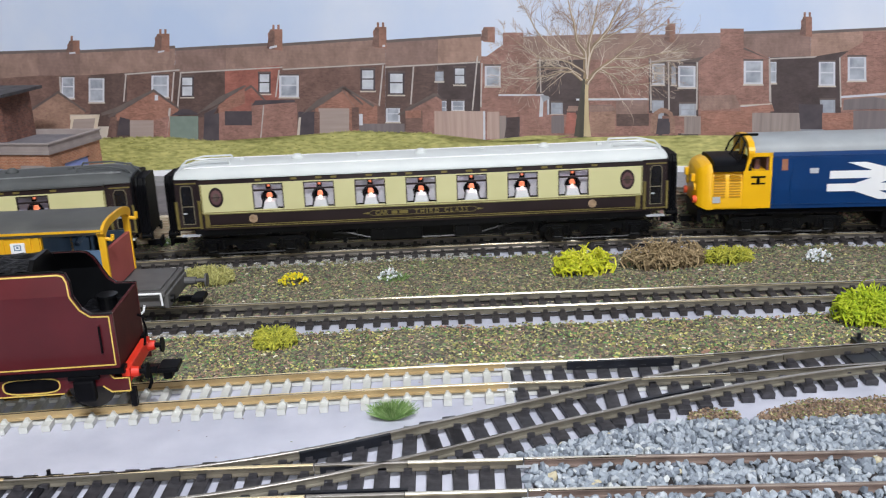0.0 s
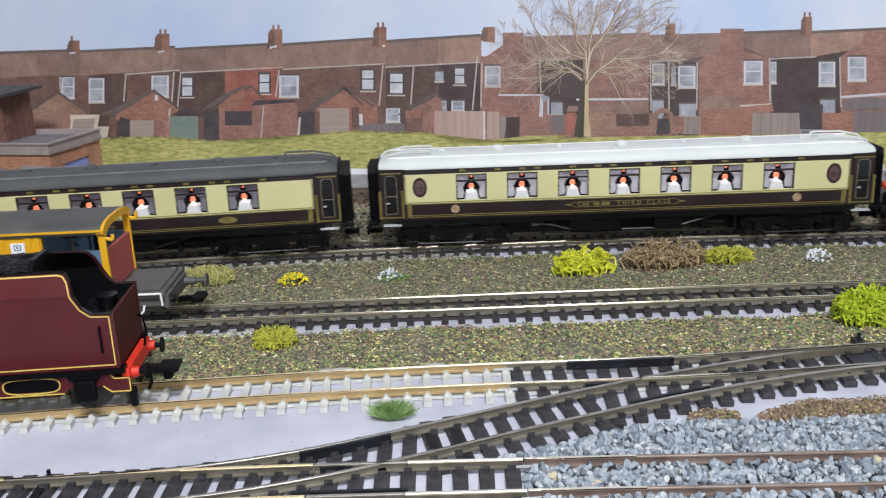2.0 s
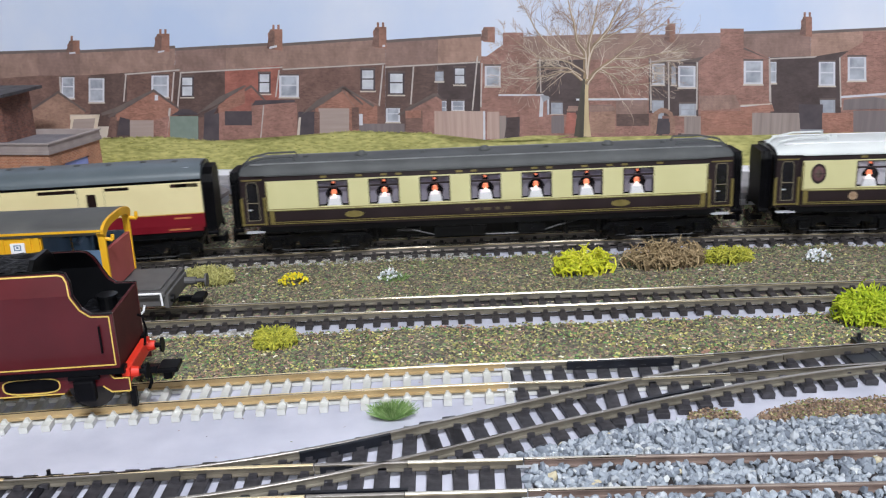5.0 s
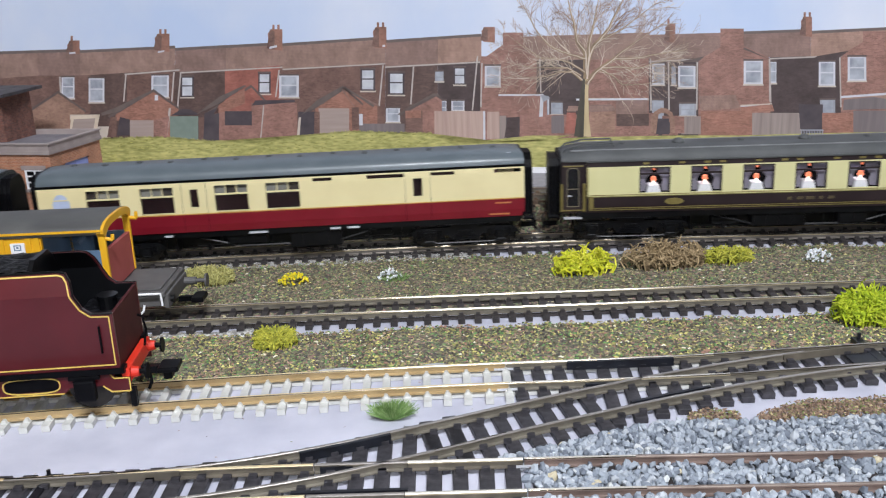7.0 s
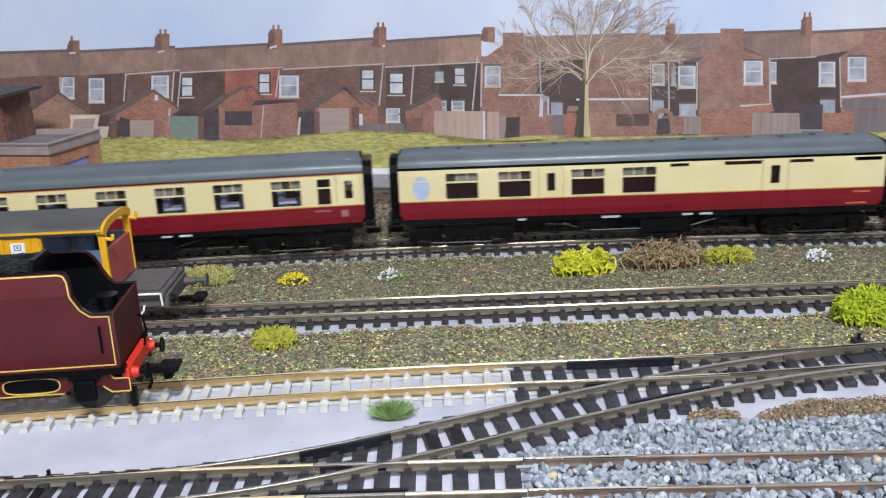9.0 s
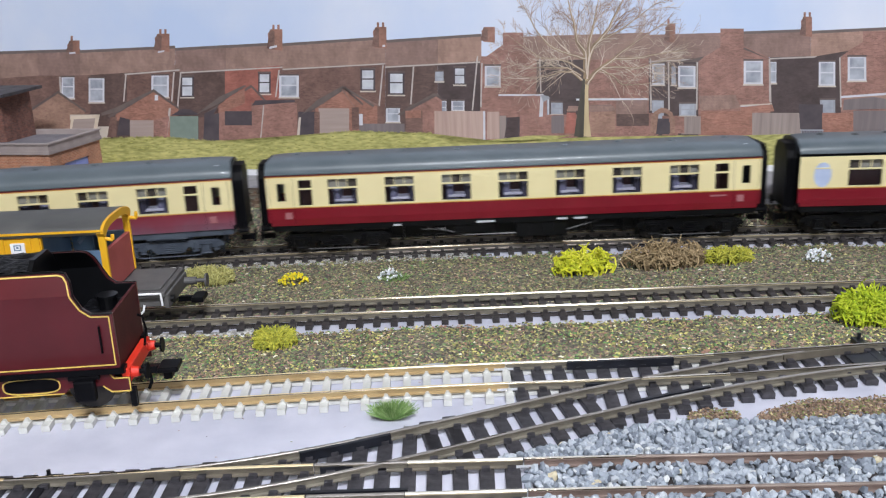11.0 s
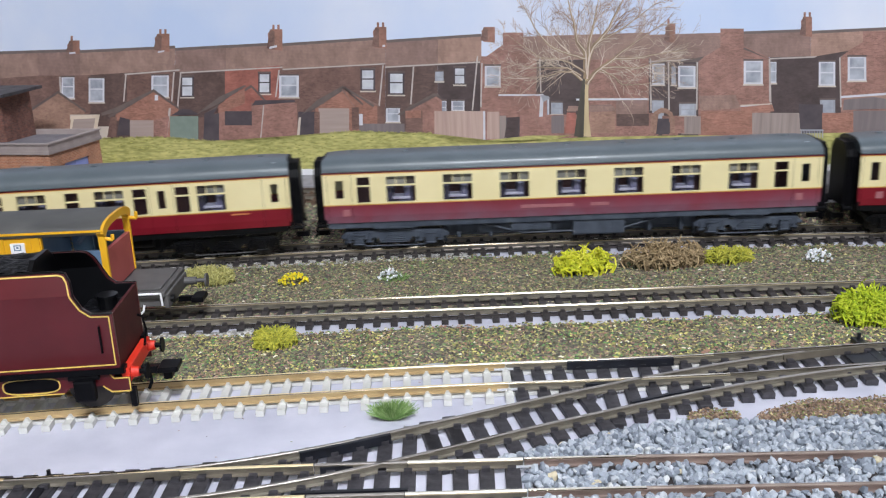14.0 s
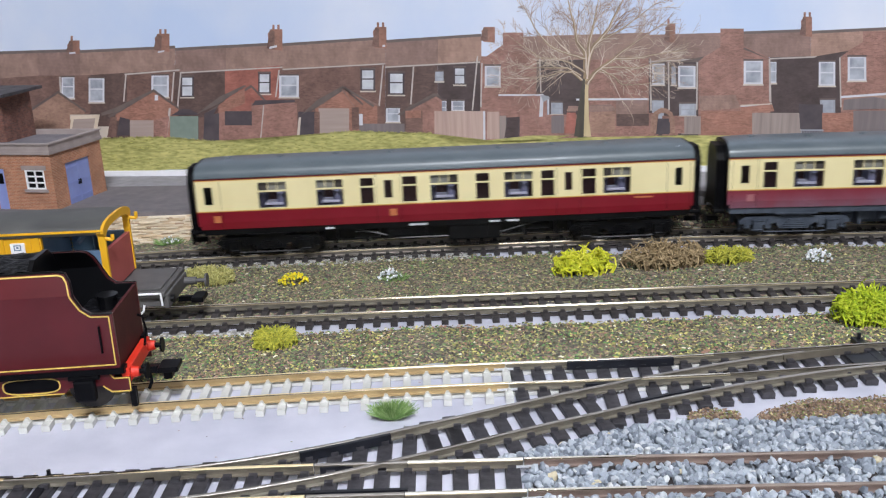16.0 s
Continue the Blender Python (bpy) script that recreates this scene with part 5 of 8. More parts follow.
flat("printed_porch_roof", GREY_P, 12, (63.8, 65.8), (65.4, 61.3), (69.6, 63.8), (68.6, 64.8))
flat("printed_side_door", BRICK_BLACK, 11, (41.3, 39.9), (49.5, 40.5), (50.7, 52.7), (43.7, 52.2))
flat("printed_lean_to", FENCE_DARK, 12, (238.3, 53.3), (261.9, 53.7), (261.3, 59.4), (254.7, 60.6), (238.4, 59.3))
flat("printed_brick_gable", BRICK_ORANGE, 11, (181, 53.3), (200.3, 53.3), (198.8, 57.1), (181.3, 56.3))
flat("printed_dark_roof", ROOFEDGE_P, 12, (180.6, 89.6), (181.3, 90.6), (195.6, 83.5), (194.6, 83.9))
flat("printed_dark_roof", ROOFEDGE_P, 12, (155.5, 82.9), (159.1, 86.1), (143.7, 83.3), (137.8, 83.2))
flat("printed_dark_roof", BRICK_BLACK, 12, (219, 82.9), (221.9, 84.6), (238.6, 87.1), (234.3, 83.5))
flat("printed_dark_fence", BLACK_P, 12, (215.4, 42.7), (227.7, 42.5), (226.2, 55.8), (213.5, 57.6))
flat("printed_baluster", GREY_P, 14, (216.2, 37.4), (216.7, 37.4), (216.4, 41.9), (215.9, 41.9))
flat("printed_baluster", GREY_P, 14, (217.7, 37.4), (218.2, 37.4), (217.9, 41.9), (217.4, 41.9))
flat("printed_baluster", GREY_P, 14, (219.2, 37.4), (219.7, 37.4), (219.4, 41.9), (218.9, 41.9))
flat("printed_baluster", GREY_P, 14, (220.7, 37.4), (221.2, 37.4), (220.9, 41.8), (220.3, 41.9))
flat("printed_baluster", GREY_P, 14, (222.1, 37.4), (222.7, 37.4), (222.3, 41.8), (221.8, 41.8))
flat("printed_baluster", GREY_P, 14, (223.6, 37.3), (224.1, 37.3), (223.8, 41.8), (223.3, 41.8))
flat("printed_baluster", GREY_P, 14, (225.1, 37.3), (225.6, 37.3), (225.3, 41.8), (224.8, 41.8))
flat("printed_baluster", GREY_P, 14, (226.6, 37.3), (227.1, 37.3), (226.8, 41.8), (226.2, 41.8))
flat("printed_baluster", GREY_P, 14, (228, 37.3), (228.6, 37.3), (228.2, 41.7), (227.7, 41.7))
flat("printed_handrail", GREY_P, 14, (215.5, 41.7), (228.3, 41.5), (228.3, 42.2), (215.4, 42.4))
flat("printed_roof_shade", RIDGE_P, 12, (-223.2, 58), (-210.7, 60.5), (-186, 72.4), (-185.8, 74), (-212, 63.4), (-222.8, 60.1))
flat("printed_roof_shade", RIDGE_P, 12, (-157.8, 57.7), (-141.2, 64.4), (-121.9, 75.1), (-123.2, 75.7), (-140.7, 68.7))
flat("printed_roof_shade", RIDGE_P, 12, (-87.3, 56.4), (-72.3, 63.1), (-58.1, 73), (-58.8, 74), (-76.1, 65.5))
flat("printed_roof_shade", RIDGE_P, 12, (-58, 73.7), (-39.3, 61.4), (-40.4, 60.2), (-56.6, 71.5))
flat("printed_roof_shade", RIDGE_P, 12, (-23.9, 56.8), (-1, 66.7), (2.8, 65.7), (1.3, 67.5), (-1.7, 68.1))
flat("printed_shadow_gap", BLACK_P, 12, (-214.5, 44.9), (-205.4, 44.8), (-203.8, 55.3), (-210.4, 57))
flat("printed_shadow_gap", BLACK_P, 12, (-154.7, 41.7), (-145.2, 41.5), (-141.8, 62.1), (-151.8, 58.3))
flat("printed_shadow_gap", BLACK_P, 12, (-89.6, 43.1), (-79.9, 43.5), (-78.6, 58.1), (-86.7, 54.1))
flat("printed_gable_wall", BRICK_ORANGE, 12, (-146.1, 57.5), (-138.5, 59.2), (-123.9, 64.1), (-122.9, 73.9), (-141.3, 63.7))
flat("printed_brick_pier", BRICK_BROWN, 13, (-79.2, 43.8), (-76.3, 43.7), (-75.1, 58.1), (-78, 58.1))
flat("printed_brick_pier", BRICK_BROWN, 13, (-55, 46.2), (-50.2, 46.5), (-49.5, 60.4), (-54, 60.4))
flat("printed_brick_box", BRICK_ORANGE, 13, (-20.2, 52.9), (-10.4, 53.1), (-10.2, 57.8), (-20, 57.7))
flat("printed_wall_light", WHITE_P, 14, (-184.7, 67.3), (-182.4, 67.3), (-181.9, 70.8), (-184.2, 70.8))
flat("printed_porch_leg", CREAM_P, 14, (-230.2, 49.3), (-227.8, 49.2), (-224.3, 58.5), (-227.1, 58.5))
flat("printed_porch_leg", CREAM_P, 14, (-247.1, 49.5), (-245.5, 49.5), (-243.0, 56.6), (-245.1, 56.6))
flat("printed_porch_beam", CREAM_P, 14, (-246.0, 55.9), (-225.0, 56.6), (-224.2, 58.9), (-244.7, 58.5))
flat("printed_porch_door", SHUTTER_P, 13, (-245.4, 49.9), (-230.1, 49.6), (-227.4, 56.7), (-243.5, 56.2))
flat("printed_brick_pier", BRICK_PURPLE, 13, (-188.9, 43.4), (-179.6, 42.5), (-176.0, 57.3), (-186.9, 54.5))
flat("printed_brick_pier", BRICK_BROWN, 13, (-221.4, 43.9), (-215.0, 43.8), (-212.6, 57.2), (-216.9, 57.2))
flat("printed_hip", BLACK_P, 13, (-175.2, 57.3), (-155.8, 57.7), (-160.8, 61.0), (-166.9, 61.5))
flat("printed_wall_cap", BLACK_P, 13, (-119.4, 62.8), (-90.8, 64.4), (-90.7, 65.8), (-116.8, 66.0))
flat("printed_flashing", WHITE_P, 14, (-239.1, 98.2), (-234.7, 98.5), (-234.6, 99.6), (-238.9, 99.3))
flat("printed_flashing", WHITE_P, 14, (-178.2, 97.3), (-174.0, 97.9), (-173.8, 98.9), (-178.1, 98.3))
flat("printed_flashing", WHITE_P, 14, (-104.3, 97.7), (-99.4, 98.6), (-99.3, 100.0), (-104.2, 99.1))
flat("printed_flashing", WHITE_P, 14, (-32.2, 96.7), (-30.5, 97.0), (-30.4, 98.3), (-32.2, 98.0))
flat("printed_gutter", WHITE_P, 14, (85.2, 61.9), (127.3, 61.4), (127.2, 62.5), (85.2, 63.0))
flat("printed_lean_to", SLATE_B, 13, (108.8, 54.7), (127.4, 54.4), (127.3, 61.4), (110.0, 61.5))
flat("printed_wall_top", SLATE_A, 13, (79.2, 55.9), (108.8, 55.4), (107.4, 58.1), (81.2, 58.6))
flat("printed_side_door", FENCE_DARK, 13, (70.2, 42.2), (77.8, 42.1), (77.8, 53.2), (70.3, 53.0))
flat("printed_lean_to", SLATE_A, 13, (158.3, 54.8), (181.4, 56.0), (177.3, 62.8), (156.7, 62.5))
flat("printed_downpipe", GUTTER_P, 14, (196.9, 59.1), (197.5, 59.0), (195.7, 83.8), (195.1, 83.8))
flat("printed_wall_cap", STONE_P, 14, (180.8, 56.7), (198.6, 57.4), (198.5, 58.0), (180.7, 57.4))


def grass_strokes():
    """Tussocks of the printed bank: short dark and light strokes over it, and a ragged upper edge."""
    rng = random.Random(31)
    crest = spline([(-307, 42.4), (-229.6, 42.8), (-185.7, 43.4), (-147, 40.2), (-120, 39.2), (-86, 42.7), (-56, 45.2), (-27, 44), (-6, 43.4)])
    for name, mat, n in (("printed_grass_strokes", GRASS_DARK_P, 420), ("printed_grass_strokes", GRASS_LIGHT_P, 380)):
        bm = bmesh.new()
        for _ in range(n):
            u = rng.uniform(-300, -4)
            w = 22 + (crest(u) - 22.5) * rng.random()
            a, h, lean = rng.uniform(0.4, 1.7), rng.uniform(0.12, 0.4), rng.uniform(-0.5, 0.5)
            bm.faces.new([bm.verts.new((u + p, -0.30, w + q)) for p, q in ((-a, -h * 0.4), (a * 0.2, -h), (a, 0.1), (lean, h))])
        part(name, bm, mat, BACK)
    bm = bmesh.new()
    for _ in range(800):
        u = rng.uniform(-300, -4)
        w, a = crest(u) - 0.5, rng.uniform(0.3, 0.8)
        bm.faces.new([bm.verts.new(p) for p in ((u - a, -0.29, w), (u + a, -0.29, w), (u + rng.uniform(-0.7, 0.7), -0.29, w + rng.uniform(0.6, 1.7)))])
    part("printed_grass_edge", bm, GRASS_P, BACK)


def printed_tree():
    """The bare tree of the print: a half-lit trunk, a few long boughs and a net of fine twigs, all in the sheet's plane."""
    rng = random.Random(21)
    trunk, lit, boughs, twigs, bright = (bmesh.new() for _ in range(5))

    def ribbon(bm, p, q, w0, w1, y):
        d = (q - p).normalized()
        n = Vector((-d.y, d.x))
        bm.faces.new([bm.verts.new((v.x, y, v.y)) for v in (p - n * w0, p + n * w0, q + n * w1, q - n * w1)])

    def twig(p, ang, length, w, depth):
        drift = rng.uniform(-0.07, 0.07)
        steps = 5
        bm, y = (bright, -0.315) if rng.random() < (0.5 if p.y < 92 else 0.15) else (twigs, -0.30)
        for i in range(steps):
            q = p + Vector((math.cos(ang), math.sin(ang))) * (length / steps)
            ribbon(bm, p, q, max(0.075, w * (1 - 0.13 * i)), max(0.07, w * (1 - 0.13 * (i + 1))), y)
            p = q
            ang += drift + rng.uniform(-0.12, 0.12)
            if depth > 0 and rng.random() < 0.62:
                twig(p, ang + rng.choice((-1, 1)) * rng.uniform(0.3, 0.75), length * rng.uniform(0.35, 0.65), w * 0.65, depth - 1)

    def bough(w, shoots, *pts):
        pts = [Vector(p) for p in pts]
        n = len(pts) - 1
        fine = []
        for i in range(n):  # wander a little between the bends
            for k in range(3):
                fine.append(pts[i].lerp(pts[i + 1], k / 3) + (Vector((rng.uniform(-0.35, 0.35), rng.uniform(-0.35, 0.35))) if k else Vector((0, 0))))
        fine.append(pts[-1])
        m = len(fine) - 1
        for i in range(m):
            a, b = 1 - 0.86 * i / m, 1 - 0.86 * (i + 1) / m
            ribbon(boughs, fine[i], fine[i + 1], w * a, w * b, -0.34)
            ribbon(bright, fine[i] + Vector((w * a * 0.4, 0)), fine[i + 1] + Vector((w * b * 0.4, 0)), w * a * 0.3, w * b * 0.3, -0.35)
        for _ in range(shoots):
            k = rng.uniform(0.15, 1.0) * m
            i = min(m - 1, int(k))
            d = fine[i + 1] - fine[i]
            ang = math.atan2(d.y, d.x) + rng.choice((-1, 1)) * rng.uniform(0.2, 0.8)
            twig(fine[i].lerp(fine[i + 1], k - i), ang, rng.uniform(8, 24) * (1.15 - 0.5 * k / m), rng.uniform(0.13, 0.24), 2)

    def outline(bm, y, *pts):
        bm.faces.new([bm.verts.new((u, y, w)) for u, w in pts])
    outline(trunk, -0.32, (83.9, 40.0), (94.2, 39.8), (92.7, 52.6), (92.3, 67.9), (92.9, 73.9), (90.5, 78.7), (88.9, 74.0), (87.6, 66.3), (85.6, 52.7))
    outline(lit, -0.33, (89.7, 39.9), (94.2, 39.8), (92.7, 52.6), (92.3, 67.9), (92.9, 73.9), (90.6, 76.6), (90.3, 67.9), (90.0, 52.6))
    bough(1.5, 18, (91.3, 71.3), (95.2, 77.2), (100.5, 81.7), (107.7, 86.2), (119.8, 86.2), (132.8, 88.1), (148.8, 90.3))
    bough(1.8, 18, (90.9, 74.6), (91.8, 84.6), (95.1, 93.7), (102.9, 102.0), (107.3, 110.8), (113.6, 122.1))
    bough(1.4, 16, (90.9, 77.3), (90.2, 90.6), (85.5, 96.6), (84.1, 105.1), (81.5, 114.9), (79.2, 123.3))
    bough(1.1, 15, (91.8, 85.3), (93.1, 97.7), (95.9, 109.3), (98.1, 122.6))
    bough(0.9, 16, (90.5, 86.6), (83.2, 88.8), (76.8, 91.0), (69.2, 95.1), (62.5, 102.5), (57.3, 111.9), (51.5, 124.3))
    bough(0.8, 14, (88.6, 74.0), (82.5, 79.2), (77.2, 79.3), (69.1, 77.2), (59.6, 75.4), (50.7, 76.9))
    bough(0.7, 14, (89.9, 78.7), (81.9, 84.2), (73.5, 87.1), (63.4, 88.0), (53.4, 94.9), (42.7, 103.2))
    bough(0.7, 10, (98.5, 80.4), (106.8, 76.3), (112.6, 70.8), (121.8, 70.6), (132.3, 71.7))
    bough(0.8, 15, (99.2, 81.1), (110.1, 81.2), (121.6, 80.2), (131.3, 82.9), (142.9, 85.2))
    bough(0.8, 15, (95.7, 94.4), (101.6, 98.1), (111.4, 103.0), (120.9, 109.7), (130.4, 117.0))
    bough(0.7, 15, (107.0, 86.2), (114.8, 91.9), (124.4, 98.7), (137.1, 106.7))
    bough(0.6, 12, (87.9, 76.7), (79.8, 81.6), (68.4, 81.9), (56.6, 82.8), (46.4, 85.1))
    part("printed_trunk", trunk, BARK_P, BACK)
    part("printed_trunk_light", lit, BARK_LIT_P, BACK)
    part("printed_branches", boughs, BOUGH_P, BACK)
    part("printed_twigs", twigs, TWIG_P, BACK)
    part("printed_sunlit_twigs", bright, TWIG_LIT_P, BACK)


grass_strokes()
printed_tree()


# ---- rolling stock ----
WHEELS = []  # every wheelset, with its place along the train


def side_y(z):
    """The coach side bellies out a little at the waist."""
    return 16.6 - 0.9 * max(0, (28 - z) / 8) ** 2 - 0.5 * max(0, (z - 40) / 8) ** 2


def coach_body(parent, half, bands, windows, slots, mats):
    """Both sides in painted bands, with the window openings cut through and their reveals."""
    bm = bmesh.new()
    holes = windows + slots
    xs = sorted({-half, half, *(round(w[i], 2) for w in holes for i in (0, 1))})
    zs = sorted({*(b[0] for b in bands), bands[-1][1], 24.5, *(w[i] for w in holes for i in (2, 3))})
    for s in (-1, 1):
        for x0, x1 in zip(xs, xs[1:]):
            for z0, z1 in zip(zs, zs[1:]):
                cx, cz = (x0 + x1) / 2, (z0 + z1) / 2
                hole = any(w[0] < cx < w[1] and w[2] < cz < w[3] for w in holes)
                if hole:
                    continue
                f = bm.faces.new([bm.verts.new((x, s * side_y(z), z)) for x, z in ((x0, z0), (x1, z0), (x1, z1), (x0, z1))])
                f.material_index = next(i for i, b in enumerate(bands) if b[0] <= cz <= b[1])
        for x0, x1, z0, z1 in holes:
            for (xa, za), (xb, zb) in (((x0, z0), (x1, z0)), ((x1, z0), (x1, z1)), ((x1, z1), (x0, z1)), ((x0, z1), (x0, z0))):
                f = bm.faces.new([bm.verts.new((x, s * (side_y(z) - d), z)) for x, z, d in ((xa, za, 0), (xb, zb, 0), (xb, zb, 1.0), (xa, za, 1.0))])
                f.material_index = next(i for i, b in enumerate(bands) if b[0] <= (z0 + z1) / 2 <= b[1])
    bmesh.ops.remove_doubles(bm, verts=bm.verts, dist=0.01)
    return part("body", bm, mats, parent)


def roof_profile(w=16.6, z0=47.0, top=54.5, n=14):
    pts = []
    for i in range(n + 1):
        a = math.pi * i / n
        c = math.cos(a)
        pts.append((-w * math.copysign(abs(c) ** 0.75, c), z0 + (top - z0) * math.sin(a) ** 0.8))
    return pts


def coach_roof(parent, half, mat, dome=0.0, ribs=0, top=53.9):
    """An arched roof; dome: how far the ends droop."""
    bm = bmesh.new()
    prof = roof_profile(top=top)
    rings = []
    xs = [-half, -half + 2, -half + 6, -half + 14, half - 14, half - 6, half - 2, half]
    for x in xs:
        d = half - abs(x)
        k = 1 - dome * max(0, 1 - d / 14) ** 2
        rings.append([bm.verts.new((x, y * (1 - (1 - k) * 0.25), 47 + (z - 47) * k)) for y, z in prof])
    for a, b in zip(rings, rings[1:]):
        for i in range(len(prof) - 1):
            bm.faces.new((a[i], b[i], b[i + 1], a[i + 1]))
    bm.faces.new(rings[0])
    bm.faces.new(rings[-1][::-1])
    bm.faces.new([v for r in (rings[0][0], rings[-1][0], rings[-1][-1], rings[0][-1]) for v in (r,)])
    o = part("roof", bm, mat, parent, smooth=True)
    for i in range(ribs):
        x = -half + (i + 0.5) * 2 * half / ribs
        b = bmesh.new()
        pr = [(y * 1.004, z + 0.12) for y, z in prof]
        prism(b, pr + [(y * 0.98, z - 0.4) for y, z in prof[::-1]], "x", x - 0.3, x + 0.3)
        part("roof_rib", b, mat, o)
    return o


WHEEL_MESH = None


def bogie(parent, x, mat, span=17.0, axles=2):
    """A bogie: shaped side frames, springs, axle boxes, bolster and its wheelsets."""
    global WHEEL_MESH
    bm = bmesh.new()
    L = span + 9
    for s in (-1, 1):
        y0, y1 = sorted((s * 11.5, s * 13.2))
        prism(bm, [(-L, 13.4), (-L + 3, 15.6), (-8, 16.0), (-5, 17.5), (5, 17.5), (8, 16.0), (L - 3, 15.6), (L, 13.4), (L, 12.2), (span + 4, 11.4), (span - 4, 11.4), (9, 12.4), (7, 9.4), (-7, 9.4), (-9, 12.4), (-span + 4, 11.4), (-span - 4, 11.4), (-L, 12.2)], "y", y0, y1)
        for ax in ((-span, span) if axles == 2 else (-span, 0, span)):
            box(bm, ax - 2.4, ax + 2.4, s * 13.2 - 0.2, s * 13.2 + s * 1.6, 9.2, 13.8, bevel=0.4)
            box(bm, ax - 3.2, ax + 3.2, *sorted((s * 12.8, s * 14.0)), 13.8, 14.8)
            rod(bm, (ax, s * 14.6, 11.5), (ax, s * 15.2, 11.5), 1.3, 10)
            for d in (-5.2, 5.2):  # coil spring and its hanger
                rod(bm, (ax + d, s * 12.9, 10.6), (ax + d, s * 12.9, 14.6), 1.1, 8)
                box(bm, ax + d - 1.5, ax + d + 1.5, *sorted((s * 12.6, s * 14.2)), 10.0, 10.7)
            for d in (-7.6, 7.6):  # brake block
                box(bm, ax + d - 0.7, ax + d + 0.7, *sorted((s * 7, s * 9.2)), 7.6, 13)
        for k in range(5):
            box(bm, -6.5 + k * 0.9, 6.5 - k * 0.9, *sorted((s * 13.2, s * 14.6)), 9.8 + k * 0.95, 10.5 + k * 0.95)
        path_rod(bm, [(-span - 3, s * 13.4, 8.8), (-span + 5, s * 13.4, 7.9), (span - 5, s * 13.4, 7.9), (span + 3, s * 13.4, 8.8)], 0.4, 5)
        box(bm, -10, 10, *sorted((s * 14.2, s * 15.6)), 17.4, 18.0)
    box(bm, -3.5, 3.5, -13, 13, 13, 17.5)
    for e in (-L + 1, L - 2):
        box(bm, e, e + 1, -12, 12, 12.4, 14.6)
    o = part("bogie", bm, mat, parent, at=(x, 0, 0))
    if WHEEL_MESH is None:
        w = bmesh.new()
        rod(w, (0, -11.5, 0), (0, 11.5, 0), 0.9, 8)
        for s in (-1, 1):
            rod(w, (0, s * 6.9, 0), (0, s * 9.2, 0), 6.5, 24)
            rod(w, (0, s * 6.3, 0), (0, s * 6.9, 0), 7.2, 24)
            for k in range(6):
                a = k * math.pi / 3
                box(w, math.cos(a) * 3.6 - 0.6, math.cos(a) * 3.6 + 0.6, s * 9.0 - 0.4, s * 9.0 + 0.5, math.sin(a) * 3.6 - 0.6, math.sin(a) * 3.6 + 0.6)
        WHEEL_MESH = finish("wheelset", w, WHEEL, True)
    for ax in ((-span, span) if axles == 2 else (-span, 0, span)):
        ws = share("wheelset", WHEEL_MESH, o, ax, 0, 11.5)
        WHEELS.append((ws, ax))
    return o


def vehicle_ends(parent, half, mat, top=53.6):
    for s in (-1, 1):
        x0, x1 = sorted((s * half, s * (half - 1.2)))
        prof = [(-16.2, 21), (16.2, 21), (16.2, 46)] + [(y * 0.96, z - 0.4) for y, z in roof_profile(top=top)[::-1]][1:-1] + [(-16.2, 46)]
        part("end_wall", prism(bmesh.new(), prof, "x", x0, x1), BLACK, parent)
        bm = bmesh.new()
        for k in range(4):
            a, b = sorted((s * (half + k * 1.3), s * (half + k * 1.3 + 0.9)))
            w = 11.4 - 0.6 * (k % 2)
            prism(bm, [(-w, 19.5), (w, 19.5), (w, 44.5), (w * 0.86, 48), (w * 0.55, top - 2.6), (-w * 0.55, top - 2.6), (-w * 0.86, 48), (-w, 44.5)], "x", a, b)
        a, b = sorted((s * half, s * (half + 4.8)))
        prism(bm, [(-10.2, 20.5), (10.2, 20.5), (10.2, 43.5), (6.6, 47.8), (-6.6, 47.8), (-10.2, 43.5)], "x", a, b)
        part("gangway", bm, BLACK, parent, "black corridor bellows")
        for y in (-11, 11):
            bm = rod(bmesh.new(), (s * half, y, 18.5), (s * (half + 4.5), y, 18.5), 1.0, 10)
            rod(bm, (s * (half + 4.5), y, 18.5), (s * (half + 5.2), y, 18.5), 2.3, 14)
            part("buffer", bm, BLACK, parent)
        bm = box(bmesh.new(), *sorted((s * half, s * (half + 7.5))), -1.2, 1.2, 11, 13.5)
        box(bm, *sorted((s * (half + 6.5), s * (half + 7.5))), -4, 4, 10.5, 15)
        part("coupling", bm, BLACK, parent)


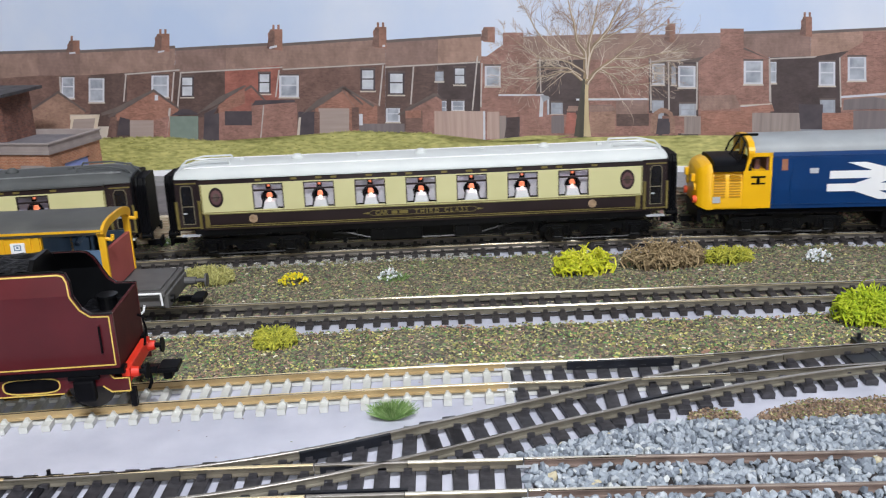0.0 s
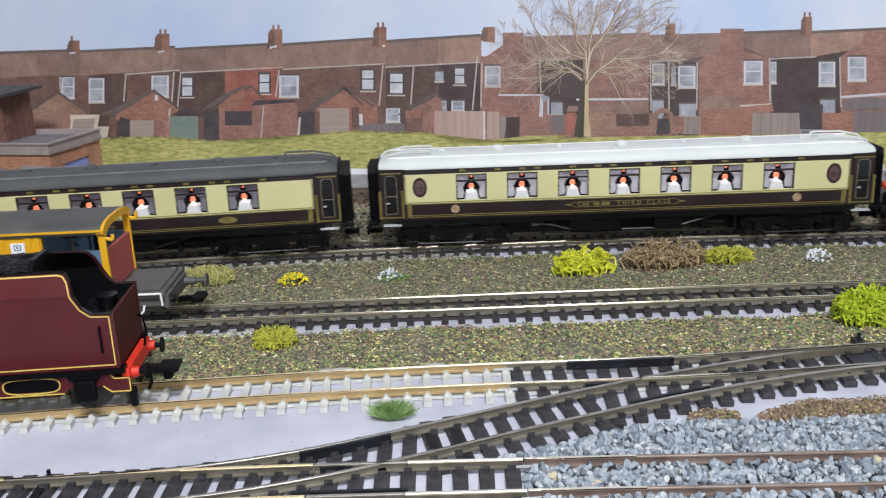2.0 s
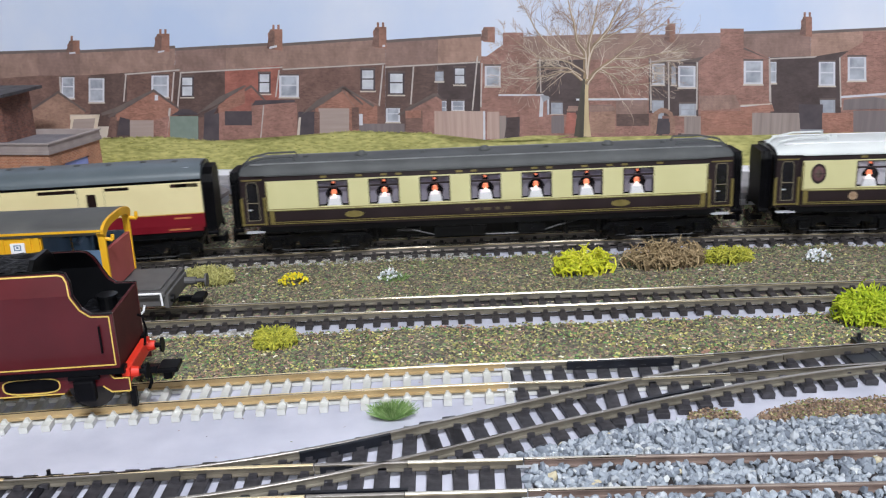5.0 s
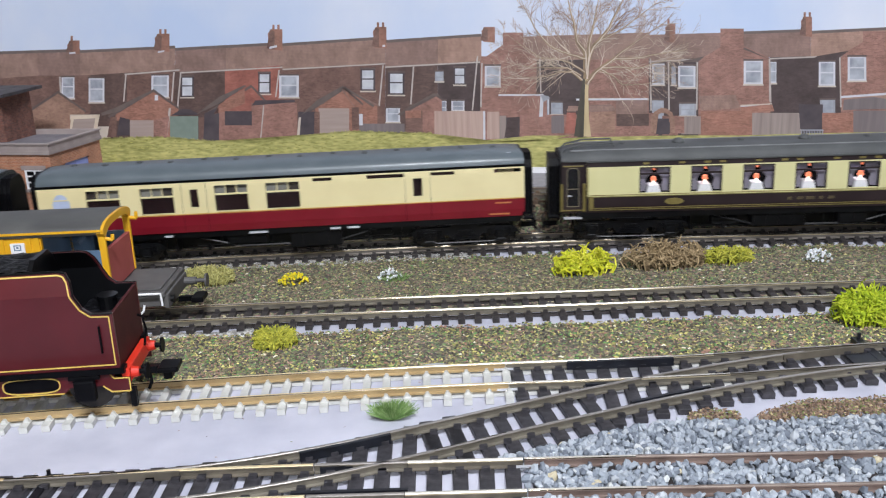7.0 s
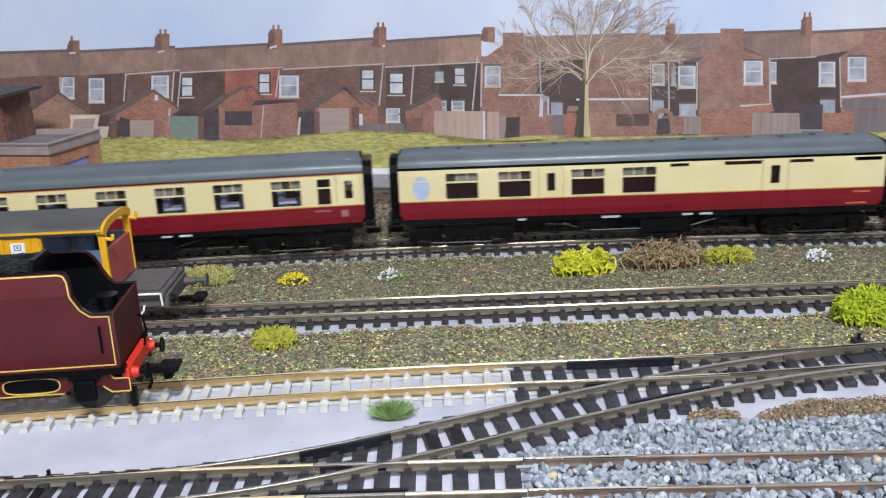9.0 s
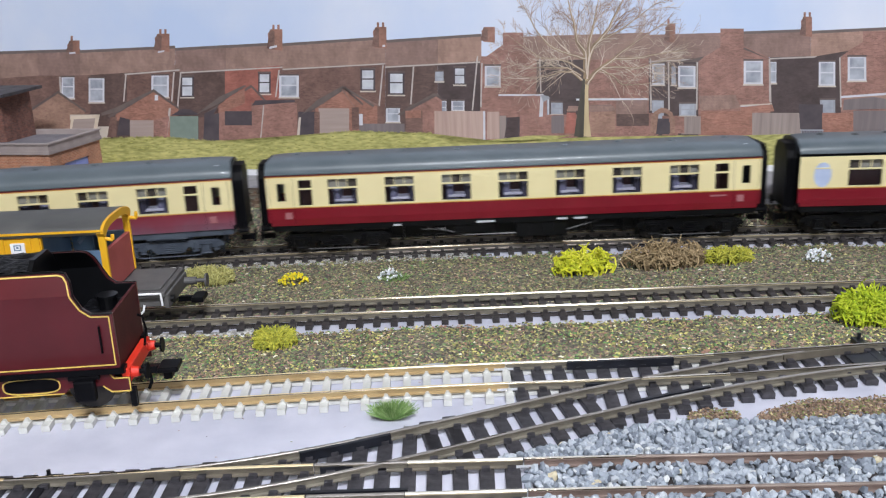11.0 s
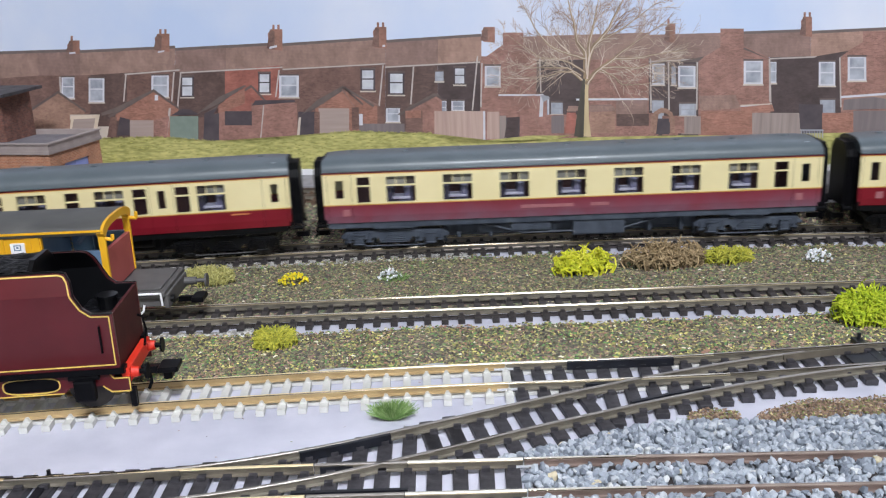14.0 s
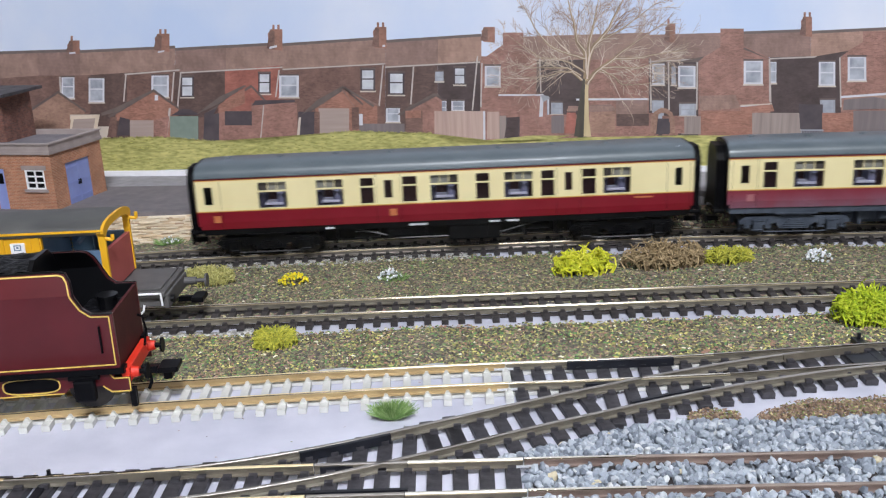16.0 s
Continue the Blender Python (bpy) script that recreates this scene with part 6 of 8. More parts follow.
def underframe(parent, half, mat, boxes, silver):
    bm = box(bmesh.new(), -half + 1, half - 1, -14.5, 14.5, 18.6, 21.0)
    for s in (-1, 1):
        box(bm, -half + 2, half - 2, s * 14.6 - 0.6, s * 14.6 + 0.6, 18.0, 21.1)
    part("solebar", bm, mat, parent)
    for s in (-1, 1):
        y = s * 13.0
        bm = path_rod(bmesh.new(), [(-46, y, 18), (-24, y, 12), (24, y, 12), (46, y, 18)], 0.5, 5)
        for x in (-24, -8, 8, 24):
            rod(bm, (x, y, 12), (x, y, 18.5), 0.5, 5)
        part("truss_rod", bm, mat, parent)
    for x, w, h in boxes:
        for s in (-1, 1):
            b = part("battery_box", bm_box(x - w / 2, x + w / 2, *sorted((s * 8, s * 14)), 18 - h, 18.4, bevel=0.4), mat, parent)
            n = max(2, int(w / 6))
            bm = bmesh.new()
            for k in range(n):  # hinged lids
                a = x - w / 2 + 0.6 + k * (w - 1.2) / n
                box(bm, a + 0.25, a + (w - 1.2) / n - 0.25, *sorted((s * 14, s * 14.35)), 18.8 - h, 17.4)
            part("box_lid", bm, mat, b)
    bm = rod(bmesh.new(), (-46, -9, 14.5), (-34, -9, 14.5), 2.6, 14)  # vacuum cylinder and brake rodding
    rod(bm, (38, -6, 14), (52, -6, 14), 2.2, 12)
    path_rod(bm, [(-60, -5, 11), (-40, -5, 10.4), (40, -5, 10.4), (60, -5, 11)], 0.45, 5)
    for x in (-56, -40, 40, 56):
        box(bm, x - 0.8, x + 0.8, -11, 11, 10, 18.4)
    part("brake_gear", bm, mat, parent)
    # black block added for the deep shade under the floor
    part("centre_sill", bm_box(-half + 36, half - 36, -5, 5, 9.6, 18.6, bevel=0.4), mat, parent)
    for x, w in silver:
        part("foot_step", bm_box(x - w / 2, x + w / 2, -16.6, -14.8, 19.0, 19.7), SILVER, parent, "short pale silver bar below the body")


def pane(parent, x0, x1, z0, z1, mat=None, depth=0.8, name="pane", sides=(-1, 1)):
    for s in sides:
        bm = bmesh.new()
        y = [s * (side_y(z) - depth) for z in (z0, z1)]
        bm.faces.new([bm.verts.new(p) for p in ((x0, y[0], z0), (x1, y[0], z0), (x1, y[1], z1), (x0, y[1], z1))])
        o = part(name, bm, mat or PANE, parent)
        o.visible_shadow = False


def lining(parent, x0, x1, z, h, mat, name="lining"):
    for s in (-1, 1):
        part(name, bm_box(x0, x1, *sorted((s * (side_y(z) - 0.2), s * (side_y(z) + 0.14))), z - h / 2, z + h / 2), mat, parent)


def plate(parent, x0, x1, z0, z1, mat, name, label=""):
    y = side_y((z0 + z1) / 2)
    for s in (-1, 1):
        part(name, bm_box(x0, x1, *sorted((s * (y - 0.2), s * (y + 0.12))), z0, z1), mat, parent, label)


def interior(parent, half, floor_mat, wall_mat, lit):
    part("floor", bm_box(-half + 1.5, half - 1.5, -15, 15, 21.2, 22), floor_mat, parent)
    part("partition", bm_box(-half + 14, half - 14, 3.5, 4.2, 22, 46.5), wall_mat, parent)
    part("inner_ceiling", bm_box(-half + 1.5, half - 1.5, -15.4, 15.4, 46.4, 46.9), wall_mat, parent)
    for s in (-1, 1):
        part("bulkhead", bm_box(*sorted((s * (half - 13), s * (half - 13.8))), -15, 15, 22, 46.4), wall_mat, parent)
    # an added glowing strip under the ceiling brightens tables and curtains
    if lit:
        part("ceiling_light", bm_box(-half + 18, half - 18, -9.5, -7.5, 45.6, 46.3), FILL_STRIP, parent, "glowing strip added to brighten the inside")


def lettering(parent, text, x, z, size, mat):
    """Raised letters on the near side, and turned round on the far side."""
    cu = bpy.data.curves.new("lettering", "FONT")
    cu.offset = 0.00007
    cu.body, cu.size, cu.extrude, cu.align_x, cu.resolution_u = text, size * M, 0.0001, "CENTER", 2
    tmp = bpy.data.objects.new("lettering", cu)
    me = bpy.data.meshes.new_from_object(tmp)
    bpy.data.objects.remove(tmp)
    me.materials.append(mat)
    for s in (-1, 1):
        o = new("lettering", me)
        o.parent = parent
        o.matrix_basis = pose(-s * x * M, s * (side_y(z) + 0.1) * M, z * M, 90, 0, 0 if s < 0 else 180)


def name_board(t):
    """A long pointed cartouche with the car's class lettered in it."""
    for s in (-1, 1):
        y = s * (side_y(26.2) + 0.05)
        pts = [(-27, 26.3), (-25, 27.6), (25, 27.6), (27, 26.3), (25, 25.0), (-25, 25.0), (-27, 26.3)]
        part("cartouche", path_rod(bmesh.new(), [(x, y, z) for x, z in pts], 0.14, 4), GOLD, t)
        for k in (-1, 1):
            part("arrow_point", prism(bmesh.new(), [(k * 27, 26.9), (k * 30, 26.3), (k * 27, 25.7)], "y", *sorted((y - s * 0.2, y + s * 0.1))), GOLD, t)
    lettering(t, "CAR", -20.6, 25.35, 3.1, GOLD)
    plate(t, -15.6, -12.8, 25.5, 27.1, GOLD, "lettering_bar")
    plate(t, -11.8, -7.6, 25.5, 27.1, GOLD, "lettering_bar")
    lettering(t, "T H I R D   C L A S S", 9.0, 25.35, 3.0, GOLD)


def pullman(label, roof_mat, ovals):
    drape = CURTAIN if ovals else CURTAIN_DIM
    t = thing("pullman_coach", label, "railway coach", group="coaches of the train")
    H, P = 122.5, 108.8
    wins = [(-83.2 + i * 25.05, -83.2 + i * 25.05 + 15.0, 30.7, 43.6) for i in range(7)]
    bands = [(21, 29.4), (29.4, 44.2), (44.2, 47.0)]
    coach_body(t, P, bands, wins, [], [UMBER, PULL_CREAM, UMBER])
    # recessed vestibules with their doors
    for s in (-1, 1):
        bm = bmesh.new()
        a, b = sorted((s * P, s * H))
        prism(bm, [(-15.2, 21), (15.2, 21), (15.4, 46.8), (-15.4, 46.8)], "x", a, b)
        v = part("vestibule", bm, UMBER, t, "dark umber entrance")
        m = s * (P + H) / 2
        for f in (-1, 1):
            d = part("door", box(bmesh.new(), m - 4.6, m + 4.6, *sorted((f * 15.2, f * 15.75)), 22, 45.4, bevel=0.3), UMBER, t)
            arch = [(m - 2.9, 24.5), (m + 2.9, 24.5), (m + 2.9, 42.2), (m + 2.0, 43.8), (m - 2.0, 43.8), (m - 2.9, 42.2)]
            part("door_light", prism(bmesh.new(), arch, "y", *sorted((f * 15.6, f * 15.9))), DOOR_GLASS, d, "dark glazed door light")
            bm = path_rod(bmesh.new(), [(px, f * 15.95, pz) for px, pz in arch + arch[:1]], 0.2, 4)
            path_rod(bm, [(m - 2.8, f * 15.95, 33.4), (m + 2.8, f * 15.95, 33.4)], 0.22, 4)
            part("light_frame", bm, FRAME_PALE, d, "thin worn frame round the door light")
            part("door_handle", box(bmesh.new(), m - 2.4, m - 0.8, *sorted((f * 15.9, f * 16.3)), 29.6, 30.3), SILVER, d, "small bright handle")
            bm = bmesh.new()
            for dx in (-5.6, 5.6):
                rod(bm, (m + dx, f * 15.7, 22), (m + dx, f * 15.7, 36), 0.8, 6)
            box(bm, m - 5, m + 5, *sorted((f * 15.3, f * 15.9)), 22.2, 22.8)
            box(bm, m - 5, m + 5, *sorted((f * 15.3, f * 15.9)), 44.6, 45.2)
            part("handrail", bm, GOLD, d, "brass handrail")
            part("step", bm_box(m - 4.5, m + 4.5, *sorted((f * 14, f * 17)), 18.2, 18.8), SILVER, d, "pale step edge")
    vehicle_ends(t, H, BLACK, 50.6)
    o = coach_roof(t, H, roof_mat, dome=0.55, top=52.7)
    for s in (-1, 1):
        part("roof_rail", path_rod(bmesh.new(), [(s * (H - 28), -8, 51.8), (s * (H - 27), -8, 54.4), (s * (H - 13), -8, 54.2), (s * (H - 4), -8, 52.2), (s * (H + 0.3), -7.5, 47)], 0.5, 6), roof_mat, o)
        part("roof_rail", path_rod(bmesh.new(), [(s * (H - 28), 2, 52.4), (s * (H - 27), 2, 55.0), (s * (H - 13), 2, 54.9), (s * (H - 4), 2, 53.0), (s * (H + 0.3), 2, 49)], 0.5, 6), roof_mat, o)
    for x in (-62, 0, 62):
        b = rod(bmesh.new(), (x, -1, 51.8), (x, -1, 53.4), 3.0, 16)
        rod(b, (x, -1, 53.4), (x, -1, 54.7), 3.0, 16, 1.7)
        part("ventilator", b, roof_mat, o, smooth=True)
    for x in (-90, -31, 31, 90):
        part("ventilator", box(bmesh.new(), x - 1.2, x + 1.2, -1.4, 1.4, 52.4, 53.7, bevel=0.4), roof_mat, o)
    b2 = bmesh.new()
    for s in (-1, 1):
        pr = sorted((py, pz) for py, pz in roof_profile(top=52.7))
        z = float(np.interp(11.4, [p[0] for p in pr], [p[1] for p in pr]))
        box(b2, -H + 6, H - 6, *sorted((s * 11.1, s * 11.7)), z - 0.4, z + 0.4)
    part("rain_strip", b2, RAIN_STRIP if roof_mat is ROOF_GREY else WHITE, o)
    b2 = bmesh.new()
    for s in (-1, 1):
        box(b2, -P, P, *sorted((s * 16.2, s * 17.0)), 46.7, 47.5)
    part("gutter", b2, roof_mat, o)
    # lining and plaques
    for z in (29.2, 30.0, 22.4, 23.3):
        lining(t, -P + 1, P - 1, z, 0.36, GOLD)
    for s in (-1, 1):
        lining(t, *sorted((s * (P - 1), s * (P - 3.2))), 26.2, 6.6, GOLD)
        lining(t, *sorted((s * (P - 0.2), s * (P - 0.7))), 36.5, 14.4, GOLD)
    for i in range(14):
        x = -78 + i * 12.3 + (3 if i % 3 else -2)
        plate(t, x - 1.5, x + 1.5, 45.0, 46.0, GOLD, "scroll", "faded gold scrollwork")
    if ovals:
        name_board(t)
    else:
        for i in range(5):
            w = 1.0 + 0.5 * (i * 7 % 3)
            plate(t, -10 + i * 5.0 - w, -10 + i * 5.0 + w, 25.4, 26.8, GOLD_DIM, "lettering_bar")
    for s in (-1, 1):
        x = s * (84 if ovals else 66)
        for f in (-1, 1):
            bm = rod(bmesh.new(), (x, f * (side_y(26) - 0.3), 26.2), (x, f * (side_y(26) + 0.18), 26.2), 2.1, 18)
            if not ovals:
                bmesh.ops.scale(bm, vec=(2.2, 1, 0.8), space=Matrix.Translation((-x, 0, -26.2)), verts=bm.verts)
            part("crest", bm, GOLD if not ovals else CREST, t, "small round crest" if ovals else "gold oval crest")
        if ovals:
            x = s * 101.2
            for f in (-1, 1):
                # the paler inner disc paints the reflection on the brown light
                for r, mt, d, nm in ((1.0, UMBER, 0.14, "oval_frame"), (0.74, INSIDE, 0.26, "oval_light"), (0.42, LENS_SHEEN, 0.34, "oval_glass")):
                    bm = bmesh.new()
                    vs = [bm.verts.new((x + 3.6 * r * math.cos(k * math.pi / 12), f * (side_y(37) + d), 37.6 + 5.0 * r * math.sin(k * math.pi / 12))) for k in range(24)]
                    bm.faces.new(vs)
                    g = bmesh.ops.extrude_face_region(bm, geom=bm.faces[:])
                    bmesh.ops.translate(bm, vec=(0, -f * 0.5, 0), verts=[v for v in g["geom"] if isinstance(v, bmesh.types.BMVert)])
                    part(nm, bm, mt, t)
                part("oval_bar", bm_box(x - 2.4, x + 2.4, *sorted((f * (side_y(37) + 0.2), f * (side_y(37) + 0.4))), 37.4, 37.8), UMBER, t)
    # windows, each with curtains, table and lamp
    interior(t, P, INSIDE, SEAT_DARK, True)
    for (x0, x1, z0, z1), f in [(w, f) for w in wins for f in (-1, 1)]:
        bm = bmesh.new()
        y = sorted((f * (side_y(40) - 0.7), f * (side_y(40) + 0.1)))
        box(bm, x0, x1, *y, 39.8, 40.7)
        for xa in (x0, x1 - 0.5):
            box(bm, xa, xa + 0.5, *y, z0, z1)
        box(bm, x0, x1, *y, z1 - 0.5, z1)
        w = part("window_frame", bm, UMBER, t)
        pane(w, x0, x1, z0, z1, sides=(f,))
        c = (x0 + x1) / 2
        for s in (-1, 1):
            e = x0 if s < 0 else x1
            bm = prism(bmesh.new(), [(e, 31), (e - s * 3.4, 31.2), (e - s * 3.9, 34), (e - s * 3.2, 36.4), (e - s * 4.4, 38.6), (e - s * 6.0, 39.8), (e - s * 6.2, 43.4), (e, 43.4)], "y", *sorted((f * 13.6, f * 14.2)))
            part("curtain", bm, drape, w, "pale tied-back curtain" if ovals else "dim lilac tied-back curtain")
        bm = box(bmesh.new(), c - 3.3, c + 3.3, *sorted((f * 7.5, f * 14.2)), 29.5, 34.0, bevel=0.3)
        bmesh.ops.scale(bm, vec=(1.12, 1, 1), space=Matrix.Translation((-c, 0, 0)), verts=[v for v in bm.verts if v.co.z < 31])
        bmesh.ops.scale(bm, vec=(0.78, 1, 1), space=Matrix.Translation((-c, 0, 0)), verts=[v for v in bm.verts if v.co.z > 33])
        for xa, xb in ((x0 + 3, c - 1.5), (c + 1.5, x1 - 3)):
            part("blind", bm_box(xa, xb, *sorted((f * 13.4, f * 13.8)), 41.0, 43.2), drape, w, "frosted vent")
        part("ceiling_lamp", rod(bmesh.new(), (c, f * 13.2, 41.4), (c, f * 13.2, 42.4), 0.65, 10), LAMP_RED, w, "small glowing orange lamp")
        part("tablecloth", bm, CLOTH, w, "white tablecloth")
        part("lamp_base", rod(bmesh.new(), (c, f * 12.5, 33.8), (c, f * 12.5, 36.2), 0.9, 10, 0.7), LAMP_WHITE, w, "glowing table lamp base")
        part("lampshade", rod(bmesh.new(), (c, f * 12.5, 36.1), (c, f * 12.5, 38.0), 1.5, 12, 1.0), LAMP_RED, w, "glowing orange lampshade")
        for s in (-1, 1):
            bm = box(bmesh.new(), c + s * 5.0 - 1.6, c + s * 5.0 + 1.6, *sorted((f * 5.5, f * 13)), 22, 37.5, bevel=0.9)
            box(bm, *sorted((c + s * 1.8, c + s * 6.5)), *sorted((f * 5.5, f * 13)), 22, 29, bevel=0.6)
            part("armchair", bm, SEAT_DARK, w, "dark armchair at the table")
    underframe(t, P + 6, UNDER, [(-14, 26, 6.5), (22, 14, 6)], [])
    for x in (-86.5, 86.5):
        bogie(t, x, UNDER, span=19.5)
    return t


def sliding_window(t, x0, x1, z0, z1, f, bar_mat, lights=3, bar=39.6):
    """A coach window on one side, with a sliding vent above a glazing bar."""
    bm = bmesh.new()
    y = sorted((f * (side_y(40) - 0.9), f * (side_y(40) + 0.18)))
    box(bm, x0 - 0.5, x1 + 0.5, *y, bar - 0.35, bar + 0.35)
    box(bm, x0 - 0.25, x0, *y, z0, z1)
    box(bm, x1, x1 + 0.25, *y, z0, z1)
    box(bm, x0 - 0.25, x1 + 0.25, *y, z0 - 0.25, z0)
    for k in range(1, lights):
        x = x0 + (x1 - x0) * k / lights
        box(bm, x - 0.2, x + 0.2, *sorted((f * (side_y(42) - 0.9), f * (side_y(42) - 0.2))), bar, z1)
    w = part("window_frame", bm, bar_mat, t)
    pane(w, x0, x1, z0, z1, sides=(f,))
    for k in range(lights if lights > 1 else 0):  # some slid half open, so darker
        d = (x1 - x0) / lights
        shut = (int(x0 * 7) + k * 5) % 3
        pane(w, x0 + k * d, x0 + (k + 1) * d, bar, z1, VENT_GLASS if shut else VENT_DARK, 1.6 + 0.2 * k, "vent_light", (f,))
    return w


def coach(label, half, wins, doors, slots, low, cream, under, lit_marks, oval=None, seats=True, lining_red=True, mark=None, marks=(), bars=(), seat_side=1):
    t = thing("coach", label, "railway coach", group="coaches of the train")
    bands = [(21, 30.2), (30.2, 46.0), (46.0, 47.0)]
    W = [(a, b, 31.2, 44.0) for a, b in wins]
    D = [(a, b, 33.6, 42.6) for a, b in doors]
    coach_body(t, half, bands, W + D, slots, [low, cream, low if lining_red else BLACK])
    o = coach_roof(t, half, ROOF_BLUE, dome=0.12, ribs=0)
    b2 = bmesh.new()
    for s in (-1, 1):
        box(b2, -half, half, *sorted((s * 16.2, s * 16.95)), 46.9, 47.4)
    part("gutter", b2, ROOF_BLUE if lining_red else BLACK, o)
    for i in range(9 if lining_red else 14):
        n = 9 if lining_red else 14
        x = -half + 14 + i * (2 * half - 28) / (n - 1)
        part("ventilator", box(bmesh.new(), x - 1.3, x + 1.3, -0.8 - 3 * (i % 2), 1.8 - 3 * (i % 2), 53.2, 54.5, bevel=0.4), ROOF_BLUE if lining_red else ROOF_GREY, o)
    part("roof_rail", path_rod(bmesh.new(), [(half - 16, -12, 51.9), (half - 6, -11.5, 52.2)], 0.35), SILVER, o)
    lining(t, -half, half, 30.3, 0.5, LINE_GOLD)
    if lining_red:
        lining(t, -half, half, 45.8, 0.4, LINE_GOLD)
    vehicle_ends(t, half, BLACK)
    interior(t, half, INSIDE, INSIDE, False)
    for (x0, x1, z0, z1), f in [(w, f) for w in W for f in (-1, 1)]:
        wide = x1 - x0 > 9
        w = sliding_window(t, x0, x1, z0, z1, f, cream, 3 if wide else 1)
        c = (x0 + x1) / 2
        if seats and wide:
            # the paler seat also stands in for a bluish reflection in the pane
            for s, m in ((seat_side, SEAT_REFLECTION), (-seat_side, SEAT)):
                a = 1.4 if s == seat_side else 4.0
                bm = box(bmesh.new(), *sorted((c + s * a, c + s * (a + 3.6))), *sorted((f * 4, f * 13.6)), 22, 38.4, bevel=1.0)
                box(bm, *sorted((c + s * (a - 2.6), c + s * a)), *sorted((f * 4, f * 13.6)), 22, 31.5, bevel=0.6)
                part("seat", bm, m, w, "blue-grey moulded seat")
            part("table", bm_box(c - 4.4, c + 4.4, *sorted((f * 7, f * 14.4)), 32.0, 33.2, bevel=0.2), TABLE, w, "pale lilac table")
    for x0, x1, z0, z1 in D:
        d = part("door_light", bm_box(x0 - 0.7, x1 + 0.7, -side_y(38) + 0.4, -side_y(38) + 0.9, z0 - 0.5, z0), cream, t)
        pane(d, x0, x1, z0, z1)
        for f in (-1, 1):
            for xx in (x0 - 4, x1 + 4):
                part("door_seam", rod(bmesh.new(), (xx, f * side_y(35), 22), (xx, f * side_y(35), 45.5), 0.1, 4), BLACK, d)
    for x in lit_marks:
        plate(t, x - 1.7, x + 1.7, 24.6, 28.0, mark or INSIGNIA, "insignia", "small square transfer")
    for x, w, z in marks:
        plate(t, x - w / 2, x + w / 2, z - 0.4, z + 0.4, mark or INSIGNIA, "lettering_bar")
    for x, w in bars:
        plate(t, x - w / 2, x + w / 2, 25.6, 27.2, mark or INSIGNIA, "lettering_bar")
    if oval is not None:
        for f in (-1, 1):
            bm = bmesh.new()
            vs = [bm.verts.new((oval + 4.2 * math.cos(k * math.pi / 12), f * (side_y(37) + 0.12), 37 + 6.2 * math.sin(k * math.pi / 12))) for k in range(24)]
            bm.faces.new(vs)
            g = bmesh.ops.extrude_face_region(bm, geom=bm.faces[:])
            bmesh.ops.translate(bm, vec=(0, -f * 0.5, 0), verts=[v for v in g["geom"] if isinstance(v, bmesh.types.BMVert)])
            o2 = part("oval_window", bm, FROST, t, "frosted oval window")
            part("glazing_bar", bm_box(oval - 4.2, oval + 4.2, *sorted((f * (side_y(37) + 0.1), f * (side_y(37) + 0.3))), 40.0, 40.6), cream, o2)
    underframe(t, half, under, [(-20, 20, 5), (14, 26, 8)], [(-58, 4), (-14, 9), (24, 5), (33, 6)] if under is UNDER else [])
    for x in (-88.5, 88.5):
        bogie(t, x, under, span=18.0)
    return t


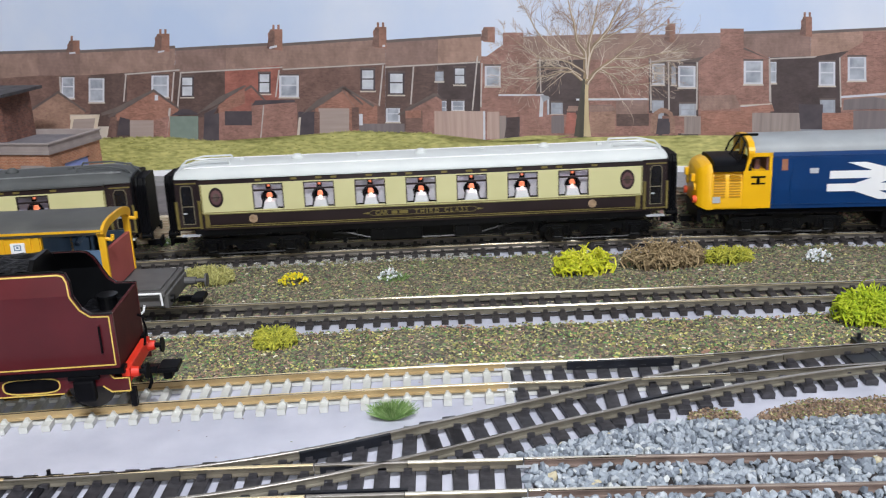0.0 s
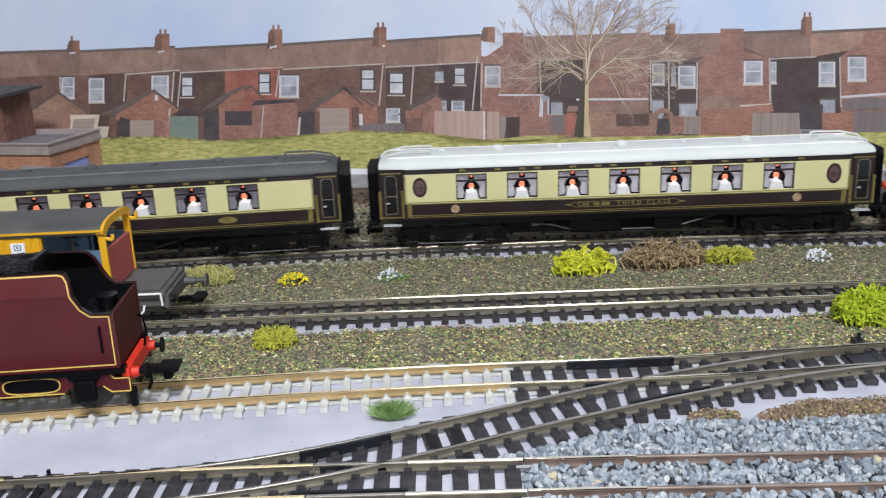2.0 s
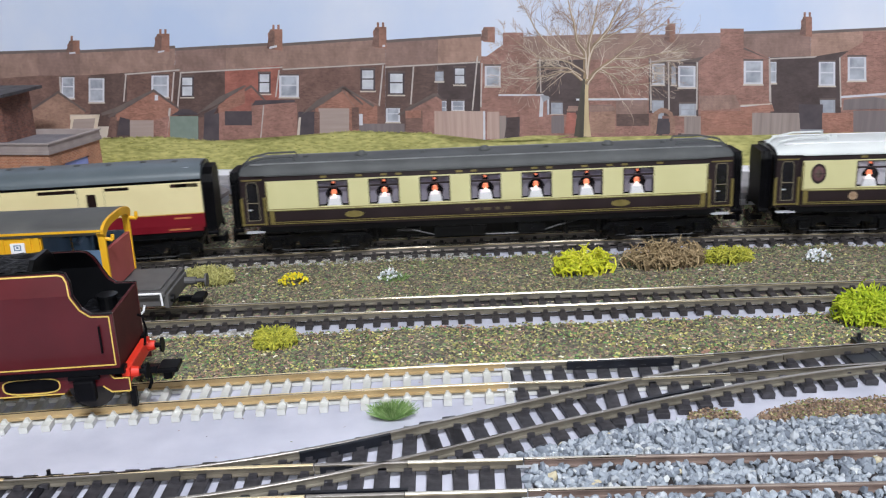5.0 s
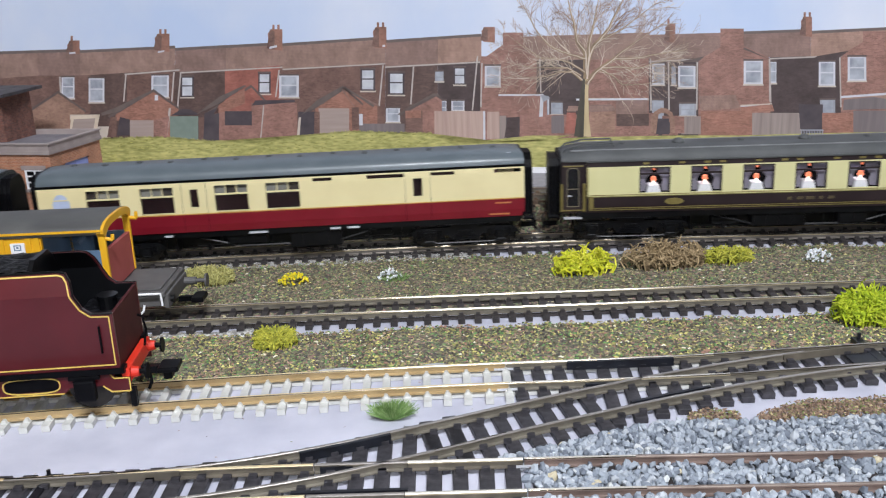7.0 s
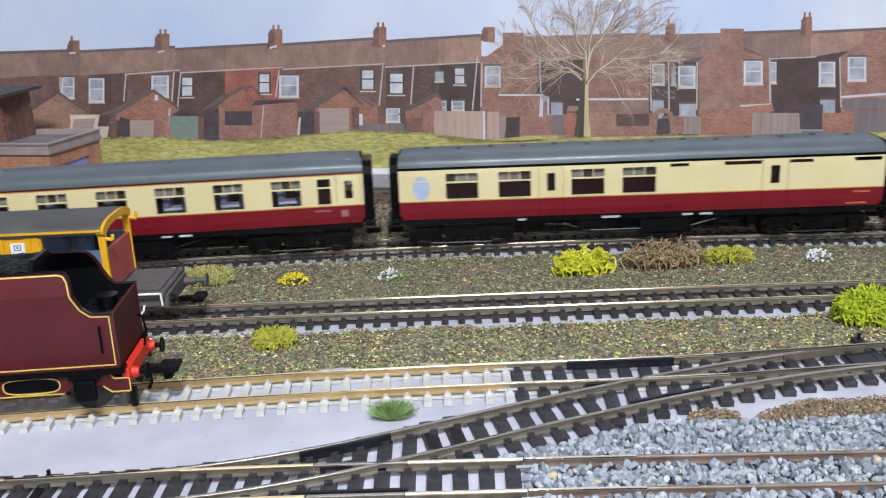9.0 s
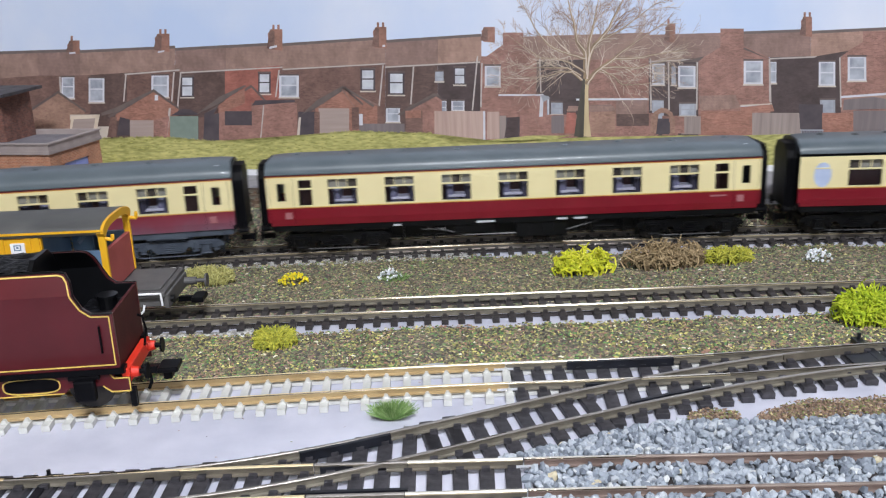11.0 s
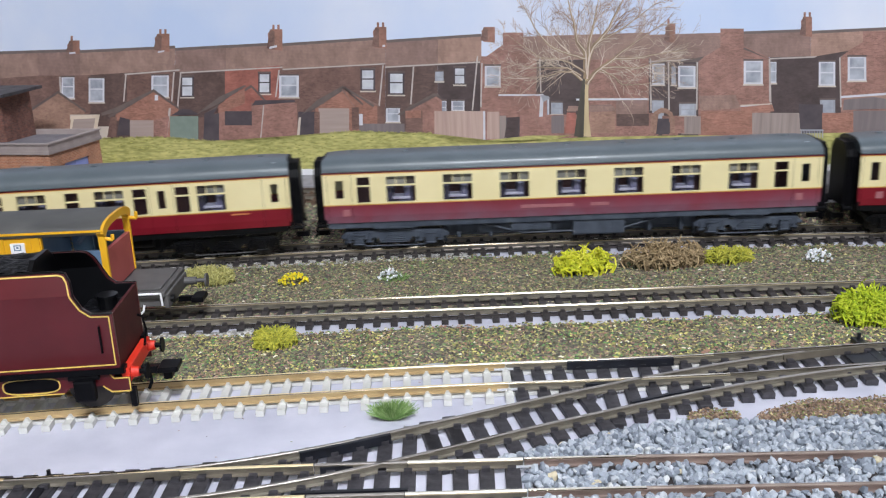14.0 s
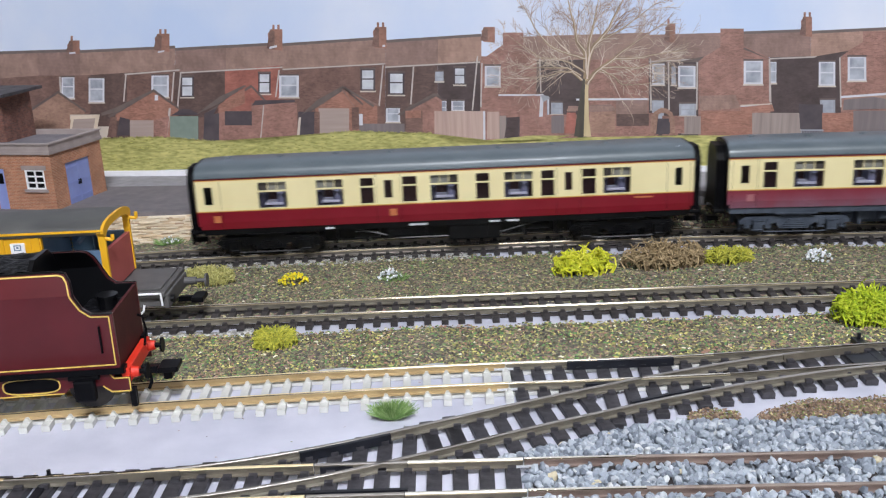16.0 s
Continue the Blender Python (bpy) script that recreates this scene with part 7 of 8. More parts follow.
def locomotive():
    """A blue diesel with a full yellow bonnet and cab at each end."""
    t = thing("diesel_locomotive", "blue model diesel locomotive with yellow nose ends", "locomotive", group="coaches of the train")
    H = 117.2
    prof = [(-16, 20.5), (16, 20.5), (16.6, 30), (16.4, 46), (15.6, 48.6), (-15.6, 48.6), (-16.4, 46), (-16.6, 30)]
    part("body", prism(bmesh.new(), prof, "x", -81.5, 81.5), BLUE, t, "blue painted body")
    rp = roof_profile(15.6, 48.4, 55.0)
    part("roof", prism(bmesh.new(), rp, "x", -91, 91), LOCO_ROOF, t, "light grey roof", smooth=True)
    for s in (-1, 1):
        # nose: a rounded bonnet, then the cab
        bm = bmesh.new()
        rings = []
        for d, w, top in ((0, 11.0, 38.5), (1.4, 13.6, 41.6), (4, 15.4, 43.4), (7.5, 16, 44.0), (7.9, 16.1, 40.0), (30, 16.3, 40.2)):
            x = -H + d
            pts = [(-w, 20.5 + (1.5 if d < 2 else 0)), (w, 20.5 + (1.5 if d < 2 else 0)), (w, top - 5), (w * 0.8, top - 0.8), (0, top + 0.4), (-w * 0.8, top - 0.8), (-w, top - 5)]
            rings.append([bm.verts.new((s * -x * -1 if s < 0 else -x, y, z)) for y, z in pts])
        if s < 0:
            for r in rings:
                for v in r:
                    v.co.x = -abs(v.co.x)
        for a, b in zip(rings, rings[1:]):
            for i in range(7):
                bm.faces.new((a[i], a[(i + 1) % 7], b[(i + 1) % 7], b[i]))
        bm.faces.new(rings[0])
        bm.faces.new(rings[-1])
        bmesh.ops.bevel(bm, geom=[e for e in bm.edges if e.calc_length() > 6], offset=0.7, segments=2, affect="EDGES")
        nose = part("nose", bm, YELLOW, t, "yellow painted nose", smooth=True)
        part("nose_top", prism(bmesh.new(), [(-16.0, 39.6), (16.0, 39.6), (15.4, 42.6), (12.6, 44.4), (6, 45.2), (-6, 45.2), (-12.6, 44.4), (-15.4, 42.6)], "x", *sorted((s * (H - 8), s * (H - 26)))), BLACK, nose, "black bonnet top", smooth=True)
        # cab with its raked windscreen
        bm = bmesh.new()
        prism(bm, [(s * (H - 22), 21), (s * 81.5, 21), (s * 81.5, 39.8), (s * (H - 22), 39.8)], "y", -16.5, 16.5)
        cab = part("cab", bm, YELLOW, t, "yellow cab side")
        bm = bmesh.new()
        for f in (-1, 1):
            y = sorted((f * 16.4, f * 15.0))
            prism(bm, [(s * 94.6, 39.8), (s * 93.2, 39.8), (s * 91.0, 48.4), (s * 92.6, 48.4)], "y", *y)
            prism(bm, [(s * 83, 39.8), (s * 81.5, 39.8), (s * 81.5, 48.4), (s * 83, 48.4)], "y", *y)
            prism(bm, [(s * 92.6, 46.8), (s * 81.5, 46.8), (s * 81.5, 48.6), (s * 92.6, 48.6)], "y", *y)
        arch = roof_profile(16.4, 47.0, 55.4)
        prism(bm, arch + [(y * 0.84, z - 1.9) for y, z in arch[::-1]], "x", *sorted((s * 93, s * 90)))
        prism(bm, [(-1, 44.8), (1, 44.8), (1, 54), (-1, 54)], "x", *sorted((s * 93.6, s * 91)))
        part("cab_frame", bm, YELLOW, cab, "yellow window surround")
        bm = bmesh.new()
        bm.faces.new([bm.verts.new(p) for p in ((s * 97.2, -14.6, 44.4), (s * 97.2, 14.6, 44.4), (s * 93.4, 10.6, 52.8), (s * 93.4, -10.6, 52.8))])
        part("windscreen", bm, PANE, cab, "clear windscreen")
        bm = bmesh.new()
        for f in (-1, 1):
            path_rod(bm, [(s * 97.2, f * 14.6, 44.4), (s * 95.6, f * 13.8, 49.0), (s * 93.6, f * 10.4, 52.8), (s * 93.0, 0, 54.4)], 0.5, 6)
        path_rod(bm, [(s * 97.2, -14.6, 44.4), (s * 98.4, 0, 45.4), (s * 97.2, 14.6, 44.4)], 0.4, 6)
        path_rod(bm, [(s * 98.4, 0, 45.4), (s * 93.2, 0, 54.4)], 0.5, 6)
        part("windscreen_frame", bm, BLACK, cab, "black windscreen frame")
        part("cab_inside", bm_box(*sorted((s * 82, s * 84)), -15, 15, 38, 48), INSIDE, cab)
        part("driver_seat", bm_box(*sorted((s * 86, s * 89)), -12, -6, 38, 45, bevel=0.8), INSIDE, cab)
        part("horn", rod(bmesh.new(), (s * 95, -4, 55.6), (s * 86, -4, 55.6), 0.7), BLACK, cab)
        for f in (-1, 1):
            bm = bmesh.new()
            for k in range(9):
                for g in (0, 1):
                    x = 109.0 - g * 7.4
                    box(bm, *sorted((s * x, s * (x - 5.4))), *sorted((f * 15.8, f * 16.6)), 27 + k * 1.35 - 0.3, 27 + k * 1.35 + 0.3)
            part("grille", bm, LOUVRE, nose, "yellow louvred grille")
            part("lamp", rod(bmesh.new(), (s * (H - 3), f * 9, 31), (s * (H + 0.6), f * 9, 31), 2.2, 14), YELLOW, nose)
            part("marker", rod(bmesh.new(), (s * (H - 3), f * 11, 25), (s * (H + 1.2), f * 11, 25), 1.9, 14), ORANGE, nose, "orange-red buffer")
            part("lamp_bracket", bm_box(*sorted((s * (H - 1), s * (H + 1.8))), *sorted((f * 6.5, f * 9.5)), 33.6, 37.4, bevel=0.3), YELLOW, nose, "small yellow lamp box")
            part("sign", bm_box(*sorted((s * 109.6, s * 105.8)), *sorted((f * 16.3, f * 16.7)), 24.0, 27.2), SILVER, nose, "small pale sign")
            b4 = bm_box(*sorted((s * 91.4, s * 84.6)), *sorted((f * 16.5, f * 16.62)), 36.2, 37.2)
            box(b4, *sorted((s * 91.4, s * 84.6)), *sorted((f * 16.5, f * 16.62)), 33.0, 33.8)
            box(b4, *sorted((s * 88.8, s * 87.2)), *sorted((f * 16.5, f * 16.62)), 33.8, 36.2)
            part("crest", b4, BLACK, cab, "black depot emblem")
        part("buffer_beam", bm_box(*sorted((s * (H - 3), s * (H - 1))), -14, 14, 14, 20.6), BLACK, t)
        part("coupling", bm_box(*sorted((s * (H - 1), s * (H + 5))), -2, 2, 11, 14), BLACK, t)
    for f in (-1, 1):
        y = sorted((f * 16.4, f * 16.7))
        bm = bmesh.new()
        for x0, x1, z in ((-54, 30, 37), (-55, 28, 30.6)):
            prism(bm, [(x0, z - 1.9), (x1, z - 1.9), (x1, z + 1.9), (x0, z + 1.9)], "y", *y)
        prism(bm, [(-22, 38.9), (-34, 38.9), (-46, 43.0), (-37, 43.0)], "y", *y)
        prism(bm, [(-22, 35.1), (-34, 35.1), (-42, 32.5), (-30, 32.5)], "y", *y)
        prism(bm, [(-30, 28.7), (-42, 28.7), (-30, 24.4), (-20, 24.4)], "y", *y)
        part("emblem", bm, WHITE, t, "white painted arrow shape")
        part("number_plate", bm_box(-63.6, -59.4, *y, 38.0, 40.6), SILVER, t, "pale square plate")
        part("door_window", bm_box(-77, -74.2, *y, 39.8, 45.4), DULL_ORANGE, t, "small orange-lit window")
        part("louvre", bm_box(40, 70, *y, 34, 44), BLACK, t)
        bm = bmesh.new()
        for x in (-79.4, -71.6, 71.6, 79.4):  # cab door edges and grab rails
            rod(bm, (x, f * 16.55, 22), (x, f * 16.5, 47), 0.14, 4)
            rod(bm, (x - 0.9, f * 16.9, 28), (x - 0.9, f * 16.8, 37), 0.22, 5)
        for z in (22.6, 46.6):
            box(bm, -81, 81, *sorted((f * 16.2, f * 16.5)), z - 0.2, z + 0.2)
        part("door_edges", bm, BLUE, t)
    part("fuel_tank", bm_box(-26, 26, -13, 13, 8.5, 20, bevel=1), BLACK, t)
    part("solebar", bm_box(-114, 114, -14, 14, 17.5, 20.6), BLACK, t)
    for x in (-72, 72):
        bogie(t, x, UNDER, span=20, axles=3)
    return t


FIRST = pullman("umber and cream Pullman coach with a white roof, lamps lit", ROOF_WHITE, True)
SECOND = pullman("umber and cream Pullman coach with a dark grey roof, lamps lit", ROOF_GREY, False)
THIRD = coach("crimson and cream brake coach with a frosted oval window", 118.6,
              [(-95.2, -79.4), (-69.2, -53.4), (-33.4, -17.4), (-8.4, 7.8)], [(-45.4, -41.5), (63.6, 68)],
              [(14.5, 23.7, 43.5, 45.2), (41, 59, 43.4, 45.3), (72.5, 84, 43.5, 45.2), (103.7, 117, 43.4, 45.3)],
              CRIMSON, CREAM, UNDER, [], oval=-107.5, seats=False, lining_red=False, marks=[(108, 8, 28.2), (106, 10, 22.4)])
BIG = [(i * 28.0 - 7.1, i * 28.0 + 7.1) for i in range(-3, 4)]
ENDS = [(-105.7, -99.3), (99.3, 105.7)]
FOURTH = coach("clean crimson and cream open coach with seven wide windows", 121.8, BIG + ENDS, [(-116.5, -112.5), (112.5, 116.5)], [],
               CRIMSON, CREAM, UNDER, [-111.5, 112], marks=[(101, 8, 28)], mark=DUST_MARK, seat_side=-1)
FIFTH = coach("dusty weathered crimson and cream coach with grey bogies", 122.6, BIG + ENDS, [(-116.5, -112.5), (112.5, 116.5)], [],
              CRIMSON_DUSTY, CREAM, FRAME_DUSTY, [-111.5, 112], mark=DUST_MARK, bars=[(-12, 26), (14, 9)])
SIXTH = coach("crimson and cream buffet coach at the train's tail", 122.8,
              [(-91.8, -78), (-63.2, -50.2), (-41.6, -35.2), (-21, -14), (-7.1, 6.3), (15.3, 21.7), (29.2, 43), (47.3, 53.7), (67.6, 74.2), (78, 91.4)],
              [(-118.5, -114.5), (-30, -26), (59, 62.6), (113.5, 117)], [], CRIMSON, CREAM, UNDER, [-113, -26], marks=[(98, 9, 28.6)])
LOCO = locomotive()


# ---- standing stock ----
def tender():
    """The maroon tender on the loop; its own x runs towards its rear end."""
    t = thing("locomotive_tender", "maroon steam locomotive tender with yellow lining and coal", "locomotive tender", -106, cream_line(-106), 0, 3.6)
    W = 15.6
    edge = [(0, 21.4), (0, 40), (-6.5, 40.2), (-9.0, 42.2), (-11, 46), (-12.2, 50.5), (-13.8, 52.9), (-16, 53.4), (-150, 53.4), (-150, 21.4)]
    for s in (-1, 1):
        y = sorted((s * W, s * (W - 1.0)))
        bend = 46.6
        lower = edge[:5] + [(-11.2, bend), (-150, bend), (-150, 21.4)]
        upper = [(-11.2, bend), (-12.2, 50.5), (-13.8, 52.9), (-16, 53.4), (-150, 53.4), (-150, bend)]

        def lean(bm):
            """The sheet bends inwards above the waist."""
            for v in bm.verts:
                v.co.y -= s * 0.6 * max(0.0, v.co.z - bend)
            return bm
        o = part("side_sheet", prism(bmesh.new(), lower, "y", *y), MAROON, t, "glossy maroon side sheet")
        part("upper_sheet", lean(prism(bmesh.new(), upper, "y", *y)), MAROON, o, "maroon panel leaning inwards")
        for pts in (lower, upper):
            inner = [(x - (0.35 if x > -100 else 0), z) for x, z in pts]
            part("inner_sheet", lean(prism(bmesh.new(), inner, "y", *sorted((s * (W - 1.0), s * (W - 1.4))))), UNDER, o, "black inner face")
        bm = bmesh.new()
        line = [(-1.2, 22.6), (-1.2, 39), (-6.8, 39.2), (-9.8, 41.6), (-12, 45.6), (-12.3, 46.6), (-13.2, 50.2), (-14.4, 52), (-16, 52.5), (-150, 52.5)]
        path_rod(bm, [(x, s * (W + 0.02), z) for x, z in line], 0.28, 4)
        path_rod(bm, [(-1.2, s * (W + 0.02), 22.6), (-150, s * (W + 0.02), 22.6)], 0.28, 4)
        part("lining", lean(bm), LINE_YELLOW, o, "thin yellow lining")
        part("top_bead", lean(path_rod(bmesh.new(), [(x, s * W, z) for x, z in edge[1:5] + upper[:5]], 0.35, 6)), UNDER, o)
        part("handrail", rod(bmesh.new(), (-4.6, s * (W + 0.6), 27), (-4.6, s * (W + 0.6), 36), 0.4), BLACK, o)
        # outside frame with lightening holes
        bm = bmesh.new()
        prism(bm, [(-150, 19.4), (-3.6, 19.4), (-2.6, 17.6), (2.2, 17.6), (2.2, 12.6), (-4, 12.6), (-7, 15), (-17, 15), (-19, 13), (-150, 13)], "y", *sorted((s * 13.4, s * 14.6)))
        fr = part("frame", bm, MAROON, t, "maroon outside frame")
        for x in (-12.0, -52, -92):
            bm = box(bmesh.new(), x - 3.4, x + 3.4, *sorted((s * 14.2, s * 17)), 10.5, 18, bevel=0.8)
            box(bm, x - 5, x + 5, *sorted((s * 14.4, s * 16)), 17.8, 19.2, bevel=0.3)
            part("axle_box", bm, BLACK, fr, "black axle box")
        bm = bmesh.new()
        for x in (-29, -71):
            n = 20
            pts = [(x + 9 * math.copysign(abs(math.cos(a)) ** 0.6, math.cos(a)), s * 14.62, 16.4 + 2.6 * math.copysign(abs(math.sin(a)) ** 0.7, math.sin(a))) for a in (2 * math.pi * k / n for k in range(n + 1))]
            path_rod(bm, pts, 0.28, 4)
        path_rod(bm, [(-4.0, s * 14.62, 19.2), (-2.8, s * 14.62, 17.4), (2.0, s * 14.62, 17.4), (2.0, s * 14.62, 12.8), (-4.0, s * 14.62, 12.8), (-6.6, s * 14.62, 15.0)], 0.28, 4)
        path_rod(bm, [(-150, s * 14.62, 13.2), (-19, s * 14.62, 13.2)], 0.28, 4)
        part("frame_lining", bm, LINE_YELLOW, fr)
        for x in (-29, -71):
            part("frame_hole", box(bmesh.new(), x - 8.4, x + 8.4, *sorted((s * 14.3, s * 14.66)), 14.3, 18.6, bevel=0.1), BLACK, fr, "dark frame opening")
        part("footplate", bm_box(-150, 1.2, *sorted((s * 12, s * 16)), 19.4, 21.3), BLACK, fr)
        # buffers
        bm = rod(bmesh.new(), (2, s * 11, 17.8), (4.6, s * 11, 17.8), 2.0, 14, 1.6)
        part("buffer_stock", bm, BUFFER_RED, t, "red buffer stock")
        bm = rod(bmesh.new(), (4.6, s * 11, 17.8), (6.6, s * 11, 17.8), 0.9, 10)
        rod(bm, (6.6, s * 11, 17.8), (7.3, s * 11, 17.8), 2.7, 18)
        part("buffer", bm, BLACK, t)
    part("rear_panel", bm_box(-1.1, -0.1, -W + 1, W - 1, 21.4, 39.6), MAROON_DULL, t, "dark maroon rear panel")
    part("tank_top", bm_box(-16, -0.8, -W + 1.4, W - 1.4, 34, 35.2), COAL, t, "black tank top")
    part("coal_bulkhead", prism(bmesh.new(), [(-14.2, 23), (-14.2, 46.6), (-10.4, 53), (-6, 56.2), (6, 56.2), (10.4, 53), (14.2, 46.6), (14.2, 23)], "x", -26, -24.5), UNDER, t)
    b = rod(bmesh.new(), (-7, 4, 35), (-7, 4, 39), 3.2, 16)
    rod(b, (-7, 4, 39), (-7, 4, 40), 3.6, 16)
    part("water_filler", b, UNDER, t)
    bm = bmesh.new()
    rng = random.Random(3)
    g = {}
    for i in range(44):
        for j in range(10):
            x, y = -150 + i * 2.9, -10.3 + j * 20.6 / 9
            g[i, j] = bm.verts.new((x, y, 52.4 + 2.4 * math.cos(y / 14 * 1.4) + rng.uniform(-0.9, 0.9)))
    for i in range(43):
        for j in range(9):
            bm.faces.new((g[i, j], g[i + 1, j], g[i + 1, j + 1], g[i, j + 1]))
    part("coal", bm, COAL, t, "moulded black coal load")
    part("buffer_beam", bm_box(-0.4, 2.2, -14.2, 14.2, 15.2, 20.2, bevel=0.3), BUFFER_RED, t, "red buffer beam")
    bm = bm_box(2, 9, -1.4, 1.4, 12.6, 15)
    box(bm, 8, 15, -4.2, 4.2, 13.4, 15.2, bevel=0.5)
    box(bm, 9.5, 12.5, -2.6, 2.6, 10.4, 13.6, bevel=0.4)
    part("coupling", bm, BLACK, t, "black tension-lock coupling")
    bm = bmesh.new()
    path_rod(bm, [(2.4, 0, 15), (4.5, 0, 14), (4.8, 0, 9), (3.6, 0, 6.5)], 0.6)
    path_rod(bm, [(2.4, 6, 20), (3.6, 6, 26), (3.2, 5, 31), (2, 4, 32)], 0.45)
    box(bm, 1.5, 3.4, -14.6, -12.6, 7, 13.4)
    part("hose", bm, BLACK, t)
    part("body_floor", bm_box(-150, -0.5, -14.4, 14.4, 19.4, 21.4), BLACK, t)
    for x in (-12.0, -52, -92):
        w = rod(bmesh.new(), (x, -8.8, 12.5), (x, -6.4, 12.5), 7.5, 24)
        rod(w, (x, 6.4, 12.5), (x, 8.8, 12.5), 7.5, 24)
        rod(w, (x, -12, 12.5), (x, 12, 12.5), 1, 8)
        part("wheelset", w, WHEEL, t, smooth=True)


def brake_van():
    """A goods brake van: roofed veranda cabin, with a long open deck at the end."""
    t = thing("brake_van", "yellow and red goods brake van with grey roof and open deck", "railway wagon", -134, mid_line(-132), 0, 0.6)
    W = 16.0
    pr = roof_profile(W + 1.4, 46.4, 50.4)
    low = [(y * 0.965, z - 1.2) for y, z in pr[::-1]]
    part("roof", prism(bmesh.new(), pr + low, "x", -110, -0.4), VAN_ROOF, t, "dull grey arched roof", smooth=True)
    for x in (-1.6, 0.0):
        arch = roof_profile(W + 1.3, 45.8, 50.4)
        part("roof_arch", prism(bmesh.new(), arch + [(y * 0.86, z - 3.0) for y, z in arch[::-1]], "x", x - 0.6, x + 0.8), VAN_YELLOW, t, "yellow end arch")
    for s in (-1, 1):
        y = sorted((s * W, s * (W - 1.6)))
        part("pillar", bm_box(-2.2, 0.6, *y, 21, 47.8, bevel=0.2), VAN_YELLOW, t, "yellow corner pillar")
        bm = bmesh.new()
        path_rod(bm, [(0.5, s * (W - 1), 43.2), (3.2, s * (W - 1), 42.6), (3.4, s * (W - 1), 44.8)] if s < 0 else [(0.5, s * (W - 1), 44.0), (3.6, s * (W - 1), 43.6), (3.8, s * (W - 1), 46.4)], 0.8, 6)
        part("lamp_iron", bm, VAN_YELLOW, t, "yellow lamp bracket")
        c = part("cabin_side", bm_box(-110, -24.6, *y, 21, 47.2), VAN_YELLOW, t, "yellow boarded cabin side")
        bm = bmesh.new()
        for k in range(5):
            box(bm, -110, -25, *sorted((s * W, s * (W + 0.25))), 22 + k * 5.1, 26.6 + k * 5.1)
        part("boarding", bm, VAN_YELLOW, c)
        bm = bmesh.new()
        for x in (-26, -29.4, -40):
            box(bm, x - 0.9, x + 0.9, *sorted((s * W, s * (W + 0.7))), 21, 47.4)
        part("strapping", bm, VAN_YELLOW, c)
        part("notice", bm_box(-36.6, -31.0, *sorted((s * W, s * (W + 0.8))), 39.0, 43.2), WHITE, c, "white notice plate")
        bm = bmesh.new()
        for q in ((-35.2, -32.4, 42.2, 42.5), (-35.2, -32.4, 40.3, 40.6), (-35.2, -34.9, 40.6, 42.2), (-32.7, -32.4, 40.6, 42.2), (-34.2, -33.4, 41.1, 41.8)):
            box(bm, q[0], q[1], *sorted((s * W, s * (W + 0.95))), q[2], q[3])
        part("notice_mark", bm, VAN_BLUE, c, "small square mark")
        part("veranda_side", bm_box(-26, -2, *y, 21, 38.5), VAN_BLUE, t, "slate-blue veranda panel")
        part("roof_edge", bm_box(-110, 0.6, *sorted((s * W, s * (W + 1.5))), 46.5, 47.4), VAN_YELLOW, t)
    part("cabin_end", bm_box(-27, -25.6, -W + 1, W - 1, 21, 48.5), VAN_BLUE, t, "slate-blue cabin end")
    part("veranda_post", bm_box(-13, -12, 4, 5.2, 21, 47), VAN_BLUE, t)
    part("stove_pipe", rod(bmesh.new(), (-16, -2, 38), (-12, 6, 44), 1.2), VAN_BLUE, t)
    part("veranda_end", bm_box(-1.6, 0.2, -W + 0.4, W - 0.4, 21, 38.0), VAN_RED, t, "oxide red end panel")
    part("deck", bm_box(-110, 21, -W, W, 17.8, 20.2, bevel=0.3), VAN_DECK, t, "dark grey open deck")
    part("weight", bm_box(0.6, 19, -W + 2, W - 2, 20.2, 21.0, bevel=0.3), VAN_DECK, t)
    for s in (-1, 1):
        part("handrail", path_rod(bmesh.new(), [(0, s * (W + 0.5), 19.6), (19.5, s * (W + 0.5), 19.6), (19.8, s * (W + 0.5), 14.5)], 0.45, 6), WHITE, t, "white handrail")
        part("brake_lever", path_rod(bmesh.new(), [(4, s * (W + 0.8), 9), (9, s * (W + 0.8), 10), (12, s * (W + 0.8), 12.6), (12.6, s * (W + 0.8), 15)], 0.5, 6), WHITE, t, "white brake lever")
    part("solebar", bm_box(-110, 20.4, -W + 2, W - 2, 13.5, 17.8), VAN_DECK, t)
    part("buffer_beam", bm_box(20.2, 22, -W + 1, W - 1, 12.8, 18.6, bevel=0.2), VAN_DECK, t)
    bm = rod(bmesh.new(), (22, 11, 15.6), (27, 11, 15.6), 1.7, 12)
    rod(bm, (27, 11, 15.6), (31, 11, 15.6), 0.9, 10)
    rod(bm, (31, 11, 15.6), (31.8, 11, 15.6), 3.0, 16)
    part("buffer", bm, VAN_DECK, t, "the one grey buffer left on its beam")
    part("buffer_stub", rod(bmesh.new(), (21.8, -11, 15.6), (23.4, -11, 15.6), 1.7, 12), UNDER, t, "black socket of a lost buffer")
    bm = bm_box(22, 29, -1.2, 1.2, 10.6, 12.6)
    box(bm, 28, 33, -4.5, 4.5, 10.8, 13.0, bevel=0.4)
    part("coupling", bm, BLACK, t)
    for x in (-10, -90):
        w = rod(bmesh.new(), (x, -8.8, 11.5), (x, -6.4, 11.5), 6.5, 24)
        rod(w, (x, 6.4, 11.5), (x, 8.8, 11.5), 6.5, 24)
        rod(w, (x, -13, 11.5), (x, 13, 11.5), 1.6, 8)
        part("wheelset", w, WHEEL, t, smooth=True)
        part("axle_guard", bm_box(x - 4, x + 4, -14.2, -12.6, 8.6, 14), VAN_DECK, t)


tender()
brake_van()


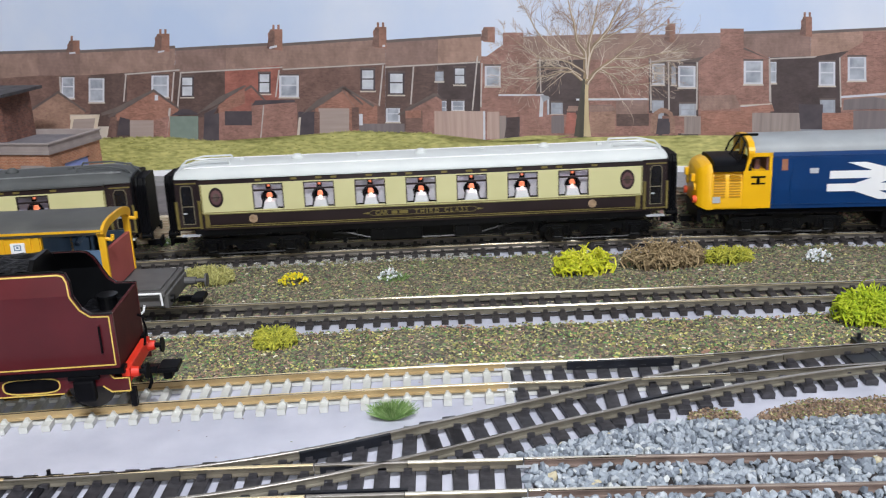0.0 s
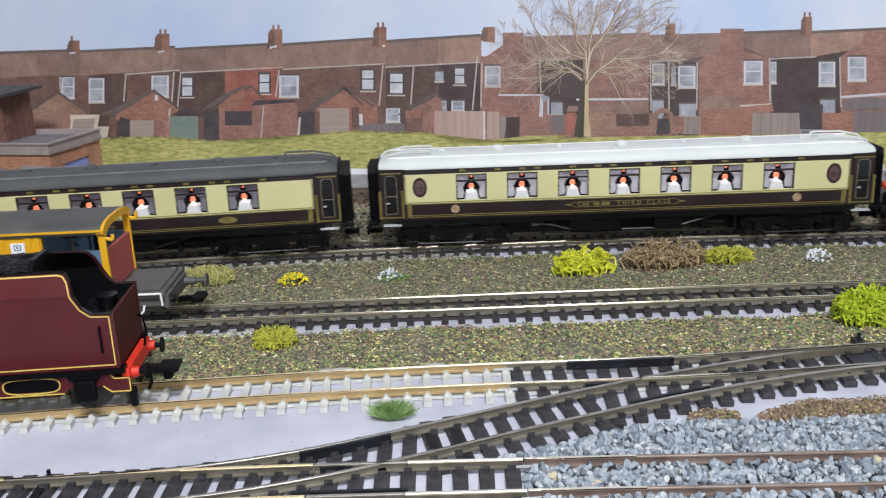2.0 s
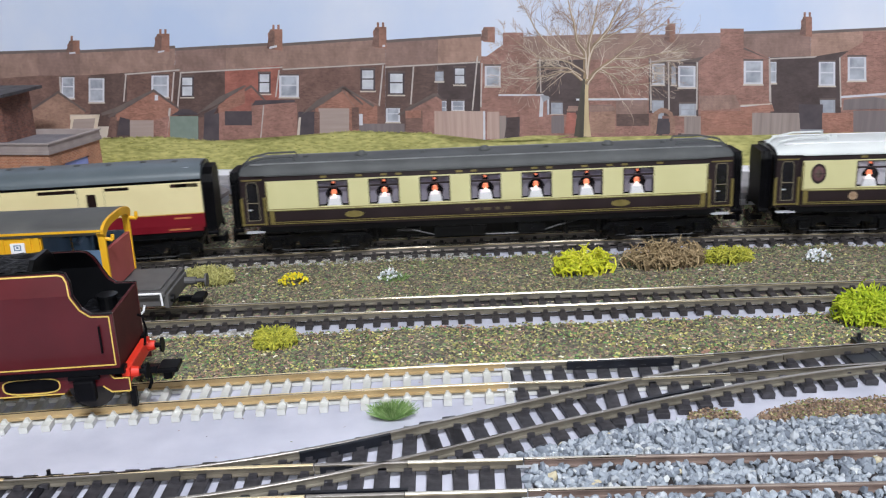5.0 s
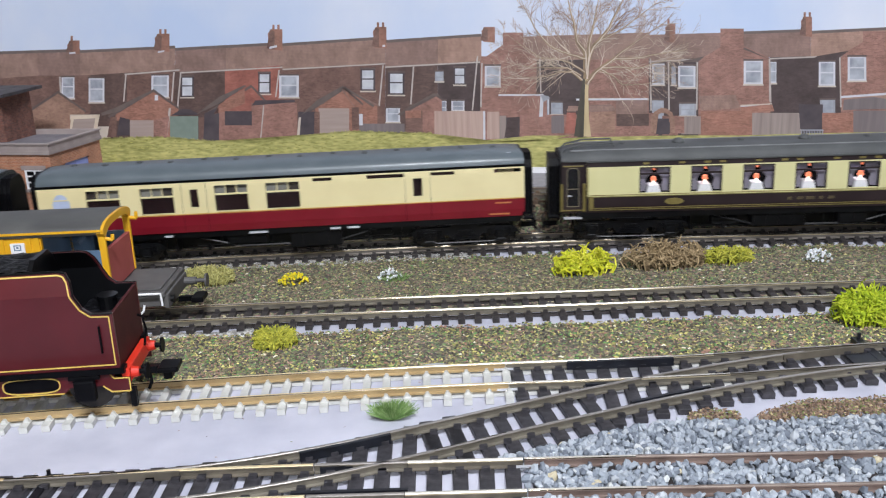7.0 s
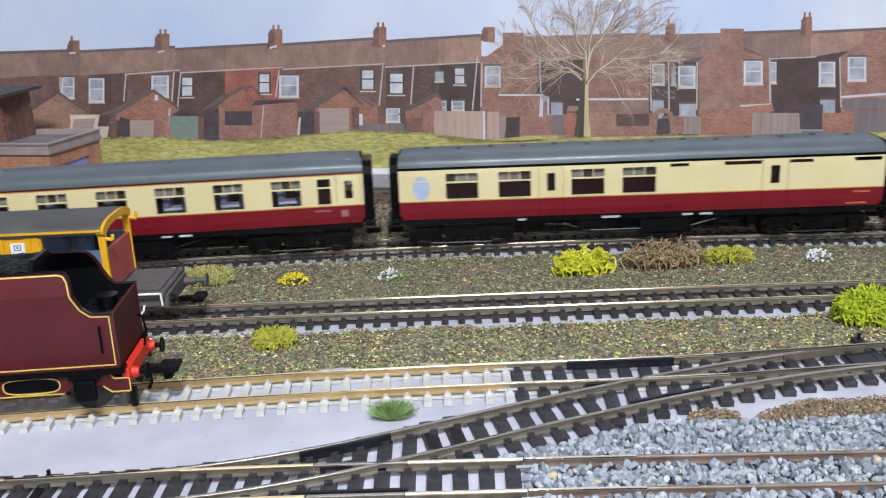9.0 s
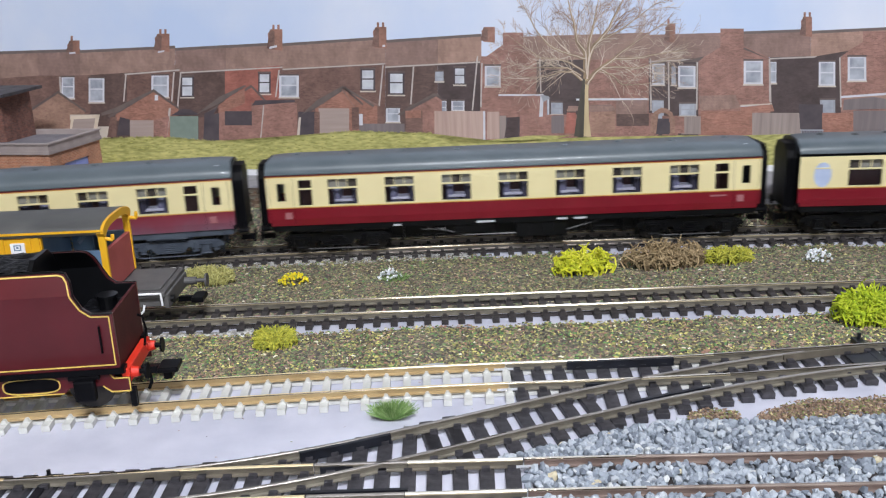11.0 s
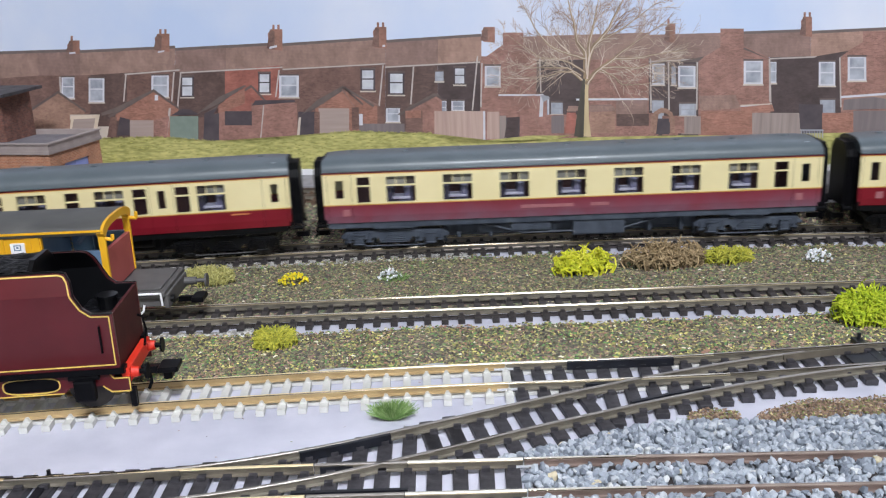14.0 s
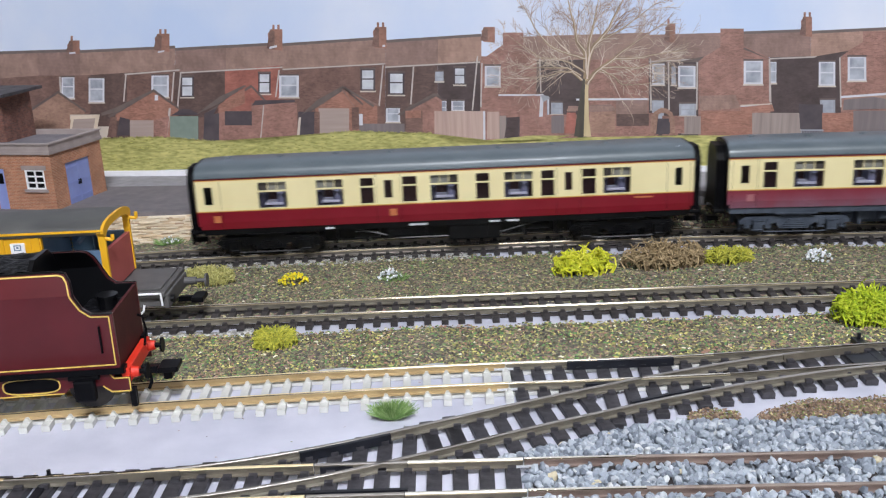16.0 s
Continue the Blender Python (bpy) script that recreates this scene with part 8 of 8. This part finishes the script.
# ---- model building on the yard ----
def brick_hut():
    """A small brick office with parapet, and a taller brick block behind it. Its own x runs along the front, y along the side."""
    ang = math.degrees(math.atan2(46.2, 11.3)) - 90
    t = thing("brick_building", "model brick office with grey parapet and lilac-blue doors", "building", -218.9, 506.1, 17.8, ang)
    H = 32.0

    def wall(name, x0, x1, y0, y1, holes, along):
        bm = bmesh.new()
        us = sorted({(x0 if along == "x" else y0), (x1 if along == "x" else y1), *(h[i] for h in holes for i in (0, 1))})
        zs = sorted({0.0, H, *(h[i] for h in holes for i in (2, 3))})
        for a, b in zip(us, us[1:]):
            for c, d in zip(zs, zs[1:]):
                if any(h[0] < (a + b) / 2 < h[1] and h[2] < (c + d) / 2 < h[3] for h in holes):
                    continue
                box(bm, *((a, b, y0, y1) if along == "x" else (x0, x1, a, b)), c, d)
        bmesh.ops.remove_doubles(bm, verts=bm.verts, dist=0.01)
        return part(name, bm, HOUSE_BRICK, t)
    front = wall("front_wall", -70, 0, 0, 1.6, [(-17.6, -5.2, 12.0, 23.2), (-38, -31.5, 0, 23.6)], "x")
    side = wall("side_wall", -1.6, 0, 1.6, 47.6, [(12.6, 35.6, 0, 24.6)], "y")
    part("back_wall", bm_box(-70, 0, 47.6, 49, 0, H), HOUSE_BRICK, t)
    part("side_wall", bm_box(-70, -68.4, 1.6, 47.6, 0, H), HOUSE_BRICK, t)
    for z0, z1, o in ((H, H + 2.2, 1.0), (H + 2.2, H + 5.6, 0.6), (H + 5.6, H + 6.4, 1.2)):
        for q in ((-72, o, -o, 1.6), (-1.8, o, 1.6, 49 + o), (-72, -1.8, 47.2, 49 + o), (-72, -70.2, 1.6, 47.2)):
            part("parapet", bm_box(*q, z0, z1), HOUSE_TRIM, t, "grey stone parapet")
    part("flat_roof", bm_box(-70.2, -1.8, 1.6, 47.2, H + 2, H + 3.4), HOUSE_ROOF, t, "dark felt flat roof")
    # window with glazing bars
    w = bmesh.new()
    for x in (-17.6, -6.0):
        box(w, x, x + 0.8, -0.2, 0.8, 12, 23.2)
    for z in (12, 22.4):
        box(w, -17.6, -5.2, -0.2, 0.8, z, z + 0.8)
    for x in (-11.4,):
        box(w, x - 0.4, x + 0.4, 0, 0.7, 12, 23.2)
    for z in (15.8, 19.4):
        box(w, -17.6, -5.2, 0, 0.7, z - 0.4, z + 0.4)
    wf = part("window", w, WHITE, t, "white six-light window")
    part("pane", bm_box(-17.4, -5.4, 0.9, 1.1, 12.2, 23), BLACK, wf)
    part("sill", bm_box(-19, -3.8, -0.9, 0.6, 10.4, 12), HOUSE_TRIM, wf)
    part("lintel", bm_box(-19.4, -3.4, -0.4, 0.4, 23.2, 25.8), HOUSE_TRIM, wf)
    d = part("door", bm_box(-38, -31.5, 0.3, 0.9, 0, 23.6), DOOR_BLUE, t, "lilac-blue office door")
    part("door_glass", bm_box(-36.8, -32.7, 0.1, 0.4, 15, 21), BLACK, d)
    for y0, y1 in ((12.8, 24.0), (24.2, 35.4)):
        d = part("garage_door", bm_box(-0.9, -0.4, y0, y1, 0, 24.4, bevel=0.1), DOOR_BLUE, t, "lilac-blue double door")
        for z in (3, 12, 21):
            part("door_brace", bm_box(-0.5, -0.15, y0 + 0.8, y1 - 0.8, z - 0.7, z + 0.7), DOOR_BLUE, d)
    for y in (23.2, 25.0):
        part("door_handle", bm_box(-0.4, 0.3, y - 0.3, y + 0.3, 10, 13), BLACK, t)
    part("lintel", bm_box(-0.4, 0.4, 10.6, 37.6, 24.6, 27), HOUSE_BRICK, t)
    # taller block on the roof behind
    up = part("upper_block", bm_box(-80, -42, 20, 47, H + 3.4, H + 30.4), HOUSE_UPPER, t, "sooty brick upper block")
    part("upper_roof", prism(bmesh.new(), [(-84, 15), (-34, 13), (-42, 60), (-84, 60)], "z", H + 30.4, H + 32.2), UPPER_ROOF, up, "dark felt flat roof with a ragged edge")
    part("upper_pipe", rod(bmesh.new(), (-54, 19.6, H + 4), (-54, 19.6, H + 32), 0.8), BLACK, up)


brick_hut()


# ---- plants ----
def lichen(name, label, x, y, rx, ry, h, mat, n, thick=0.5, seed=0, twig=4.0, group="bushes"):
    """A springy clump: forking, wandering twigs rising from the ground."""
    rng = random.Random(seed)
    bm = bmesh.new()

    def shoot(p, d, length, r, depth):
        q = p + d * length
        rod(bm, p, q, r, 4, r * 0.8)
        if depth == 0:
            return
        for _ in range(2 if rng.random() < 0.8 else 3):
            nd = (d + Vector((rng.uniform(-1.1, 1.1), rng.uniform(-1.1, 1.1), rng.uniform(-1.1, 0.8)))).normalized()
            e = q + nd * length
            k = math.hypot((e.x) / rx, (e.y) / ry)
            if k > 1.05 or e.z > h * (1.1 - 0.6 * k * k) or e.z < 0.2:
                nd = Vector((-q.x, -q.y, (h * 0.5 - q.z) * 1.2)).normalized()
            shoot(q, nd, length * rng.uniform(0.7, 1.05), r * 0.88, depth - 1)
    for i in range(n):
        a, k = rng.uniform(0, 6.28), math.sqrt(rng.uniform(0, 0.85))
        p = Vector((math.cos(a) * rx * k, math.sin(a) * ry * k, 0.2))
        d = Vector((math.cos(a) * k * 0.6, math.sin(a) * k * 0.6, 1)).normalized()
        shoot(p, d, min(twig, h * 0.32) * rng.uniform(0.7, 1.1), thick, 4)
    o = solo(name, bm, mat, label, "bush", group=group)
    o.location = (x * M, y * M, 0.8 * M)
    return o


def tuft(name, label, x, y, r, h, mat, n, seed, blob=0.0):
    """A tuft: many fine blades, or flower heads when blob is set."""
    rng = random.Random(seed)
    bm = bmesh.new()
    for _ in range(n):
        a, k = rng.uniform(0, 6.28), math.sqrt(rng.random())
        p = Vector((math.cos(a) * r * k, math.sin(a) * r * 0.7 * k, 0))
        q = p + Vector((math.cos(a) * h * 0.7 * k + rng.uniform(-1, 1) * 2.2, math.sin(a) * h * 0.4 * k, h * rng.uniform(0.5, 1) * (1 - 0.35 * k)))
        if blob:
            q = Vector((p.x * 1.05, p.y * 1.05, max(0.6, h * (1 - 0.7 * k * k) * rng.uniform(0.6, 1.05))))
            s = blob * rng.uniform(0.6, 1.2)
            vs = bmesh.ops.create_icosphere(bm, subdivisions=1, radius=s)["verts"]
            for v in vs:
                v.co = v.co * rng.uniform(0.7, 1.25) + q
        else:
            rod(bm, p, q, 0.16, 3, 0.05)
    o = solo(name, bm, mat, label, "plant", group="flower tufts" if blob else "")
    o.location = (x * M, y * M, 0.6 * M)
    return o


lichen("bush", "bright yellow lichen bush beside the track", 65.5, 403.5, 15, 6, 17, LICHEN_Y, 34, 0.6, 1)
lichen("bush", "brown dry lichen bush", 104, 408.5, 20, 7, 18, LICHEN_B, 60, 0.46, 2)
lichen("bush", "small yellow-green lichen bush", 134, 411, 14, 6, 10.5, LICHEN_G, 30, 0.42, 3)
lichen("bush", "pale straw lichen bush behind the van", -112, 412, 12, 7, 15, LICHEN_S, 70, 0.34, 4, 2.6)
lichen("bush", "round yellow-green lichen bush", -67.2, 331.5, 9.0, 6, 12.5, LICHEN_G, 75, 0.36, 5, 2.3)
lichen("bush", "large lime-yellow lichen bush", 165.5, 331.5, 14, 9, 18.5, LICHEN_LIME, 70, 0.48, 6)
tuft("flower_tuft", "yellow flower tuft on dark earth", -71, 408, 7.0, 5.5, FLOWER_Y, 90, 7, 0.75)
tuft("flower_tuft", "white flower tuft with green leaves", -25.5, 408, 5.5, 5.5, FLOWER_W, 60, 8, 0.7)
tuft("flower_tuft", "small white flower tuft", 177, 408, 6.5, 6.5, FLOWER_W, 80, 9, 0.75)
tuft("flower_tuft", "white flower tuft at the stone wall", -152, 487, 5.5, 4.2, FLOWER_W, 30, 10, 0.6)
tuft("grass_tuft", "green tuft of static grass on the board", -152, 486, 5.5, 4.6, TUFT, 220, 11)
tuft("grass_tuft", "small green tuft among white flowers", -22, 406.5, 5, 4.5, TUFT, 140, 13)
tuft("grass_tuft", "green tuft of static grass between the tracks", -18.8, 267.8, 3.4, 6.6, TUFT, 800, 12)


def plaster_scrap(x0, x1, y0, y1, seed):
    """A torn flake of grey plaster cloth lying at the edge of the scatter."""
    rng = random.Random(seed)
    n = 14
    ring = [((x0 + x1) / 2 + (x1 - x0) / 2 * math.cos(2 * math.pi * k / n) * rng.uniform(0.8, 1.1), (y0 + y1) / 2 + (y1 - y0) / 2 * math.sin(2 * math.pi * k / n) * rng.uniform(0.7, 1.1)) for k in range(n)]
    solo("plaster_scrap", prism(bmesh.new(), ring, "z", 0.3, 1.9), PLASTER, "torn grey flake of plaster cloth beside the track", "debris", group="plaster scraps")


plaster_scrap(-47.5, -33.5, 301.5, 306, 1)
plaster_scrap(-9, 0, 303, 306.5, 2)


# ---- the train's run ----
OFFSETS = ((LOCO, 254.5, 72), (FIRST, 0.0, 86.5), (SECOND, -264.3, 86.5), (THIRD, -524.2, 88.5), (FOURTH, -783.7, 88.5), (FIFTH, -1046.0, 88.5), (SIXTH, -1309.3, 88.5))
RUN = [(0, -9.2), (0.5, 14.1), (1, 38.7), (1.5, 64.5), (2, 91.5), (2.5, 120.2), (3, 150.3), (3.5, 182.3), (4, 215.5), (4.6, 258), (5.25, 307.5), (5.9, 358.5),
       (6.5, 406), (7, 446.6), (7.5, 486.8), (8, 530.5), (8.5, 576.2), (9, 622.7), (9.6, 680), (10.25, 744.5), (10.9, 809.5), (11.5, 869.7),
       (12, 919.3), (12.5, 968.8), (13, 1016.4), (13.5, 1061.6), (14, 1110.8), (14.5, 1161.2), (15, 1211.5), (15.5, 1260.8), (16, 1311.5)]


def motions():
    xs = np.linspace(-1735, 2035, 7541)
    ys = np.array([rear_line(x) for x in xs])
    arc = np.concatenate(([0], np.cumsum(np.hypot(np.diff(xs), np.diff(ys)))))
    arc -= np.interp(0, xs, arc)
    run = spline(RUN)

    def on_line(s):
        x = float(np.interp(s, arc, xs))
        return Vector((x, rear_line(x)))
    for ob, off, b in OFFSETS:
        rows = []
        for t, s in RUN:
            p, q = on_line(s + off - b), on_line(s + off + b)
            c = (p + q) / 2
            rows.append((t, pose(c.x * M, c.y * M, 0, 0, 0, math.degrees(math.atan2(q.y - p.y, q.x - p.x)))))
        walk(ob, rows)
    times = [i / 15 for i in range(241)]
    for ws, ax in WHEELS:
        walk(ws, [(t, pose(ax * M, 0, 11.5 * M, 0, math.degrees((run(t) - run(0)) / 6.5), 0)) for t in times])


motions()
